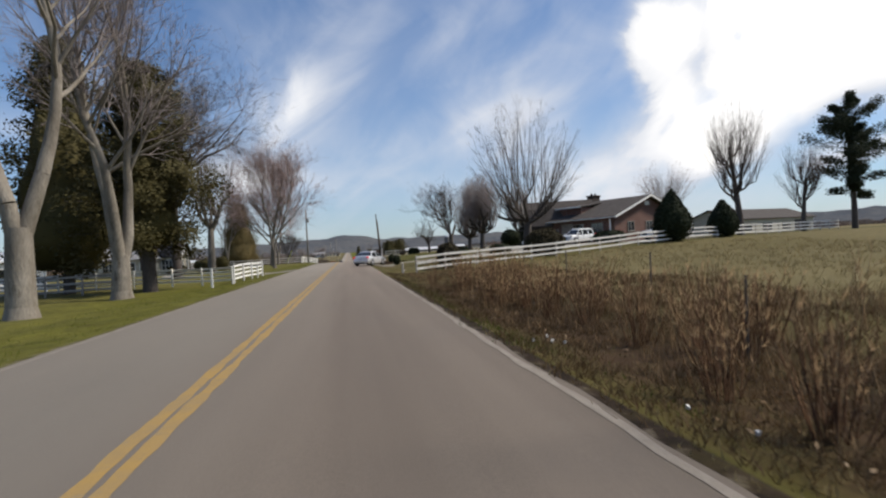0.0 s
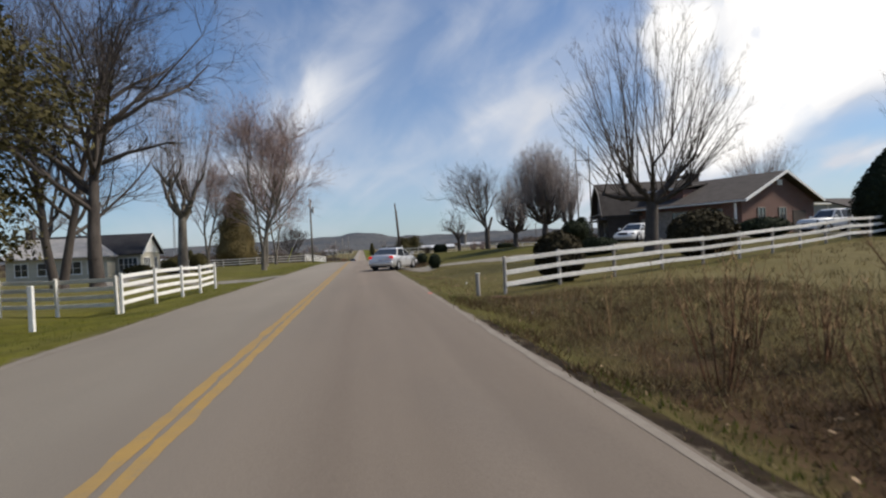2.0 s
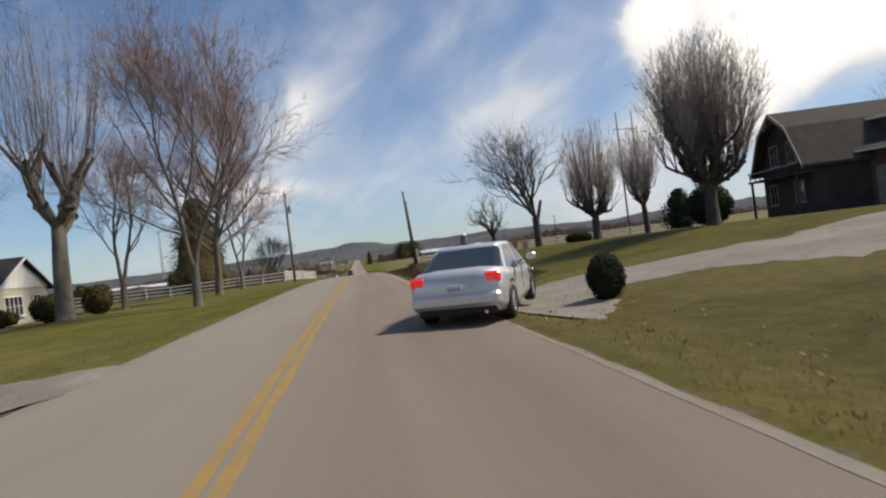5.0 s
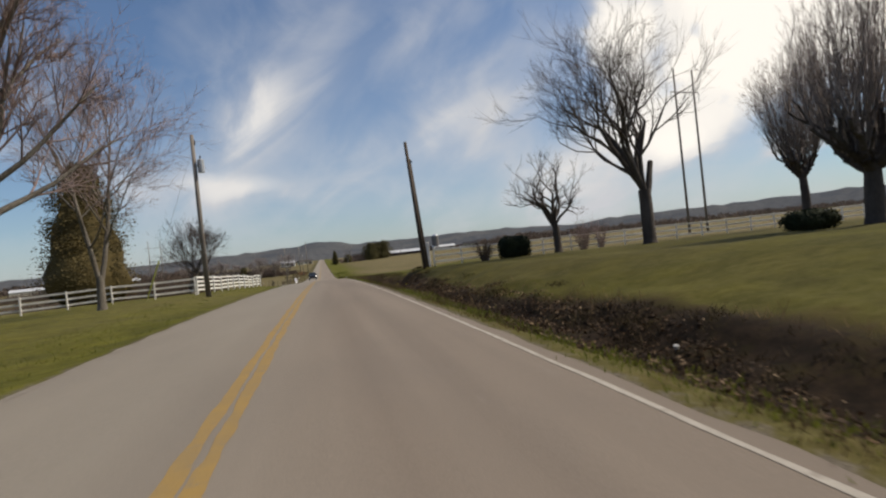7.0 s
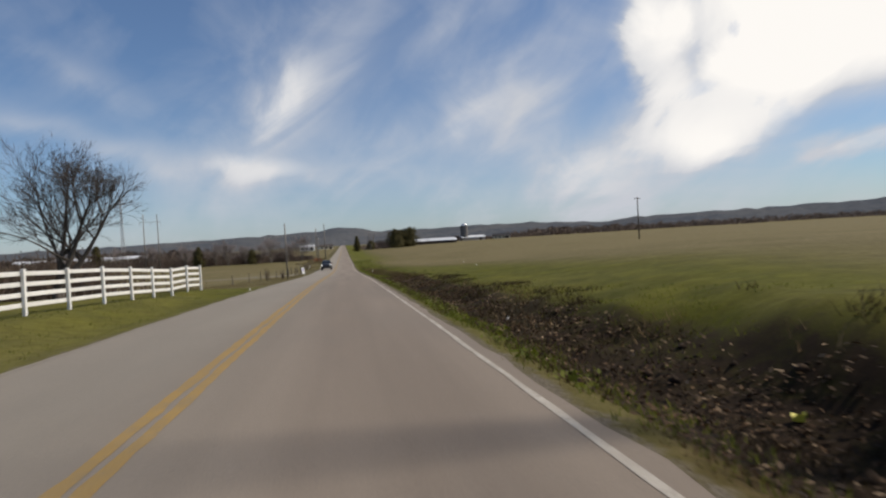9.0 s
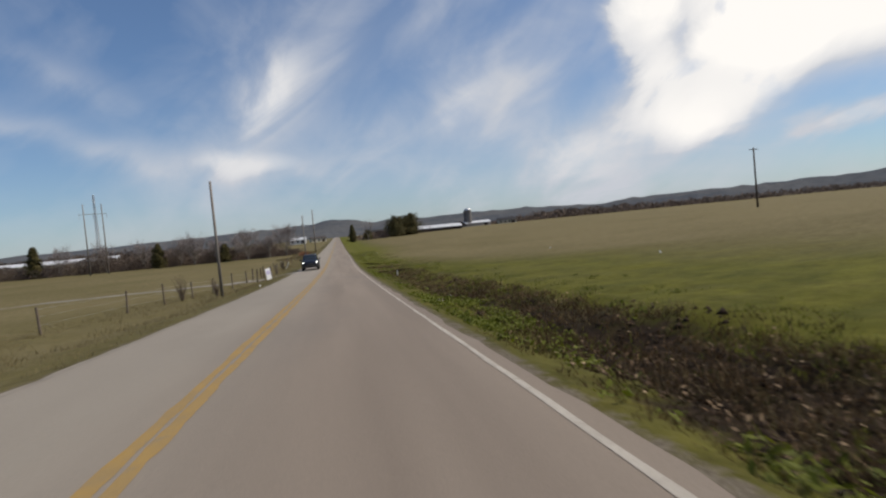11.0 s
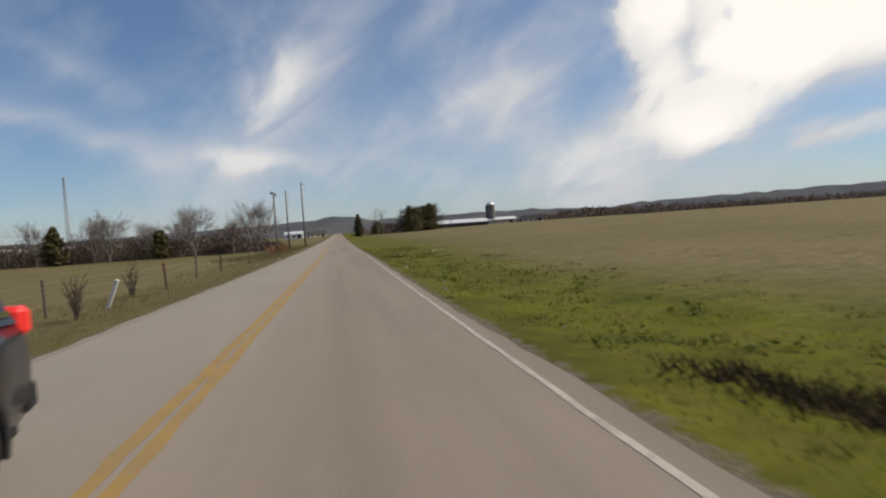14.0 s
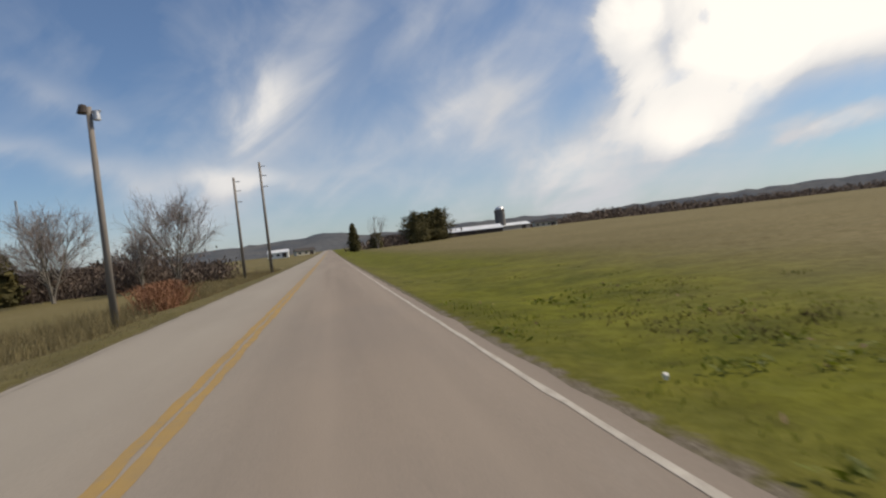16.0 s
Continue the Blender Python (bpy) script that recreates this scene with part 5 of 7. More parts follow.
board_fence([(-7.65, 144.3), (-8.3, 136.0), (-9.5, 120.3)], "bright white four-rail board fence by the road", "board fences", 4, 1.3, "white_board", 2.2)
board_fence([(-9.6, 120.1), (-20, 118.5), (-38, 116.5)], "weathered pale board fence behind the maples", "board fences", 3, 1.2, "old_board", 2.6)
board_fence([(7.6, 118.0), (14, 118.2), (26, 118.6), (48, 119)], "pale weathered board fence across the lawn", "board fences", 3, 1.25, "old_board", 2.5)


def stake(x, y, h, r, mat, label, name="fence_post", lean=(0, 0), square=False, cap=None, category="post", group=""):
    t = empty(name, at(x, y) @ pose(0, 0, 0, lean[0], lean[1], 0), label, category, group)
    if square:
        part("shaft", box_mesh("shaft", (0, 0, h / 2 - 0.1), (r * 2, r * 2, h + 0.2), mat, r * 0.2), t)
    else:
        bm = cyl(bmesh.new(), (0, 0, -0.2), (0, 0, h), r * 1.06, r, 10)
        part("shaft", bm_mesh("shaft", bm, mat, False), t)
    if cap:
        part("cap", bm_mesh("cap", cyl(bmesh.new(), (0, 0, h), (0, 0, h + 0.02), r * 1.1, r * 1.0, 10), cap), t)
    return t


stake(-22.3, 46.6, 7.0, 0.07, "metal", "slim grey yard pole behind the sycamores", "yard_pole", category="pole")
stake(-8.2, 36.3, 1.15, 0.06, "white_board", "lone white post on the verge", square=True)
stake(3.62, 38.3, 0.72, 0.068, "worn_post", "short weathered wooden post beside the fence corner", cap="old_board")
for i, (x, y, h) in enumerate(((5.55, 7.2, 1.2), (7.4, 13.0, 1.15), (8.0, 20, 1.1), (8.6, 27, 1.1))):
    stake(x, y, h, 0.022, "post", "thin weathered wire-fence post in dead weeds", lean=(i % 3 - 1, 2 - i % 4), group="pasture fence posts")
for i, (x, y) in enumerate(((-11.9, 176.0), (-11.6, 184.6), (-10.7, 188.2), (-10.2, 193.0), (-9.9, 198.0), (-9.4, 203.5), (-9.0, 233), (-7.9, 241.4), (-8.4, 249), (-8.4, 256.0), (-8.3, 268))):
    stake(x, y, 1.15 + 0.1 * (i % 3), 0.05, "rust_post" if i in (7, 9) else "post", "slim rusty fence post at the field edge" if i in (7, 9) else "weathered wire-fence post at the field edge", lean=(i % 3 - 1, (i * 5) % 7 - 3), group="field fence posts")
for i, (x, y, h, ln) in enumerate(((-9.3, 210.9, 1.25, 2), (-9.2, 214.3, 1.2, -2), (-8.1, 209.6, 1.3, -3), (-8.2, 215.6, 1.3, 1), (-8.7, 217.5, 1.15, 3), (-7.9, 219.4, 1.25, -1), (-7.5, 221.4, 1.2, 2), (-7.6, 223.6, 1.3, -2))):
    stake(x, y, h, 0.07, "post", "rough wooden gate post by the field track", lean=(ln, -ln), group="gate posts")
stake(-7.9, 220.4, 1.3, 0.05, "post", "fallen-over brace of the gate posts", "fence_brace", lean=(52, 0))
stake(-7.35, 233.2, 1.0, 0.05, "white_board", "leaning white marker post by the road", "marker_post", lean=(8, 24), square=True)
stake(3.75, 187.9, 0.36, 0.02, "white_board", "small white marker post in the grass", "marker_post", square=True)


def wires(name, pts, heights, label, r=0.0025):
    """Fence wires between posts."""
    t = empty(name, Matrix(), label, "wire fence")
    for h in heights:
        segs = []
        for (ax, ay), (bx, by) in zip(pts, pts[1:]):
            segs.append((ax, ay, gz(ax, ay) + h, bx, by, gz(bx, by) + h, r, r))
        part("wire", tubes("wire", segs, "metal", 4), t)


wires("wire_fence", [(-11.9, 176.0), (-11.6, 184.6), (-10.7, 188.2), (-10.2, 193.0), (-9.9, 198.0), (-9.4, 203.5), (-8.1, 209.6)], (0.4, 0.75, 1.05), "sagging strand wire along the field edge")
wires("wire_fence", [(-7.6, 223.6), (-9.0, 233), (-7.9, 241.4), (-8.4, 249), (-8.4, 256.0), (-8.3, 268)], (0.4, 0.75, 1.05), "sagging strand wire along the field edge")


# ================= poles =================
def utility_pole(x, y, h, r, label, mat="pole", lean=(0, 0), name="utility_pole", group="roadside poles"):
    t = empty(name, at(x, y) @ pose(0, 0, 0, lean[0], lean[1], 0), label, "utility pole", group)
    part("shaft", bm_mesh("shaft", cyl(bmesh.new(), (0, 0, -0.5), (0, 0, h), r, r * 0.68, 14), mat, True), t)
    return t


def transformer(t, h, side):
    bm = bmesh.new()
    cyl(bm, (side, 0, h - 0.45), (side, 0, h + 0.35), 0.21, 0.21, 16)
    cyl(bm, (side, 0, h + 0.35), (side, 0, h + 0.42), 0.21, 0.12, 16)
    can = part("transformer", bm_mesh("transformer", bm, "metal"), t, "pale grey transformer can")
    part("bushing", bm_mesh("bushing", cyl(bmesh.new(), (side, 0, h + 0.42), (side, 0, h + 0.62), 0.035, 0.05, 8), "dark_siding"), can)
    part("bracket", box_mesh("bracket", (side * 0.5, 0, h), (abs(side), 0.06, 0.12), "metal"), t)


P = utility_pole(-7.9, 115.5, 10.5, 0.17, "weathered utility pole with a grey transformer", "grey_pole")
transformer(P, 8.5, 0.38)
part("bracket", box_mesh("bracket", (0.10, 0, 10.0), (0.14, 0.1, 0.3), "black"), P)
P = utility_pole(6.35, 115.2, 8.8, 0.155, "dark leaning utility pole braced by a second shaft", "pole", (0, -3.2))
part("brace", bm_mesh("brace", cyl(bmesh.new(), (0.22, 0.12, -0.5), (0.12, 0.06, 7.6), 0.11, 0.09, 12), "pole", True), P)
part("bracket", box_mesh("bracket", (0.12, 0, 7.4), (0.3, 0.12, 0.1), "black"), P)
stake(6.72, 115.5, 1.7, 0.11, "old_board", "pale square fence end post beside the pole", square=True)
utility_pole(-7.3, 188.2, 7.25, 0.10, "plain weathered utility pole beside the field", "grey_pole")
P = utility_pole(-7.3, 283.2, 7.5, 0.13, "weathered pole with a yard lamp on top", "grey_pole")
part("lamp_arm", box_mesh("lamp_arm", (0.12, 0, 7.35), (0.5, 0.07, 0.07), "metal"), P)
part("lamp_head", bm_mesh("lamp_head", cyl(bmesh.new(), (-0.18, 0, 7.30), (-0.18, 0, 7.58), 0.20, 0.11, 14), "dark_siding"), P, "dark bowl-shaped lamp head")
part("lamp_head", bm_mesh("lamp_head", cyl(bmesh.new(), (0.22, 0, 7.05), (0.22, 0, 7.35), 0.13, 0.10, 12), "metal"), P)
for k in range(6):
    part("step_bolt", bm_mesh("step_bolt", cyl(bmesh.new(), (0, 0.1, 4.2 + k * 0.42), (0, 0.28, 4.2 + k * 0.42), 0.014, 0.014, 6), "metal"), P)
for x, y, h in ((-10.1, 333, 12.0), (-6.9, 332.2, 13.2)):
    P = utility_pole(x, y, h, 0.19, "tall grey power pole with short side brackets", "grey_pole")
    for z in (h - 0.5, h - 1.6, h - 2.9):
        part("insulator", box_mesh("insulator", (0.35, 0, z), (0.7, 0.08, 0.1), "metal"), P)
P = utility_pole(66.5, 231.0, 9.6, 0.16, "dark utility pole standing in the field", "pole")
part("crossarm", box_mesh("crossarm", (0, 0, 9.3), (1.6, 0.1, 0.12), "pole"), P)


def h_frame(x, y, h, w, label, rz=0.0):
    t = empty("power_line_frame", at(x, y, 0, rz), label, "power line frame", "high power line frames")
    for s in (-1, 1):
        part("pole", bm_mesh("pole", cyl(bmesh.new(), (s * w / 2, 0, -0.6), (s * w / 2, 0, h), 0.19, 0.12, 12), "grey_pole", True), t)
    part("crossarm", box_mesh("crossarm", (0, 0, h * 0.86), (w * 1.5, 0.10, 0.12), "grey_pole"), t)
    for s in (-0.75, 0, 0.75):
        part("insulator", bm_mesh("insulator", cyl(bmesh.new(), (s * w, 0, h * 0.86), (s * w, 0, h * 0.86 - 1.4), 0.05, 0.05, 8), "metal"), t)
    return t


h_frame(52.6, 148.5, 23.5, 3.6, "tall two-pole wooden power line frame beyond the fence", 12)
h_frame(-65.0, 321.6, 19.5, 4.4, "tall two-pole power line frame across the field", 28)



def lattice_mast(x, y, h, label):
    t = empty("lattice_mast", at(x, y), label, "mast")
    segs = []
    n = 24
    for i in range(n):
        z0, z1 = h * i / n, h * (i + 1) / n
        a, b = 0.9 * (1 - i / n) + 0.5, 0.9 * (1 - (i + 1) / n) + 0.5
        c0 = [(-a, -a), (a, -a), (a, a), (-a, a)]
        c1 = [(-b, -b), (b, -b), (b, b), (-b, b)]
        for k in range(4):
            segs.append((*c0[k], z0, *c1[k], z1, 0.13, 0.13))
            segs.append((*c0[k], z0, *c1[(k + 1) % 4], z1, 0.08, 0.08))
            segs.append((*c0[(k + 1) % 4], z0, *c1[k], z1, 0.08, 0.08))
    part("lattice", tubes("lattice", segs, "metal", 4), t)


lattice_mast(-215, 720, 62, "slim steel lattice mast far behind the hedgerow")


# ================= buildings =================
def window(bm_parent, c, w, h, m, panes=2, depth=0.06, trim="trim"):
    """A window on a wall that faces -y in the frame m: frame, sill, panes."""
    win = part("window", box_mesh("window", (0, 0, 0), (w, 0.03, h), "glass", 0.0), bm_parent, "", m @ Matrix.Translation(c))
    bm = bmesh.new()
    for s in (-1, 1):
        box(bm, (s * (w / 2 + 0.04), -depth / 2, 0), (0.09, depth, h + 0.16))
        box(bm, (0, -depth / 2, s * (h / 2 + 0.04)), (w, depth, 0.09))
    for k in range(1, panes):
        box(bm, (-w / 2 + w * k / panes, -depth / 2, 0), (0.05, depth, h))
    box(bm, (0, -depth / 2, 0), (w, depth * 0.8, 0.035))
    part("frame", bm_mesh("frame", bm, trim), win)
    part("sill", box_mesh("sill", (0, -0.07, -h / 2 - 0.10), (w + 0.25, 0.16, 0.05), trim), win)
    return win


def brick_house():
    t = empty("brick_house", pose(32.4, 65.2, 0.95, 0, 0, 26), "low brick ranch house with grey-brown shingle roof", "house")
    # own axes: x along the gable wall, y along the roof ridge
    W, L, E, R = 13.5, 11.6, 3.15, 5.6
    bm = bmesh.new()
    prism(bm, [(0, -0.6), (W, -0.6), (W, E), (W / 2, R - 0.15), (0, E)], 0, L, "y")
    part("wall", bm_mesh("wall", bm, "brick"), t, "weathered red brick wall")
    sl = (R - E) / (W / 2)
    for s in (0, 1):
        bm = bmesh.new()
        o, zo = 0.65, 0.65 * sl
        a = [(-o, E - zo), (W / 2, R), (W / 2, R + 0.16), (-o, E - zo + 0.16)]
        if s:
            a = [(W - u, z) for u, z in a][::-1]
        prism(bm, a, -0.7, L + 0.5, "y")
        part("roof", bm_mesh("roof", bm, "shingle"), t)
        bm = bmesh.new()
        f = [(-o, E - zo - 0.06), (W / 2, R - 0.06), (W / 2, R + 0.18), (-o, E - zo + 0.18)]
        if s:
            f = [(W - u, z) for u, z in f][::-1]
        prism(bm, f, -0.78, -0.702, "y")
        part("bargeboard", bm_mesh("bargeboard", bm, "trim"), t)
        part("gutter", box_mesh("gutter", (-o - 0.05 if s == 0 else W + o + 0.05, L / 2 - 0.1, E - zo + 0.05), (0.1, L + 1.2, 0.12), "trim"), t)
    bm = bmesh.new()
    box(bm, (8.0, 9.6, R + 0.0), (1.5, 1.1, 1.9))
    box(bm, (8.0, 9.6, R + 1.0), (1.75, 1.35, 0.14))
    ch = part("chimney", bm_mesh("chimney", bm, "dark_siding"), t, "dark capped chimney")
    for k in (-0.4, 0.4):
        part("chimney_pot", bm_mesh("chimney_pot", cyl(bmesh.new(), (8.0 + k, 9.6, R + 1.05), (8.0 + k, 9.6, R + 1.35), 0.16, 0.14, 10), "dark_siding"), ch)
    part("vent", box_mesh("vent", (W / 2, -0.04, R - 0.9), (0.9, 0.08, 0.5), "trim"), t)
    # side that faces the road
    side = pose(0, 0, 0, 0, 0, -90)
    for v in (2.6, 6.2):
        window(t, (-v, -0.02, 1.75), 1.7 if v != 6.2 else 2.6, 1.25, side, 2, 0.06, "grey_board")
    part("porch_post", box_mesh("porch_post", (-0.45, 0.3, 1.2), (0.16, 0.16, 3.2), "trim"), t)
    part("garage_door", box_mesh("garage_door", (W - 3.2, -0.03, 1.0), (2.6, 0.05, 2.2), "dark_siding"), t)
    for u in (3.2, 7.0):
        window(t, (u, -0.03, 1.8), 1.2, 1.1, Matrix(), 2, 0.06, "grey_board")
    # carport lean-to beyond the gable
    part("carport_roof", box_mesh("carport_roof", (W + 2.6, 3.0, 2.75), (4.0, 5.5, 0.16), "trim"), t)
    for u, v in ((W + 4.4, 0.5), (W + 4.4, 5.5)):
        part("carport_post", box_mesh("carport_post", (u, v, 1.1), (0.12, 0.12, 3.2), "trim"), t)
    # wing with a barn-shaped roof at the far end, set askew so that its long slope faces the road
    y0, y1, zt = L + 0.1, L + 5.3, 5.9
    skew = pose(-0.9, (y0 + y1) / 2, 0, 0, 0, -38) @ pose(0.9, -(y0 + y1) / 2, 0)
    bm = bmesh.new()
    mid = (y0 + y1) / 2
    prism(bm, [(y0, -0.8), (y1, -0.8), (y1, 2.6), (y1 - 1.1, 4.7), (mid, zt - 0.1), (y0 + 1.1, 4.7), (y0, 2.6)], -0.9, 8.2, "x")
    part("wall", bm_mesh("wall", bm, "dark_siding"), t, "dark brown timber gable", skew)
    for a, b in (((y0 - 0.3, 2.45), (y0 + 1.05, 4.8)), ((y0 + 1.05, 4.8), (mid, zt)), ((mid, zt), (y1 - 1.05, 4.8)), ((y1 - 1.05, 4.8), (y1 + 0.3, 2.45))):
        bm = bmesh.new()
        prism(bm, [a, b, (b[0], b[1] + 0.16), (a[0], a[1] + 0.16)], -1.5, 8.4, "x")
        part("roof", bm_mesh("roof", bm, "shingle"), t, "", skew)
        bm = bmesh.new()
        prism(bm, [(a[0], a[1] - 0.05), (b[0], b[1] - 0.05), (b[0], b[1] + 0.18), (a[0], a[1] + 0.18)], -1.57, -1.503, "x")
        part("bargeboard", bm_mesh("bargeboard", bm, "grey_board"), t, "", skew)
    wing = skew @ pose(-0.92, 0, 0, 0, 0, -90)
    for v, z in ((mid - 0.95, 3.55), (mid + 0.95, 3.55), (mid - 1.4, 1.2), (mid + 1.4, 1.2)):
        window(t, (-v, 0, z), 0.8, 1.15, wing, 2, 0.06, "grey_board")
    part("balcony_rail", box_mesh("balcony_rail", (-1.75, mid, 2.75), (0.06, 5.6, 0.09), "grey_board"), t, "grey balcony rail", skew)
    part("balcony_deck", box_mesh("balcony_deck", (-1.35, mid, 2.2), (0.9, 5.6, 0.12), "dark_siding"), t, "", skew)
    for k in range(9):
        part("baluster", box_mesh("baluster", (-1.75, mid - 2.6 + k * 0.65, 2.47), (0.04, 0.05, 0.5), "dark_siding", 0), t, "", skew)
    for v in (y0 + 0.1, y1 - 0.1):
        part("porch_post", box_mesh("porch_post", (-1.7, v, 0.7), (0.12, 0.12, 3.0), "dark_siding"), t, "", skew)
    # long dormer in the roof slope that faces the road
    bm = bmesh.new()
    prism(bm, [(L - 5.2, 3.6), (L - 0.2, 3.6), (L - 0.2, 4.75), (L - 5.2, 4.75)], 1.5, 4.2, "x")
    part("dormer", bm_mesh("dormer", bm, "brick"), t, "brick-red dormer wall")
    bm = bmesh.new()
    prism(bm, [(1.1, 4.72), (5.4, 5.25), (5.4, 5.38), (1.1, 4.85)], L - 5.5, L + 0.05, "y")
    dr = part("dormer_roof", bm_mesh("dormer_roof", bm, "shingle"), t)
    part("fascia", box_mesh("fascia", (1.07, L - 2.7, 4.78), (0.05, 5.6, 0.16), "trim"), dr, "white fascia board")
    part("front_door", box_mesh("front_door", (-0.03, L - 2.0, 1.0), (0.05, 1.0, 2.1), "stone"), t, "pale front door")
    part("stone_panel", box_mesh("stone_panel", (-0.04, L - 4.0, 1.3), (0.06, 2.0, 2.6), "stone", 0.004), t, "pale stone facing")
    return t


brick_house()


def pale_house():
    t = empty("pale_house", at(-25.2, 90.4, 0, 3), "low pale house with dark gable roof and white-framed windows", "house")
    E, R, D, L = 2.75, 4.9, 7.5, 13.0
    bm = bmesh.new()
    prism(bm, [(0, -0.6), (D, -0.6), (D, E), (D / 2, R - 0.12), (0, E)], -L, 0, "x")
    part("wall", bm_mesh("wall", bm, "siding"), t)
    sl = (R - E) / (D / 2)
    for s in (0, 1):
        a = [(-0.5, E - 0.5 * sl), (D / 2, R), (D / 2, R + 0.14), (-0.5, E - 0.5 * sl + 0.14)]
        if s:
            a = [(D - u, z) for u, z in a][::-1]
        bm = bmesh.new()
        prism(bm, a, -L - 0.4, 0.4, "x")
        part("roof", bm_mesh("roof", bm, "dark_shingle"), t)
        f = [(u, z + (0.02 if i > 1 else -0.08)) for i, (u, z) in enumerate(a)]
        bm = bmesh.new()
        prism(bm, f, 0.405, 0.46, "x")
        part("bargeboard", bm_mesh("bargeboard", bm, "trim"), t)
    front = Matrix()
    window(t, (-1.3, -0.02, 1.35), 1.9, 1.5, front, 4)
    gable = pose(0.02, 0, 0, 0, 0, 90)
    for v, w, k in ((2.2, 2.3, 4), (5.6, 1.0, 2)):
        window(t, (v, 0, 1.4), w, 1.35, gable, k)
    bm = bmesh.new()
    prism(bm, [(-0.1, E - 0.02), (D + 0.1, E - 0.02), (D / 2, R - 0.16)], 0.004, 0.05, "x")
    part("gable_panel", bm_mesh("gable_panel", bm, "trim"), t, "white boarded gable")
    # hipped wing towards the road with a paler roof
    x0, x1, f = -12.5, -2.6, -2.6
    part("wall", box_mesh("wall", ((x0 + x1) / 2, f / 2 + 0.6, 1.0), (x1 - x0, -f + 1.2, 3.2), "siding", 0), t)
    bm = bmesh.new()
    eave = [bm.verts.new(q) for q in ((x0 - 0.5, f - 0.5, 2.45), (x1 + 0.5, f - 0.5, 2.45), (x1 + 0.5, 3.4, 2.45), (x0 - 0.5, 3.4, 2.45))]
    low = [bm.verts.new((v.co.x, v.co.y, 2.33)) for v in eave]
    ridge_ = [bm.verts.new(q) for q in ((x0 - 0.5, 2.6, 4.72), (x1 - 3.4, 2.6, 4.72))]
    bm.faces.new((eave[0], eave[1], ridge_[1], ridge_[0]))
    bm.faces.new((eave[1], eave[2], ridge_[1]))
    bm.faces.new((eave[2], eave[3], ridge_[0], ridge_[1]))
    bm.faces.new((eave[3], eave[0], ridge_[0]))
    bm.faces.new(low[::-1])
    for k in range(4):
        bm.faces.new((low[k], low[(k + 1) % 4], eave[(k + 1) % 4], eave[k]))
    part("roof", bm_mesh("roof", bm, "grey_shingle"), t, "pale grey hipped roof")
    for u, w in ((-4.0, 1.0), (-6.0, 1.6), (-8.6, 1.6), (-11, 1.2)):
        window(t, (u, f - 0.02, 1.3), w, 1.3, front, 2, 0.06)
    bm = bmesh.new()
    box(bm, (-L + 0.5, 3.0, R + 0.2), (0.8, 0.8, 1.6))
    box(bm, (-L + 0.5, 3.0, R + 1.02), (0.95, 0.95, 0.1))
    part("chimney", bm_mesh("chimney", bm, "dark_siding"), t)


pale_house()


def shed(x, y, w, d, e, r, label, wall, roof, rz=0.0, name="barn", windows=0, dz=0.0):
    t = empty(name, at(x, y, dz, rz), label, "barn" if name == "barn" else "building", "far farm buildings")
    bm = bmesh.new()
    prism(bm, [(-d / 2, -1.0), (d / 2, -1.0), (d / 2, e), (0, r), (-d / 2, e)], -w / 2, w / 2, "x")
    part("wall", bm_mesh("wall", bm, wall), t)
    for s in (-1, 1):
        a = [(s * (d / 2 + 0.4), e - 0.1), (0, r + 0.02), (0, r + 0.2), (s * (d / 2 + 0.4), e + 0.08)]
        bm = bmesh.new()
        prism(bm, a if s < 0 else a[::-1], -w / 2 - 0.4, w / 2 + 0.4, "x")
        part("roof", bm_mesh("roof", bm, roof), t)
    for k in range(windows):
        part("window", box_mesh("window", (-w / 2 + w * (k + 0.5) / windows, -d / 2 - 0.03, e * 0.5), (w / windows * 0.45, 0.05, e * 0.45), "glass"), t)
    part("door", box_mesh("door", (w * 0.3, -d / 2 - 0.04, e * 0.42), (min(w * 0.2, 3.0), 0.07, e * 0.84), "dark_siding"), t)
    return t


shed(-33, 55, 12, 4.2, 2.5, 3.3, "low white trailer home behind the trees", "trim", "roof_metal", 65, "trailer_home", 4)
shed(66, 530, 34, 9, 2.2, 4.0, "long low barn with pale metal roof beside the silo", "dark_siding", "roof_metal", 4)
shed(112, 600, 22, 8, 2.6, 4.2, "weathered farm shed near the silo", "grey_board", "roof_metal", 10)
shed(150, 640, 16, 8, 2.6, 4.6, "small farmhouse behind the fields", "siding", "dark_shingle", -8, "farmhouse", 4)
shed(-33, 650, 13, 8, 3.2, 5.0, "white barn far along the road", "trim", "roof_metal", 0, "farmhouse", 3, dz=0.4)
shed(-18, 690, 14, 7, 3.0, 4.8, "grey house beyond the white one", "siding", "shingle", 20, "farmhouse", 3)
shed(-150, 520, 40, 12, 3.2, 5.0, "long white shed across the flat field", "siding", "roof_metal", 20, "barn")
shed(-205, 560, 46, 12, 3.4, 5.2, "long pale shed across the flat field", "siding", "roof_metal", 20, "barn")
shed(75, 96, 24, 10, 2.8, 4.6, "low grey neighbouring house beyond the fence", "siding", "shingle", 20, "farmhouse", 4)
shed(30, 540, 12, 7, 3.0, 5.0, "grey farmhouse under the trees", "siding", "dark_shingle", 0, "farmhouse", 3)


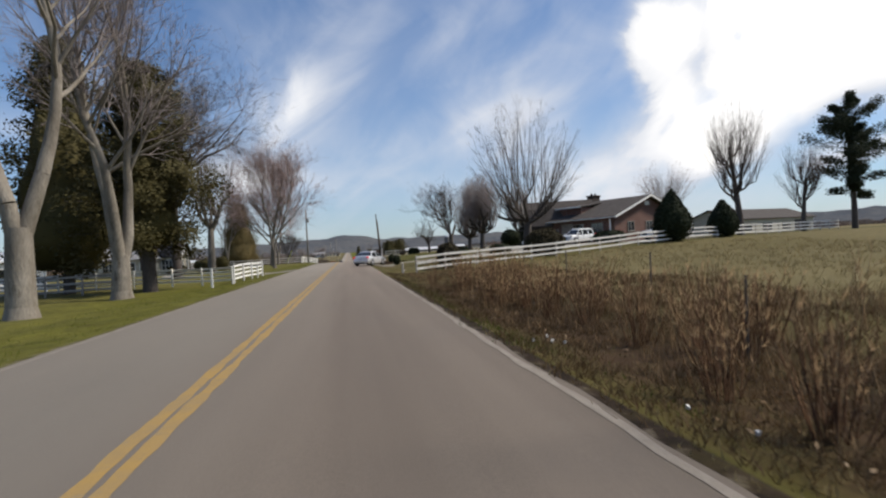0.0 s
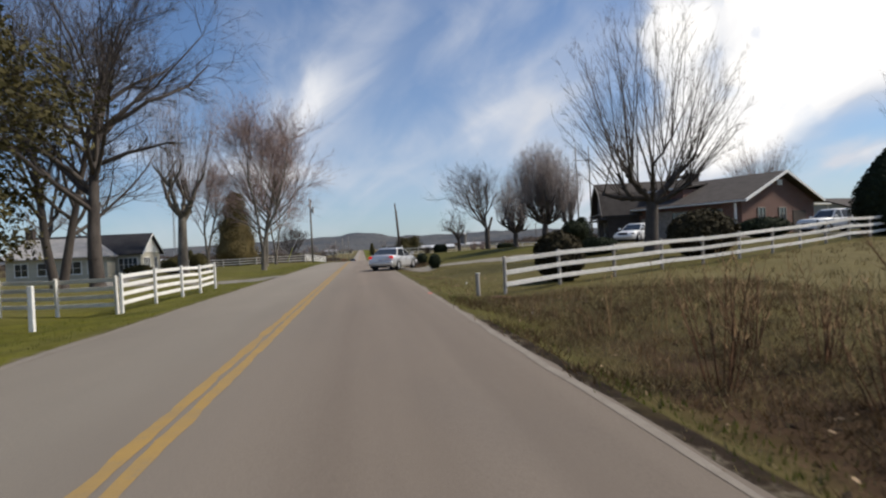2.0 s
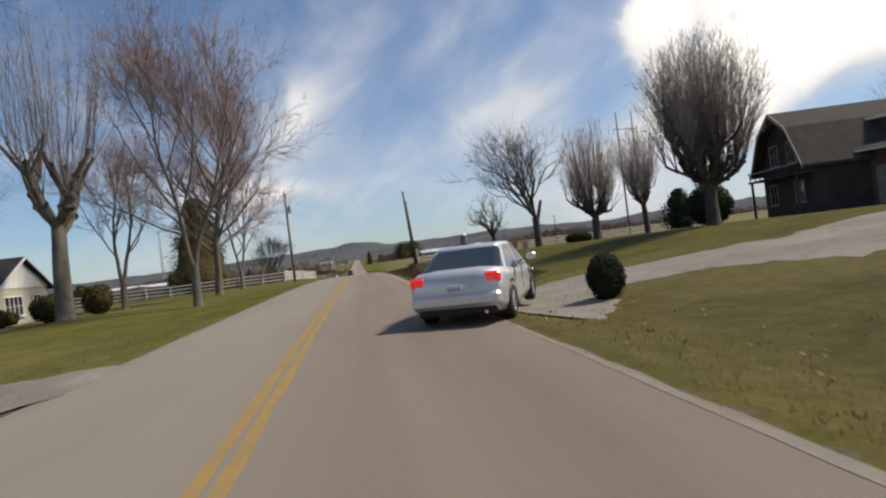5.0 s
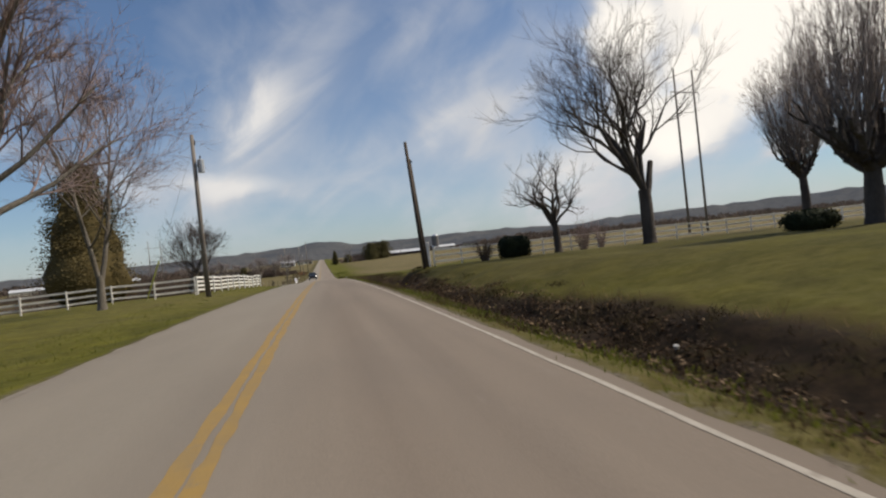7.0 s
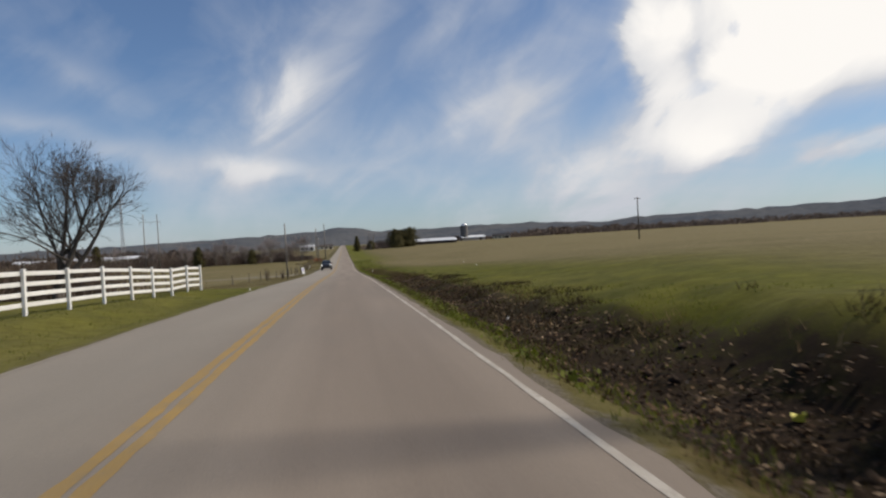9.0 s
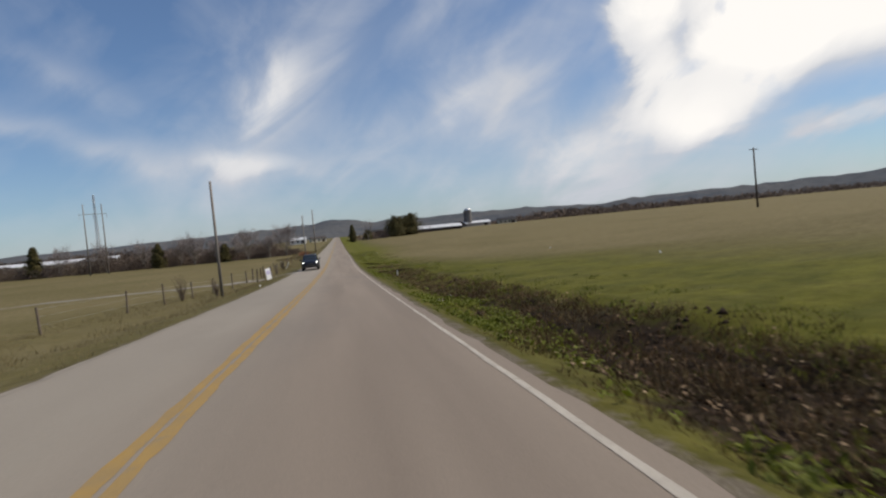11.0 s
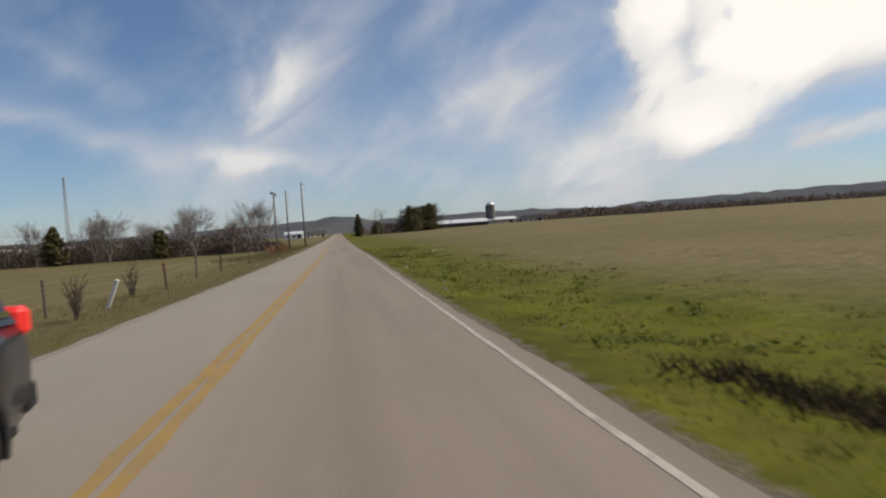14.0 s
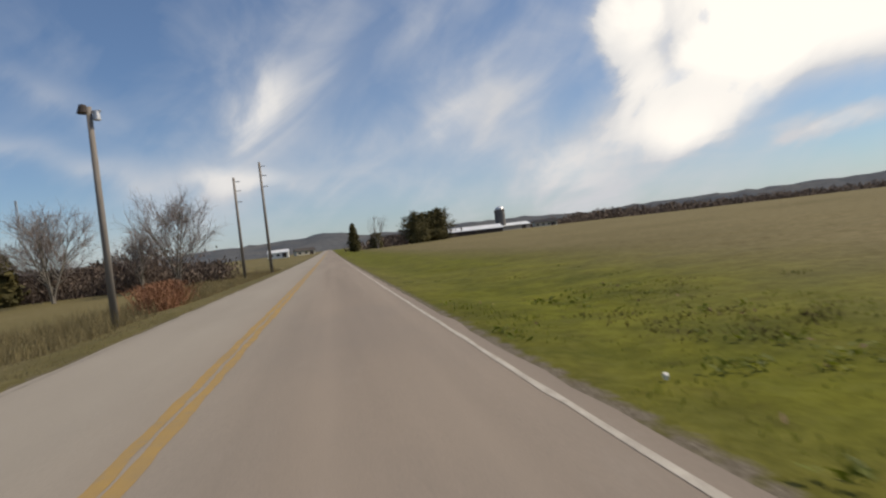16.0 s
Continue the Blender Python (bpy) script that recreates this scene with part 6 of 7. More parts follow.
def silo(x, y, h, r, label):
    t = empty("silo", at(x, y), label, "silo")
    bm = bmesh.new()
    cyl(bm, (0, 0, -1), (0, 0, h), r, r, 28)
    for k in range(9):
        cyl(bm, (0, 0, h * (k + 0.5) / 9 - 0.08), (0, 0, h * (k + 0.5) / 9 + 0.08), r + 0.06, r + 0.06, 28)
    part("tower", bm_mesh("tower", bm, "silo"), t)
    rings = [[(math.cos(a) * r * math.cos(e), math.sin(a) * r * math.cos(e), h + r * 0.75 * math.sin(e)) for a in np.linspace(0, 2 * math.pi, 28, endpoint=False)] for e in np.linspace(0, 1.5, 7)]
    part("dome", bm_mesh("dome", loft(bmesh.new(), rings), "silo_dome", True), t)
    part("chute", box_mesh("chute", (-r - 0.35, -0.3, h / 2), (0.8, 0.8, h), "silo"), t)


silo(105, 598, 13.0, 2.9, "dark stave silo with a pale domed cap")


# ================= vehicles =================
def wheel(parent, x, y, r, w, spokes=5):
    s = 1 if x > 0 else -1
    bm = bmesh.new()
    prof = [(r * 0.62, -w / 2), (r * 0.93, -w / 2), (r, -w * 0.34), (r, w * 0.34), (r * 0.93, w / 2), (r * 0.62, w / 2)]
    rings = [[(px, pr * math.cos(a), pr * math.sin(a)) for a in np.linspace(0, 2 * math.pi, 28, endpoint=False)] for pr, px in prof]
    ty = part("tyre", bm_mesh("tyre", loft(bm, rings, False), "tyre", True), part("wheel", box_mesh("wheel", (0, 0, 0), (w * 0.5, r * 0.3, r * 0.3), "rim"), parent, "", Matrix.Translation((x, y, r))))
    bm = bmesh.new()
    cyl(bm, (s * w * 0.05, 0, 0), (s * w * 0.12, 0, 0), r * 0.63, r * 0.63, 24)
    part("disc", bm_mesh("disc", bm, "black"), ty.parent)
    bm = bmesh.new()
    for k in range(spokes):
        a = 2 * math.pi * k / spokes
        box(bm, (s * w * 0.32, 0, r * 0.34), (w * 0.16, r * 0.17, r * 0.60), Matrix.Rotation(a, 4, "X"), 0.01)
    cyl(bm, (s * w * 0.2, 0, 0), (s * w * 0.44, 0, 0), r * 0.17, r * 0.13, 14)
    rings = [[(s * px, pr * math.cos(a), pr * math.sin(a)) for a in np.linspace(0, 2 * math.pi, 28, endpoint=False)] for pr, px in ((r * 0.58, w * 0.2), (r * 0.60, w * 0.47), (r * 0.66, w * 0.47), (r * 0.66, w * 0.2))]
    loft(bm, rings, False)
    part("rim", bm_mesh("rim", bm, "rim"), ty.parent)


def car(m, spec, label, category, paint):
    """A vehicle whose front points along +y; the body is lofted from cross sections."""
    W, head_lit = spec["W"], spec.get("head", 0)
    t = empty(spec["name"], m, label, category)
    rings = []
    for y, zl, zt, w in spec["body"]:
        h = W / 2 * w
        rings.append([(-h * 0.90, y, zl), (h * 0.90, y, zl), (h * 0.98, y, zl + 0.14), (h, y, zl + (zt - zl) * 0.55), (h * 0.97, y, zl + (zt - zl) * 0.80), (h * 0.90, y, zt - 0.02),
                      (h * 0.5, y, zt + 0.025), (-h * 0.5, y, zt + 0.025), (-h * 0.90, y, zt - 0.02), (-h * 0.97, y, zl + (zt - zl) * 0.80), (-h, y, zl + (zt - zl) * 0.55), (-h * 0.98, y, zl + 0.14)])
    part("body", bm_mesh("body", loft(bmesh.new(), rings), paint, True), t)
    # cabin: base and top outline, tapered inwards
    (yb0, yt0), (yt1, yb1) = spec["cabin_rear"], spec["cabin_front"]
    zb, zr = spec["belt"], spec["roof"]
    hb, ht = W / 2 * 0.90, W / 2 * 0.70

    def section(f):  # 0 belt, 1 roof
        h = hb + (ht - hb) * f
        a, b = yb0 + (yt0 - yb0) * f, yb1 + (yt1 - yb1) * f
        z = zb + (zr - zb) * f
        c = 0.10
        return [(-h, a + c, z), (-h + c, a, z), (h - c, a, z), (h, a + c, z), (h, b - c * 2, z), (h - c * 2, b, z), (-h + c * 2, b, z), (-h, b - c * 2, z)]
    rings = [section(f) for f in (-0.12, 0.0, 0.5, 0.86)]
    part("window", bm_mesh("window", loft(bmesh.new(), rings), "glass"), t, "dark glass all round")
    top = [section(0.84), section(0.93)]
    for k in (0.99, 1.03):
        s = section(1.0)
        cy = sum(p[1] for p in s) / 8
        q = 0.985 if k < 1 else 0.86
        top.append([(x * q, cy + (y - cy) * q, zb + (zr - zb) * k) for x, y, z in s])
    part("roof", bm_mesh("roof", loft(bmesh.new(), top), paint, True), t)
    # pillars
    for s in (-1, 1):
        for (ya, yb, wd) in spec["pillars"]:
            bm = bmesh.new()
            p0, p1 = (s * (hb + 0.004), ya, zb - 0.03), (s * (ht + 0.012), yb, zr - 0.06)
            n = [bm.verts.new((x + s * 0.012, y + k, z)) for (x, y, z) in (p0, p1) for k in (-wd / 2, wd / 2)]
            o = [bm.verts.new((v.co.x - s * 0.05, v.co.y, v.co.z)) for v in n]
            bm.faces.new((n[0], n[1], n[3], n[2]))
            bm.faces.new((n[0], n[2], o[2], o[0]))
            bm.faces.new((n[1], n[3], o[3], o[1]))
            part("pillar", bm_mesh("pillar", bm, paint), t)
    r, ww = spec["wheel"]
    for s in (-1, 1):
        for y in spec["axles"]:
            wheel(t, s * (W / 2 - ww * 0.50), y, r, ww, spec.get("spokes", 5))
            bm = bmesh.new()
            a = np.linspace(-0.35, math.pi + 0.35, 18)
            rings = [[(s * (W / 2 * 0.985 + dx), y + math.cos(q) * rr, r + math.sin(q) * rr) for dx, rr in ((-0.25, r + 0.05), (0.012, r + 0.05), (0.012, r + 0.10), (-0.25, r + 0.10))] for q in a]
            part("wheel_arch", bm_mesh("wheel_arch", loft(bm, rings), "black"), t)
        # door seams, handles, mirrors
        for y in spec["seams"]:
            part("door_seam", box_mesh("door_seam", (s * (W / 2 * 0.992), y, (zb + 0.35) / 2 + 0.05), (0.014, 0.012, zb - 0.45), "black", 0), t)
        for y in spec["handles"]:
            part("door_handle", box_mesh("door_handle", (s * (W / 2 * 0.99), y, zb - 0.12), (0.05, 0.18, 0.03), spec.get("handle_mat", paint)), t)
        mir = part("mirror", box_mesh("mirror", (s * (W / 2 + 0.10), spec["mirror"], zb + 0.10), (0.20, 0.12, 0.15), paint, 0.03), t)
        part("mirror_stalk", box_mesh("mirror_stalk", (s * (W / 2 - 0.02), spec["mirror"], zb + 0.05), (0.12, 0.05, 0.04), "black"), mir)
        y0, z0 = spec["tail_lamp"]
        part("tail_lamp", box_mesh("tail_lamp", (s * (W / 2 - 0.20), y0 - 0.005, z0), (0.30, 0.13, 0.21), "tail", 0.04), t, "red tail lamp")
        y1, z1 = spec["head_lamp"]
        hl = part("head_lamp", box_mesh("head_lamp", (s * (W / 2 - 0.24), y1 - 0.05, z1), (0.36, 0.16, 0.17), "glass", 0.03), t)
        part("bulb", bm_mesh("bulb", cyl(bmesh.new(), (s * (W / 2 - 0.22), y1 + 0.02, z1), (s * (W / 2 - 0.22), y1 + 0.045, z1), 0.075, 0.065, 14), "lamp_on" if head_lit else "chrome"), hl)
    y0, y1 = spec["body"][0][0], spec["body"][-1][0]
    part("bumper", box_mesh("bumper", (0, y0 + 0.03, 0.50), (W * 0.93, 0.22, 0.26), spec.get("bumper", paint), 0.06), t)
    part("bumper", box_mesh("bumper", (0, y1 - 0.03, 0.46), (W * 0.91, 0.22, 0.26), spec.get("bumper", paint), 0.06), t)
    part("valance", box_mesh("valance", (0, y0 + 0.12, 0.30), (W * 0.82, 0.2, 0.16), "black", 0.03), t)
    pl = part("number_plate", box_mesh("number_plate", (0, y0 - 0.07, spec.get("plate_z", 0.72)), (0.31, 0.02, 0.16), "plate", 0.005), t)
    part("plate_bar", box_mesh("plate_bar", (0, y0 - 0.083, spec.get("plate_z", 0.72)), (0.22, 0.006, 0.05), "purple", 0), pl)
    part("grille", box_mesh("grille", (0, y1 + 0.015, 0.66), (W * 0.42, 0.05, 0.20), "black", 0.02), t)
    if spec.get("rails"):
        for s in (-1, 1):
            part("roof_rail", box_mesh("roof_rail", (s * (ht - 0.06), (yt0 + yt1) / 2, zr + 0.07), (0.04, (yt1 - yt0) * 0.8, 0.035), "chrome", 0.01), t)
        for s in (-1, 1):
            part("window_trim", box_mesh("window_trim", (s * (hb + 0.012), (yb0 + yb1) / 2 - 0.1, zb + 0.0), (0.02, (yb1 - yb0) * 0.86, 0.035), "chrome", 0), t)
    if spec.get("exhaust"):
        part("exhaust", bm_mesh("exhaust", cyl(bmesh.new(), (W * 0.3, y0 - 0.02, 0.26), (W * 0.3, y0 + 0.3, 0.26), 0.035, 0.035, 10), "chrome"), t)
    return t


SEDAN = dict(name="sedan", W=1.80, L=4.7, body=[(-2.32, 0.42, 0.88, 0.86), (-2.26, 0.27, 0.99, 0.94), (-1.9, 0.22, 1.03, 0.99), (-1.2, 0.19, 0.98, 1.0), (0.0, 0.19, 0.95, 1.0), (0.9, 0.19, 0.94, 1.0), (1.6, 0.20, 0.86, 0.98), (2.15, 0.24, 0.75, 0.90), (2.34, 0.38, 0.64, 0.76)],
             cabin_rear=(-1.98, -0.98), cabin_front=(0.30, 1.12), belt=0.96, roof=1.46, pillars=((-1.55, -0.95, 0.22), (-0.12, -0.12, 0.10), (0.98, 0.22, 0.09)), wheel=(0.325, 0.215), axles=(-1.42, 1.36), seams=(-0.10, 0.92, -1.02), handles=(-0.75, 0.25), mirror=0.85, tail_lamp=(-2.25, 0.86), head_lamp=(2.22, 0.64), exhaust=1, plate_z=0.70)
SUV = dict(name="suv", W=1.86, L=4.6, body=[(-2.28, 0.48, 1.02, 0.88), (-2.22, 0.34, 1.10, 0.95), (-1.7, 0.28, 1.10, 1.0), (-0.5, 0.27, 1.08, 1.0), (0.7, 0.27, 1.07, 1.0), (1.45, 0.28, 1.05, 0.99), (2.0, 0.32, 0.99, 0.93), (2.24, 0.42, 0.86, 0.80)],
           cabin_rear=(-2.20, -1.85), cabin_front=(0.45, 1.15), belt=1.09, roof=1.70, pillars=((-2.02, -1.82, 0.14), (-1.05, -1.0, 0.10), (0.0, 0.0, 0.10), (1.02, 0.38, 0.10)), wheel=(0.355, 0.24), axles=(-1.38, 1.30), seams=(0.0, 0.95, -0.98), handles=(-0.70, 0.25), mirror=0.9, tail_lamp=(-2.24, 1.02), head_lamp=(2.12, 0.86), head=1, rails=1, bumper="black", plate_z=0.9)
PICKUP = dict(name="pickup_truck", W=1.95, L=5.4, body=[(-2.70, 0.52, 1.05, 0.94), (-2.64, 0.42, 1.10, 0.98), (-1.0, 0.38, 1.10, 1.0), (0.4, 0.36, 1.10, 1.0), (1.5, 0.36, 1.10, 1.0), (2.4, 0.40, 1.05, 0.96), (2.68, 0.50, 0.95, 0.86)],
              cabin_rear=(-0.75, -0.60), cabin_front=(0.75, 1.35), belt=1.09, roof=1.72, pillars=((-0.62, -0.56, 0.16), (0.3, 0.3, 0.08), (1.22, 0.70, 0.09)), wheel=(0.38, 0.25), axles=(-1.65, 1.75), seams=(0.15, 1.2, -0.72), handles=(-0.4, 0.45), mirror=1.1, tail_lamp=(-2.66, 0.92), head_lamp=(2.58, 0.86))


def on_road(x, y, rz):
    sl = math.degrees(math.atan((road_z(y + 2) - road_z(y - 2)) / 4))
    return pose(x, y, float(road_z(y)) - 0.003 * (x + 1.75) ** 2, sl if abs(rz) < 90 else -sl, 0, rz)


car(on_road(2.2, 59.4, -25), SEDAN, "silver sedan with lit red tail lamps turning into the driveway", "car", "silver")
car(on_road(-3.1, 216.0, 180), SUV, "dark blue family SUV with headlamps lit in the oncoming lane", "car", "navy")
car(at(22.4, 64.6, 0.03, 128), dict(SEDAN, name="parked_sedan"), "white sedan parked before the brick house", "car", "white_car")
car(at(26.4, 62.6, 0.03, 118), dict(SUV, name="parked_suv", head=0, bumper="white_car"), "white SUV parked before the brick house", "car", "white_car")
car(at(35.2, 58.6, 0.02, 95), PICKUP, "white pickup truck parked beside the brick gable", "pickup truck", "white_car")


# ================= roadside things =================
def mailbox(x, y, rz, label):
    t = empty("mailbox", at(x, y, 0, rz), label, "mailbox")
    part("post", box_mesh("post", (0, 0, 0.45), (0.10, 0.10, 1.3), "post", 0.01), t)
    rings = []
    for yy in (-0.26, 0.26):
        rings.append([(-0.10, yy, 1.08), (0.10, yy, 1.08)] + [(0.10 * math.cos(a), yy, 1.24 + 0.10 * math.sin(a)) for a in np.linspace(0, math.pi, 9)])
    part("box", bm_mesh("box", loft(bmesh.new(), rings), "mailbox"), t, "black rounded metal letter box")
    part("flag", box_mesh("flag", (0.115, 0.05, 1.30), (0.012, 0.05, 0.18), "red_flag", 0), t, "red signal flag")
    part("door", box_mesh("door", (0, -0.268, 1.18), (0.19, 0.014, 0.2), "mailbox"), t)


mailbox(3.55, 70.3, 90, "black mailbox with a red flag on a wooden post")


def yard_sign(x, y, rz, label):
    t = empty("yard_sign", at(x, y) @ pose(0, 0, 0, 0, -9, rz), label, "sign")
    part("board", box_mesh("board", (0, 0, 0.56), (0.56, 0.03, 1.06), "sign", 0.004), t)
    part("print_bar", box_mesh("print_bar", (0, -0.018, 0.70), (0.44, 0.006, 0.40), "lilac", 0), t, "pale lilac printed panel")
    for k, (w, h) in enumerate(((0.34, 0.035), (0.38, 0.06), (0.36, 0.06), (0.30, 0.035))):
        part("print_bar", box_mesh("print_bar", (0, -0.023, 0.85 - k * 0.095), (w, 0.006, h), "purple", 0), t)
    for s in (-1, 1):
        part("leg", box_mesh("leg", (s * 0.2, 0.03, 0.25), (0.025, 0.025, 0.9), "metal", 0.004), t)


yard_sign(-6.5, 206.1, 44, "white yard sign with purple print beside the field track")


def guy_guard(x0, y0, x1, y1, z1):
    t = empty("guy_wire", at(x0, y0), "steel guy wire with a bright yellow guard", "guy wire")
    d = Vector((x1 - x0, y1 - y0, z1))
    part("wire", tubes("wire", [(0, 0, -0.1, *d, 0.01, 0.01)], "metal", 5), t)
    part("guard", tubes("guard", [(*(d * 0.02), *(d * 0.27), 0.045, 0.045)], "guard", 8), t, "bright yellow plastic guard")


guy_guard(-12.4, 118.5, -7.9, 115.5, 9.6)

LITTER = ((4.58, 257.6), (3.9, 255.9), (4.27, 255.5), (7.18, 258.3), (-5.36, 265.7), (3.67, 10.2), (3.2, 9.65), (3.68, 9.35), (3.4, 5.3), (3.55, 4.5), (3.5, 9.5), (3.85, 33.4), (4.25, 43.7), (2.9, 100.7), (3.9, 112.7), (3.05, 231.2), (2.65, 228.9), (2.98, 267.0), (-5.15, 262.7), (-5.35, 190.9), (4.14, 186.3), (3.92, 170.8), (3.03, 167.9), (15.2, 175.6), (18.6, 198.8), (4.33, 189.2), (4.2, 125.5), (3.2, 119.5), (2.9, 240.0), (-6.2, 258), (3.3, 135), (4.4, 84), (3.1, 92.5), (5.2, 207), (6.0, 216), (3.4, 245), (-5.2, 145), (3.0, 150.5), (4.8, 78.5), (4.44, 116.3), (4.62, 113.1))


def litter():
    rng = random.Random(5)
    for i, (x, y) in enumerate(LITTER):
        bm = bmesh.new()
        n = 7
        a, b = 0.03 + 0.03 * rng.random(), 0.02 + 0.02 * rng.random()
        top = [bm.verts.new((math.cos(k * 2 * math.pi / n) * a * rng.uniform(0.6, 1.2), math.sin(k * 2 * math.pi / n) * b * rng.uniform(0.6, 1.2), 0.015 + rng.uniform(0, 0.05))) for k in range(n)]
        low = [bm.verts.new((v.co.x * 0.8, v.co.y * 0.8, -0.01)) for v in top]
        bm.faces.new(top)
        bm.faces.new(low[::-1])
        for k in range(n):
            bm.faces.new((top[k], top[(k + 1) % n], low[(k + 1) % n], low[k]))
        for v in bm.verts:
            v.co *= 1.6 if i < 5 or i >= len(LITTER) - 2 or abs(y - 180) < 20 else 0.8 if i < 11 else 1.0
            v.co.x *= 1.7 if i < 5 else 1.0
        gold = i >= len(LITTER) - 2
        for v in bm.verts:
            v.co.z *= 0.9 if gold else 0.45 if i < 5 else 1.0
        ob = new("litter", bm_mesh("litter", bm, "yellow_bag" if gold else "litter"))
        ob.matrix_basis = at(x, y, 0.02, rng.uniform(0, 180))
        tagged(ob, "crumpled yellow scrap of plastic in the ditch" if gold else "crumpled white scrap of litter on the verge", "litter", "scraps of litter")


litter()


def soil_mound(x, y, sx, sy, h, seed):
    n = 13
    u = np.linspace(-1, 1, n)
    X, Y = np.meshgrid(u, u)
    r = np.hypot(X, Y)
    px_, py_ = x + X * sx, y + Y * sy
    Z = land(px_, py_) + h * np.clip(1 - r, -0.3, 1) * (1 + 0.6 * value_noise(X * 3, Y * 3, seed)) - 0.01
    i = np.arange((n - 1) * n).reshape(n - 1, n)[:, :-1].ravel()
    me = mesh_np("soil_mound", np.stack([px_, py_, Z], -1).reshape(-1, 3), np.stack([i, i + 1, i + 1 + n, i + n], 1), "soil")
    tagged(new("soil_mound", smooth(me)), "low mound of bare reddish soil beside the post", "soil", kind="stuff")


soil_mound(4.2, 37.9, 0.5, 0.35, 0.05, 3)


# ================= hedgerow, thickets and hills =================
def thicket(name, pts, width, h, n, seed, label, mat="brush", stems=900, size=0.35):
    """A belt of bare scrub along a line."""
    rng = np.random.default_rng(seed)
    P = np.array(pts, float)
    seg = rng.integers(0, len(P) - 1, n + stems)
    t = rng.random(n + stems)
    xy = P[seg] * (1 - t[:, None]) + P[seg + 1] * t[:, None] + rng.normal(0, width / 2, (n + stems, 2))
    hh = h * (0.66 + 0.5 * value_noise(xy[:, 0] * 0.12, xy[:, 1] * 0.12, seed) + 0.12 * value_noise(xy[:, 0] * 0.5, xy[:, 1] * 0.5, seed + 1))
    z = land(xy[:, 0], xy[:, 1])
    o = Vector((P[0][0], P[0][1], gz(*P[0])))
    th = tagged(new(name), label, "thicket", kind="stuff")
    th.matrix_basis = Matrix.Translation(o)
    k = rng.random(n) ** 0.8
    c = np.column_stack([xy[:n], z[:n] + k * hh[:n] * 0.95]) - np.array(o)
    part("scrub", cards("scrub", c, np.repeat([[0, -1, 0.2]], n, 0), size, mat, rng, 1.5, (1, 0, 0)), th)
    s = xy[n:]
    base = np.column_stack([s, z[n:]]) - np.array(o)
    tip = base + np.column_stack([rng.normal(0, 0.5, stems), rng.normal(0, 0.5, stems), hh[n:] * rng.uniform(0.6, 1.0, stems)])
    part("stems", tubes("stems", np.column_stack([base, tip, np.full(stems, min(0.05, h * 0.012)), np.full(stems, min(0.015, h * 0.006))]), mat, 3), th)
    return th


thicket("hedgerow", [(-22, 337), (-42, 338), (-75, 345), (-120, 352), (-190, 370)], 6, 5.6, 38000, 81, "dense bare winter hedgerow across the flat field", "brush", 4200, 0.19)
thicket("hedgerow", [(-14, 335), (-18, 334), (-27, 333)], 3, 2.4, 8000, 80, "low brown scrub where the hedgerow meets the road", "brush", 700, 0.16)
thicket("broomsedge", [(-7.7, 289.5), (-8.2, 292), (-8.6, 295)], 0.9, 1.2, 2600, 83, "rust-red broomsedge clump by the pole", "redbrush", 600, 0.06)
thicket("hedgerow", [(-16, 152), (-30, 158), (-60, 170), (-110, 190)], 4, 3.3, 27000, 84, "bare hedgerow beyond the white fence", "brush", 4500, 0.06)
thicket("field_thicket", [(-34, 424), (-55, 430), (-90, 440)], 9, 4.5, 6000, 85, "bare thicket beside the far road", "brush", 600, 0.5)
thicket("wood_edge", [(20, 480), (60, 560), (120, 640), (200, 690)], 12, 4.0, 9000, 86, "scrubby wood edge behind the farm", "brush", 900, 0.6)
thicket("wood_edge", [(180, 700), (330, 760), (520, 780), (760, 760), (1000, 700)], 22, 9.0, 16000, 87, "dark belt of trees beyond the brown field", "brush", 900, 1.1)
thicket("wood_edge", [(-120, 640), (-250, 680), (-420, 700), (-640, 690)], 22, 8.0, 12000, 88, "dark belt of trees beyond the flat field", "brush", 700, 1.1)
thicket("field_edge_scrub", [(-10.5, 150), (-11.5, 162), (-12, 178), (-11, 192), (-9.8, 206)], 1.4, 0.35, 600, 89, "tawny weeds along the wire fence", "straw", 1200, 0.03)
thicket("field_edge_scrub", [(-7.5, 226), (-8.2, 240), (-8.0, 262), (-8.2, 282)], 1.3, 0.28, 600, 90, "tawny weeds along the wire fence", "straw", 1200, 0.03)
evergreen(-52, 330, 7.0, 2.3, 91, "dark cedar in the hedgerow", "cedar", 0.3, 2500, 0.4, 0.7, 0.2)
evergreen(-33, 328, 5.2, 1.9, 92, "dark cedar in the hedgerow", "cedar", 0.3, 2000, 0.4, 0.6, 0.2)
evergreen(-92, 345, 9.5, 3.0, 93, "tall dark cedar in the hedgerow", "cedar", 0.3, 2500, 0.45, 0.7, 0.2)
evergreen(-80, 225, 7.0, 3.2, 94, "round dark cedar at the field corner", "cedar", 0.3, 2500, 0.4, 0.5, 0.2)
evergreen(7.6, 438, 8.6, 2.4, 95, "dark conifer beside the far road", "cedar", 0.3, 2500, 0.4, 0.7, 0.2, "conifer")
evergreen(34, 478, 9.5, 7.6, 96, "broad dark evergreen in the far field", "cedar", 0.2, 9000, 0.4, 0.4, 0.3, lobes=0.5)
evergreen(42.5, 484, 10.5, 7.8, 97, "broad dark evergreen in the far field", "cedar", 0.2, 9000, 0.4, 0.4, 0.3, lobes=0.5)
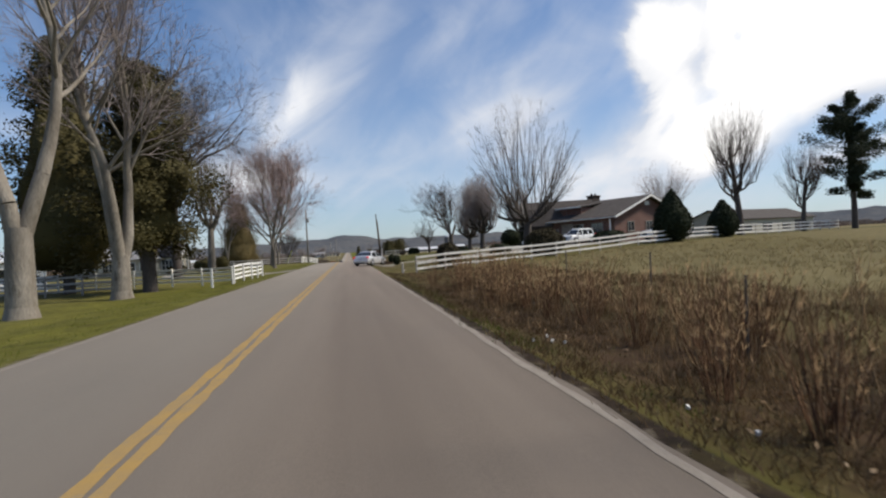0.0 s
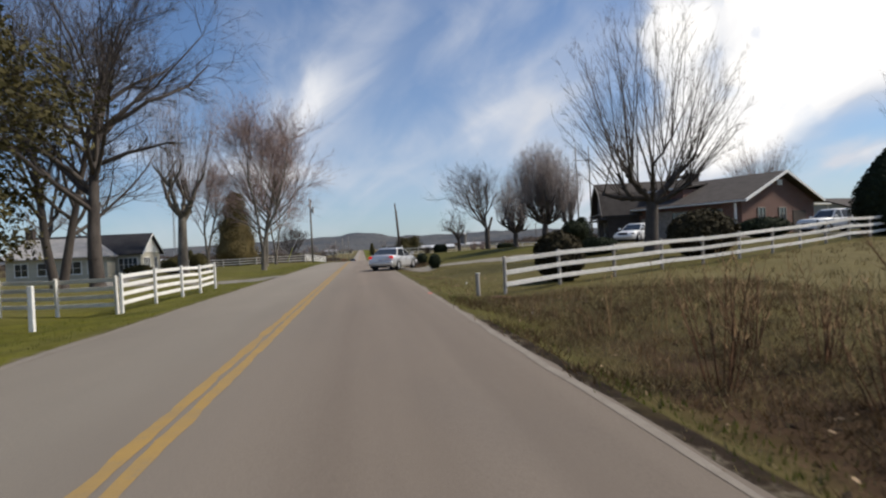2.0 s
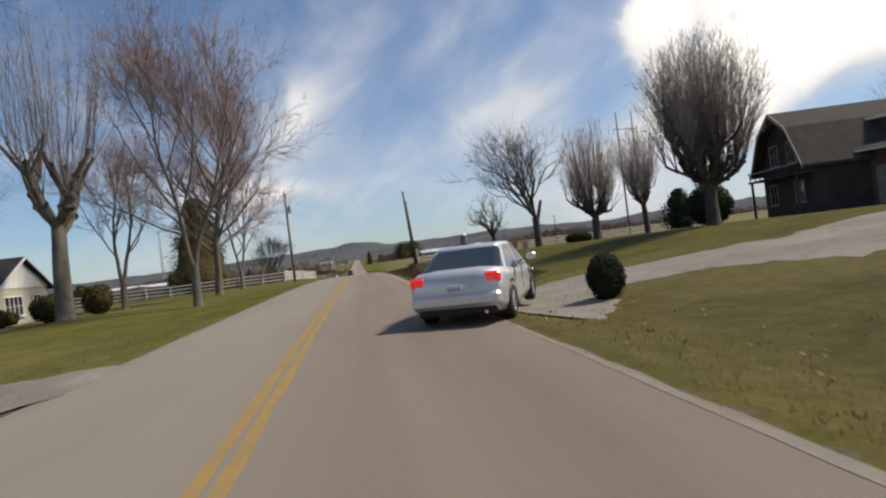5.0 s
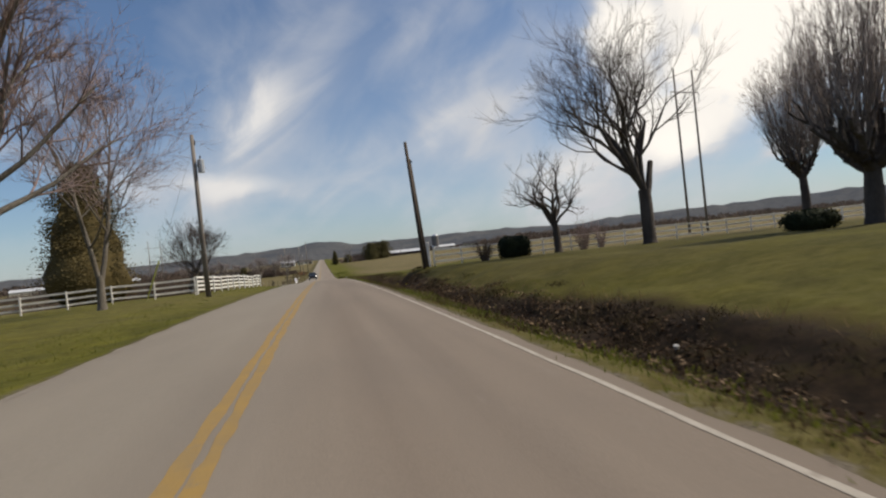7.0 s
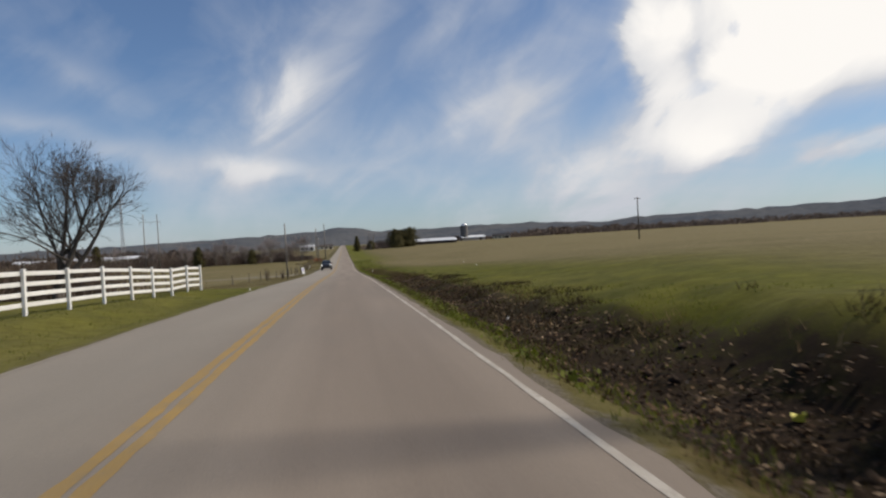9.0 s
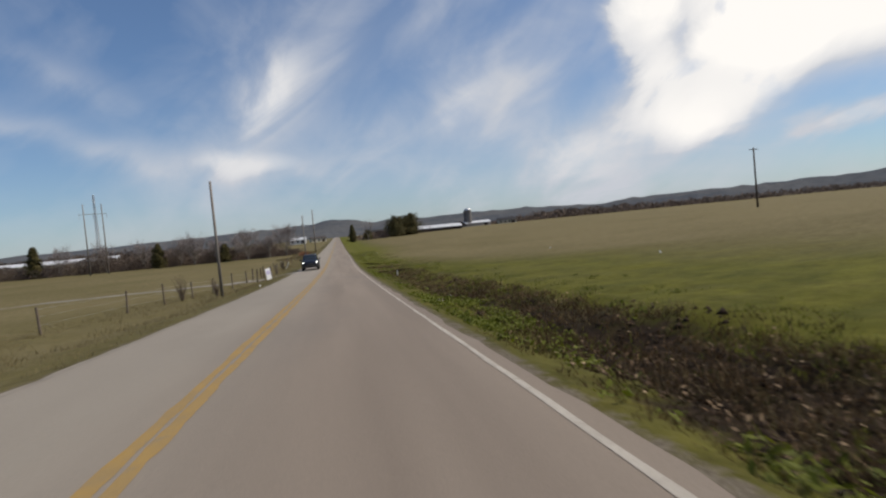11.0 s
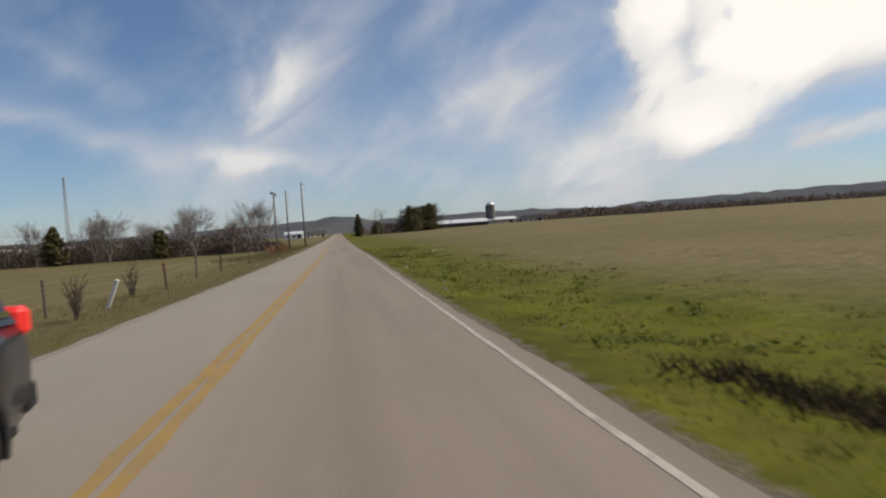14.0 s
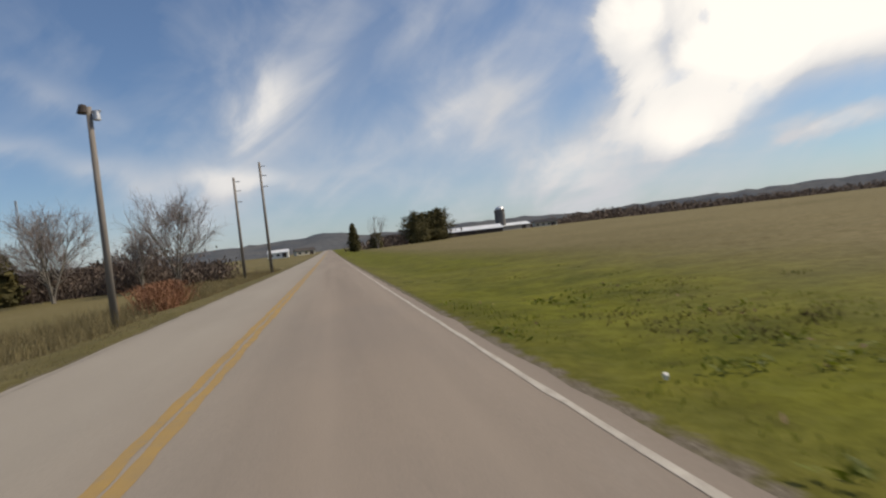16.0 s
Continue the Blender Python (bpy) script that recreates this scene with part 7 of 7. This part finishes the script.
evergreen(17, 470, 5.0, 3.0, 98, "round evergreen by the far road", "cedar", 0.2, 2000, 0.4, 0.4, 0.2)
maple(16, 452, 11, 5, 99, "bare tree beside the far conifer", "bark", "twig", 0.25, 2, 0.2, 3, 2, boughs=8)
maple(-25.5, 321, 7.6, 4.6, 100, "spreading bare tree before the hedgerow", "bark", "twig", 0.16, 3, 0.15, 7, 2, boughs=11, fine=0.024, spread=48)
maple(-15.0, 323, 8.0, 4.8, 101, "spreading bare tree before the hedgerow", "bark", "twig", 0.16, 3, 0.15, 7, 2, boughs=11, fine=0.024, spread=48)
maple(-41, 325, 7.4, 4.6, 102, "spreading bare tree before the hedgerow", "bark", "twig", 0.16, 3, 0.15, 7, 2, boughs=11, fine=0.024, spread=48)
for x, y, h, r, k in ((-20.5, 330, 5.6, 3.4, 103), (-31, 333, 6.4, 4.0, 104), (-36, 331, 6.0, 3.8, 105), (-47, 334, 6.8, 4.2, 106), (-58, 336, 7.2, 4.5, 107), (-70, 340, 7.6, 4.8, 108), (-84, 343, 7.4, 5.0, 109)):
    maple(x, y, h, r, k, "hazy bare tree standing in the hedgerow", "bark", "twig", 0.15, 3, 0.15, 6, 2, boughs=9, fine=0.024, spread=48)


def ridge(radius, az0, az1, heights, seed, name, label, rough):
    """A wooded ridge on the horizon: heights are rows of azimuth and elevation in degrees."""
    A = np.linspace(az0, az1, 420)
    H = np.interp(A, [a for a, e in heights], [e for a, e in heights])
    H = H + rough * value_noise(A * 1.7, A * 0, seed) + rough * 0.5 * value_noise(A * 5.3, A * 0, seed + 1) + rough * 0.22 * value_noise(A * 17, A * 0, seed + 2)
    rows = []
    for f, k in ((0.0, 0.80), (0.35, 0.86), (0.75, 0.94), (1.0, 1.0), (0.5, 1.12)):
        r = radius * k
        z = -6 + f * (radius * np.tan(np.radians(H)) + 6) + 4 * f * value_noise(A * 3, A * 0 + k * 30, seed + 5)
        rows.append(np.column_stack([np.sin(np.radians(A)) * r, 200 + np.cos(np.radians(A)) * r, z]))
    V = np.concatenate(rows)
    n = len(A)
    F = [(r * n + i, r * n + i + 1, (r + 1) * n + i + 1, (r + 1) * n + i) for r in range(4) for i in range(n - 1)]
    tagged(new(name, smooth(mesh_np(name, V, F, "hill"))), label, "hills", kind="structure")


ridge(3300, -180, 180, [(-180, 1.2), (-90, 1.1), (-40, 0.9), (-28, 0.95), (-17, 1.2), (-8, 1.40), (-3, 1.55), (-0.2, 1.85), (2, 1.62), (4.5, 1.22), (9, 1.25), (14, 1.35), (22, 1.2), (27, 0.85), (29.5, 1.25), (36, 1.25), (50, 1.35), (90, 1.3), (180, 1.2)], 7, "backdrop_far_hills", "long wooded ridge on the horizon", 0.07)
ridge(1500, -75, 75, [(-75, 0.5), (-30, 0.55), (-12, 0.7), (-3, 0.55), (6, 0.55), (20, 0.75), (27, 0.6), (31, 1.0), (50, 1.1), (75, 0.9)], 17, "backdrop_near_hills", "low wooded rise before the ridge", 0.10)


# ================= grass, weeds and fallen leaves =================
def scatter(n, xa, xb, ya, yb, rng, keep=None):
    x, y = rng.uniform(xa, xb, n), rng.uniform(ya, yb, n)
    if keep is not None:
        k = keep(x, y)
        x, y = x[k], y[k]
    return x, y, land(x, y)


def blades(name, x, y, z, h, mat, rng, width=0.012, label="", lean=0.35, per=5, category="grass", spread=0.14):
    """Tufts of narrow blades."""
    n = len(x)
    x, y, z, h = (np.repeat(v, per) for v in (x, y, z, np.broadcast_to(h, (n,))))
    k = n * per
    x, y = x + rng.normal(0, spread, k), y + rng.normal(0, spread, k)
    h = h * rng.uniform(0.5, 1.25, k)
    a = rng.uniform(0, 2 * np.pi, k)
    dx, dy = np.cos(a) * width, np.sin(a) * width
    tx, ty = rng.normal(0, lean, k) * h, rng.normal(0, lean, k) * h
    V = np.stack([np.stack([x - dx, y - dy, z - 0.02], -1), np.stack([x + dx, y + dy, z - 0.02], -1), np.stack([x + tx, y + ty, z + h], -1)], 1).reshape(-1, 3)
    tagged(new(name, mesh_np(name, V, np.arange(k * 3).reshape(-1, 3), mat)), label, category, kind="stuff")


def lumps(name, x, y, z, size, mat, rng, label):
    """Low uneven clods, eight-sided."""
    n = len(x)
    base = np.array([(1, 0, 0), (0, 1, 0), (-1, 0, 0), (0, -1, 0), (0, 0, 0.75), (0, 0, -0.5)], float)
    f = np.array([(0, 1, 4), (1, 2, 4), (2, 3, 4), (3, 0, 4), (1, 0, 5), (2, 1, 5), (3, 2, 5), (0, 3, 5)])
    V = base[None] * rng.uniform(0.6, 1.5, (n, 6, 1)) * (size * rng.lognormal(0, 0.45, n))[:, None, None] + rng.normal(0, size * 0.15, (n, 6, 3))
    V = V + np.column_stack([x, y, z - size * 0.45])[:, None]
    F = (f[None] + (np.arange(n) * 6)[:, None, None]).reshape(-1, 3)
    tagged(new(name, mesh_np(name, V.reshape(-1, 3), F, mat)), label, "soil", kind="stuff")


def ground_cover():
    rng = np.random.default_rng(77)

    def patchy(s, lo, seed):
        return lambda x, y: value_noise(x * s, y * s * 0.7, seed) > lo

    def thin(y):
        """The drift of leaves and dead weeds gives out along the ditch."""
        return rng.random(len(y)) < np.interp(y, [160, 173, 179, 184, 190, 197, 215], [1, 0.9, 0.4, 0.55, 0.45, 0.25, 0.3])
    # short green turf along both verges
    x, y, z = scatter(12000, 2.35, 7.5, 118, 275, rng, patchy(1.1, -0.1, 3))
    blades("verge_grass", x, y, z, 0.05, "blades", rng, 0.012, "short bright green verge grass", per=4)
    x, y, z = scatter(4500, 2.3, 3.4, 66, 150, rng, lambda x, y: rng.random(len(x)) < np.interp(y, [96, 103, 112, 117], [1, 0.35, 0.35, 1]))
    blades("verge_grass", x, y, z, 0.08, "blades", rng, 0.012, "short green verge grass beside the ditch", per=4)
    x, y, z = scatter(4500, -9.5, -5.3, -4, 150, rng)
    k = x < road_left(y) - 0.15
    blades("verge_grass", x[k], y[k], z[k], 0.05, "blades", rng, 0.010, "mown green verge grass", per=4)
    x, y, z = scatter(2600, -8.0, -4.7, 150, 285, rng)
    k = x < road_left(y) - 0.15
    blades("dry_grass", x[k], y[k], z[k], 0.09, "straw", rng, 0.008, "dry tawny verge grass", per=5)
    x, y, z = scatter(2600, -13.5, -6.6, 276, 345, rng, lambda x, y: value_noise(x * 0.5, y * 0.2, 71) > -0.35 + np.abs(x + 9.0) * 0.12)
    h = 0.25 + 0.45 * np.clip(value_noise(x * 0.4, y * 0.25, 72) + 0.4, 0, 1)
    blades("tall_grass", x, y, z, h, "straw", rng, 0.012, "tall tawny grass along the verge", 0.3, 9, spread=0.16)
    x, y, z = scatter(1300, -10.5, -6.4, 150, 282, rng, lambda x, y: value_noise(x * 0.6, y * 0.3, 73) > 0.0)
    blades("tall_grass", x, y, z, 0.2, "straw", rng, 0.010, "tawny grass along the wire fence", 0.4, 7, spread=0.16)
    x, y, z = scatter(3500, 2.3, 4.2, -4, 66, rng)
    blades("verge_grass", x, y, z, 0.06, "straw", rng, 0.010, "thin green and tawny verge grass", per=3)
    x, y, z = scatter(1100, 2.3, 3.3, 4, 38, rng, patchy(0.8, 0.0, 61))
    blades("verge_grass", x, y, z, 0.06, "tuft", rng, 0.011, "thin green grass at the road edge", per=5)
    x, y, z = scatter(30, 2.4, 5.5, 34, 62, rng, patchy(0.7, 0.0, 62))
    blades("grass_tufts", x, y, z, 0.05, "tuft", rng, 0.012, "dark tufts in the dormant lawn", 0.5, 18, spread=0.10)
    x, y, z = scatter(900, 2.3, 6.0, 36, 66, rng, patchy(0.8, 0.2, 8))
    blades("dry_grass", x, y, z, 0.07, "straw", rng, 0.012, "dormant tawny lawn grass", per=3)
    x, y, z = scatter(110, 2.6, 9.5, 205, 285, rng, patchy(0.5, 0.0, 33))
    blades("grass_tufts", x, y, z, 0.07, "tuft", rng, 0.014, "dark green tufts in the bright grass", 0.7, 22, spread=0.13)
    x, y, z = scatter(1700, 3.0, 8.5, 203, 275, rng, lambda x, y: value_noise(x * 0.9, y * 0.6, 35) > np.interp(y, [204, 214, 222], [0.15, 0.2, 0.42]))
    blades("dead_weeds", x, y, z, 0.07, "dark_weed", rng, 0.012, "dark flattened weeds in patches in the grass", 0.8, 10, "weeds", 0.15)
    x, y, z = scatter(11000, 2.3, 11.0, -4, 37, rng, patchy(0.7, -0.3, 44))
    blades("matted_grass", x, y, z, 0.13, "matted", rng, 0.009, "matted brown grass on the verge and pasture edge", 0.8, 6, spread=0.12)
    x, y, z = scatter(5000, 2.3, 3.4, 66, 160, rng, patchy(0.9, -0.2, 45))
    blades("matted_grass", x, y, z, 0.07, "matted", rng, 0.009, "matted brown grass beside the ditch", 0.8, 5, spread=0.10)
    x, y, z = scatter(2600, 3.0, 10.5, 26, 39, rng, lambda x, y: y < 37 + 0.43 * (x - 4.6))
    blades("matted_grass", x, y, z, 0.12, "straw", rng, 0.009, "matted tawny grass before the fence", 0.7, 6, spread=0.14)
    x, y, z = scatter(200, 2.3, 9.0, 152, 206, rng, patchy(0.5, -0.2, 34))
    blades("grass_tufts", x, y, z, 0.08, "tuft", rng, 0.012, "dark green tufts along the ditch", 0.5, 20, spread=0.12)
    # dead weeds in the ditch beside the pasture
    x, y, z = scatter(5600, 3.7, 11.5, -3, 37, rng, lambda x, y: (value_noise(x * 0.55, y * 0.38, 9) > np.interp(np.abs(x - 5.2), [0, 1.2, 3, 6.5], [-0.7, -0.3, 0.1, 0.6])))
    k = rng.random(len(x)) > np.interp(y, [24, 30], [0.4, 0.62])
    x, y, z = x[k], y[k], z[k]
    h = (0.20 + 0.38 * np.clip(value_noise(x * 0.5, y * 0.33, 12) + 0.35, 0, 1)) * np.interp(y, [24, 31], [1, 0.85])
    blades("dead_weeds", x, y, z, h, "weed", rng, 0.008, "tangle of dead brown weeds in the ditch", 0.35, 9, "weeds", 0.09)
    x, y, z = scatter(90, 4.2, 7.8, -2, 33, rng, lambda x, y: value_noise(x * 0.7, y * 0.5, 19) > 0.05)
    segs = []
    for a, b, c in zip(x, y, z):
        for _ in range(5):
            p, d = Vector((a + rng.normal(0, 0.12), b + rng.normal(0, 0.12), c - 0.03)), Vector((rng.normal(0, 0.13), rng.normal(0, 0.13), 1)).normalized()
            ln = rng.uniform(0.7, 1.35)
            pts = limb(segs, p, d, ln, 0.009, 0.005, rng, 3, 7)
            for q, e, r in pts[2:]:
                for _ in range(2):
                    limb(segs, q, turn(e, rng, 35), ln * 0.22, 0.005, 0.004, rng, 1, 5)
    tagged(new("tall_dead_stalks", tubes("tall_dead_stalks", segs, "weed", 3)), "tall dead weed stalks standing in the ditch", "weeds", kind="stuff")
    stems, tops = [], []
    spots = [(4.9, 9.1), (5.35, 8.2), (4.8, 6.8), (5.6, 7.2), (6.1, 7.6), (5.8, 12.7), (5.1, 11.6)]
    spots += [(5.4 + rng.normal(0, 0.8), 13.5 + k * 0.62 + rng.normal(0, 0.5)) for k in range(24)] + [(4.6 + rng.normal(0, 0.5), 1.5 + k * 1.4) for k in range(4)]
    for cx, cy in spots:
        tall = rng.uniform(0.95, 1.5)
        for _ in range(rng.integers(16, 30)):
            a, b = rng.normal(0, 0.09, 2)
            ln = tall * rng.uniform(0.65, 1.05)
            pts = limb(stems, Vector((cx + a, cy + b, gz(cx + a, cy + b) - 0.03)), Vector((a * 1.9 + rng.normal(0, 0.05), b * 1.9 + rng.normal(0, 0.05), 1)).normalized(), ln, 0.011, 0.006, rng, 4, 4)
            for q, e, r in pts[2:]:
                for _ in range(3):
                    limb(tops, q, turn(e, rng, rng.uniform(15, 40)), ln * rng.uniform(0.08, 0.2), 0.007, 0.004, rng, 1, 5)
    tagged(new("tall_dead_stalks", tubes("tall_dead_stalks", stems, "stalk", 3)), "clumps of tall dead weed stalks standing in the ditch", "weeds", kind="stuff")
    tagged(new("seed_heads", tubes("seed_heads", tops, "weed", 3)), "tan brushy seed heads of the dead weeds", "weeds", kind="stuff")
    x, y, z = scatter(3000, 8.0, 40.0, -3, 48, rng, lambda x, y: y < 38 + 0.43 * (x - 4.6))
    blades("pasture_grass", x, y, z, 0.22, "straw", rng, 0.02, "rough tawny pasture grass", 0.4, 6)
    # fallen leaves and leaf stalks in the ditch along the lawn
    for nm, n, ya, yb, xa, xb, lo in (("fallen_leaves", 34000, 66, 152, 2.6, 5.3, -0.5), ("fallen_leaves", 12000, 150, 194, 3.0, 5.8, -0.6), ("fallen_leaves", 3000, -2, 38, 3.0, 6.5, 0.1), ("fallen_leaves", 160, 35, 46, 2.6, 4.8, -0.1)):
        x, y, z = scatter(n, xa, xb, ya, yb, rng, lambda x, y: (value_noise(x * 0.9, y * 0.45, 14) > lo + np.abs(x - (xa + xb) / 2) * 0.24) & thin(y))
        c = np.column_stack([x, y, z + rng.uniform(0.005, 0.09, len(x))])
        tagged(new(nm, cards(nm, c, np.repeat([[0, 0, 1.0]], len(x), 0), 0.045, "leaves", rng, 0.85)), "drift of dead brown leaves in the ditch", "fallen leaves", kind="stuff")
    x, y, z = scatter(8500, 2.8, 7.0, 66, 160, rng, lambda x, y: value_noise(x * 0.8, y * 0.5, 64) > -0.35 + np.abs(x - np.interp(y, [109, 117], [3.9, 4.7])) * np.interp(y, [85, 100, 109, 117], [0.30, 0.50, 0.50, 0.26]))
    h = 0.06 + 0.13 * np.clip(value_noise(x * 1.1, y * 0.7, 65) + 0.4, 0, 1)
    blades("dead_weeds", x, y, z, h, "dark_weed", rng, 0.010, "dark tangle of rotted weeds in the ditch", 0.7, 7, "weeds", 0.12)
    # clods, pale curled leaves and fresh broadleaf weeds along the ditch
    for n, ya, yb, xa, xb, size in ((5200, 66, 158, 3.0, 5.2, 0.032), (2600, 150, 200, 3.2, 6.0, 0.034), (500, 200, 232, 3.2, 6.5, 0.03), (900, 0, 38, 3.4, 6.5, 0.03)):
        x, y, z = scatter(n, xa, xb, ya, yb, rng, lambda x, y: (value_noise(x * 0.8, y * 0.4, 14) > -0.5 + np.abs(x - (xa + xb) / 2) * 0.3) & thin(y))
        lumps("soil_clods", x, y, z, size, "clod", rng, "dark clods of earth and rotted leaves in the ditch")
    for cx, cy, sx, sy, n in ((3.1, 206.3, 0.3, 0.4, 45), (4.3, 206.9, 0.5, 0.7, 45), (3.6, 218.3, 0.25, 0.5, 90), (4.1, 217.5, 0.3, 0.35, 60), (4.7, 196.2, 0.6, 0.8, 150), (3.4, 195.9, 0.3, 0.4, 40), (3.85, 253.7, 0.3, 0.4, 50)):
        x, y = rng.normal(cx, sx, n), rng.normal(cy, sy, n)
        z = land(x, y)
        lumps("soil_clods", x, y, z, 0.03, "clod", rng, "rough dark clods of turned earth in the grass")
        blades("dead_weeds", x, y, z, 0.13, "dark_weed", rng, 0.012, "dark weeds round the turned earth", 0.6, 8, "weeds", 0.13)
    for n, ya, yb, xa, xb in ((3600, 66, 158, 2.7, 5.3), (1300, 150, 205, 2.9, 6.0), (300, 205, 275, 2.6, 7.0), (420, 36, 66, 2.5, 5.5), (500, -2, 38, 2.8, 6.5)):
        x, y, z = scatter(n, xa, xb, ya, yb, rng, lambda x, y: value_noise(x * 1.3, y * 0.6, 24) > -0.25)
        c = np.column_stack([x, y, z + rng.uniform(0.02, 0.10, len(x))])
        tagged(new("curled_leaves", cards("curled_leaves", c, np.repeat([[0, -0.5, 0.8]], len(x), 0), 0.042, "pale_leaves", rng, 0.9)), "scattered pale curled leaves on the dark ditch", "fallen leaves", kind="stuff")
    for n, ya, yb, xa, xb, lo in ((1000, 116.5, 205, 2.35, 3.5, -0.05), (700, 160, 170, 2.7, 4.2, -0.4), (500, 160, 204, 3.0, 5.6, 0.2), (900, 205, 275, 2.35, 6.5, 0.15)):
        x, y, z = scatter(n, xa, xb, ya, yb, rng, patchy(0.9, lo, 52))
        k = np.repeat(np.arange(len(x)), 9)
        c = np.column_stack([x[k] + rng.normal(0, 0.09, len(k)), y[k] + rng.normal(0, 0.09, len(k)), z[k] + rng.uniform(0.01, 0.11, len(k))])
        tagged(new("broadleaf_weeds", cards("broadleaf_weeds", c, np.repeat([[0, -0.3, 0.9]], len(k), 0), 0.055, "broadleaf", rng, 1.0)), "fresh green broadleaf weeds at the road edge", "weeds", kind="stuff")
    x, y, z = scatter(2000, 3.2, 5.7, 152, 194, rng, lambda x, y: (value_noise(x * 0.6, y * 0.42, 16) > -0.4) & thin(y))
    blades("dead_weeds", x, y, z, 0.15, "matted", rng, 0.011, "clumps of dark dead weeds in the ditch", 0.6, 9, "weeds", 0.16)
    x, y, z = scatter(900, 3.2, 6.2, 152, 200, rng, patchy(1.0, 0.05, 17))
    blades("dry_grass", x, y, z, 0.13, "straw", rng, 0.009, "pale dry grass standing among the dark weeds", 0.7, 7, spread=0.12)
    x, y, z = scatter(1000, 2.9, 6.0, 154, 200, rng, patchy(0.8, 0.1, 18))
    blades("verge_grass", x, y, z, 0.12, "blades", rng, 0.014, "green grass growing through the ditch", 0.6, 8, spread=0.13)
    x, y, z = scatter(2200, 3.2, 5.8, 68, 212, rng, patchy(0.7, 0.1, 15))
    blades("dry_stalks", x, y, z, 0.22, "weed", rng, 0.008, "broken dry stalks among the leaves", 0.5, 4, "weeds")


ground_cover()
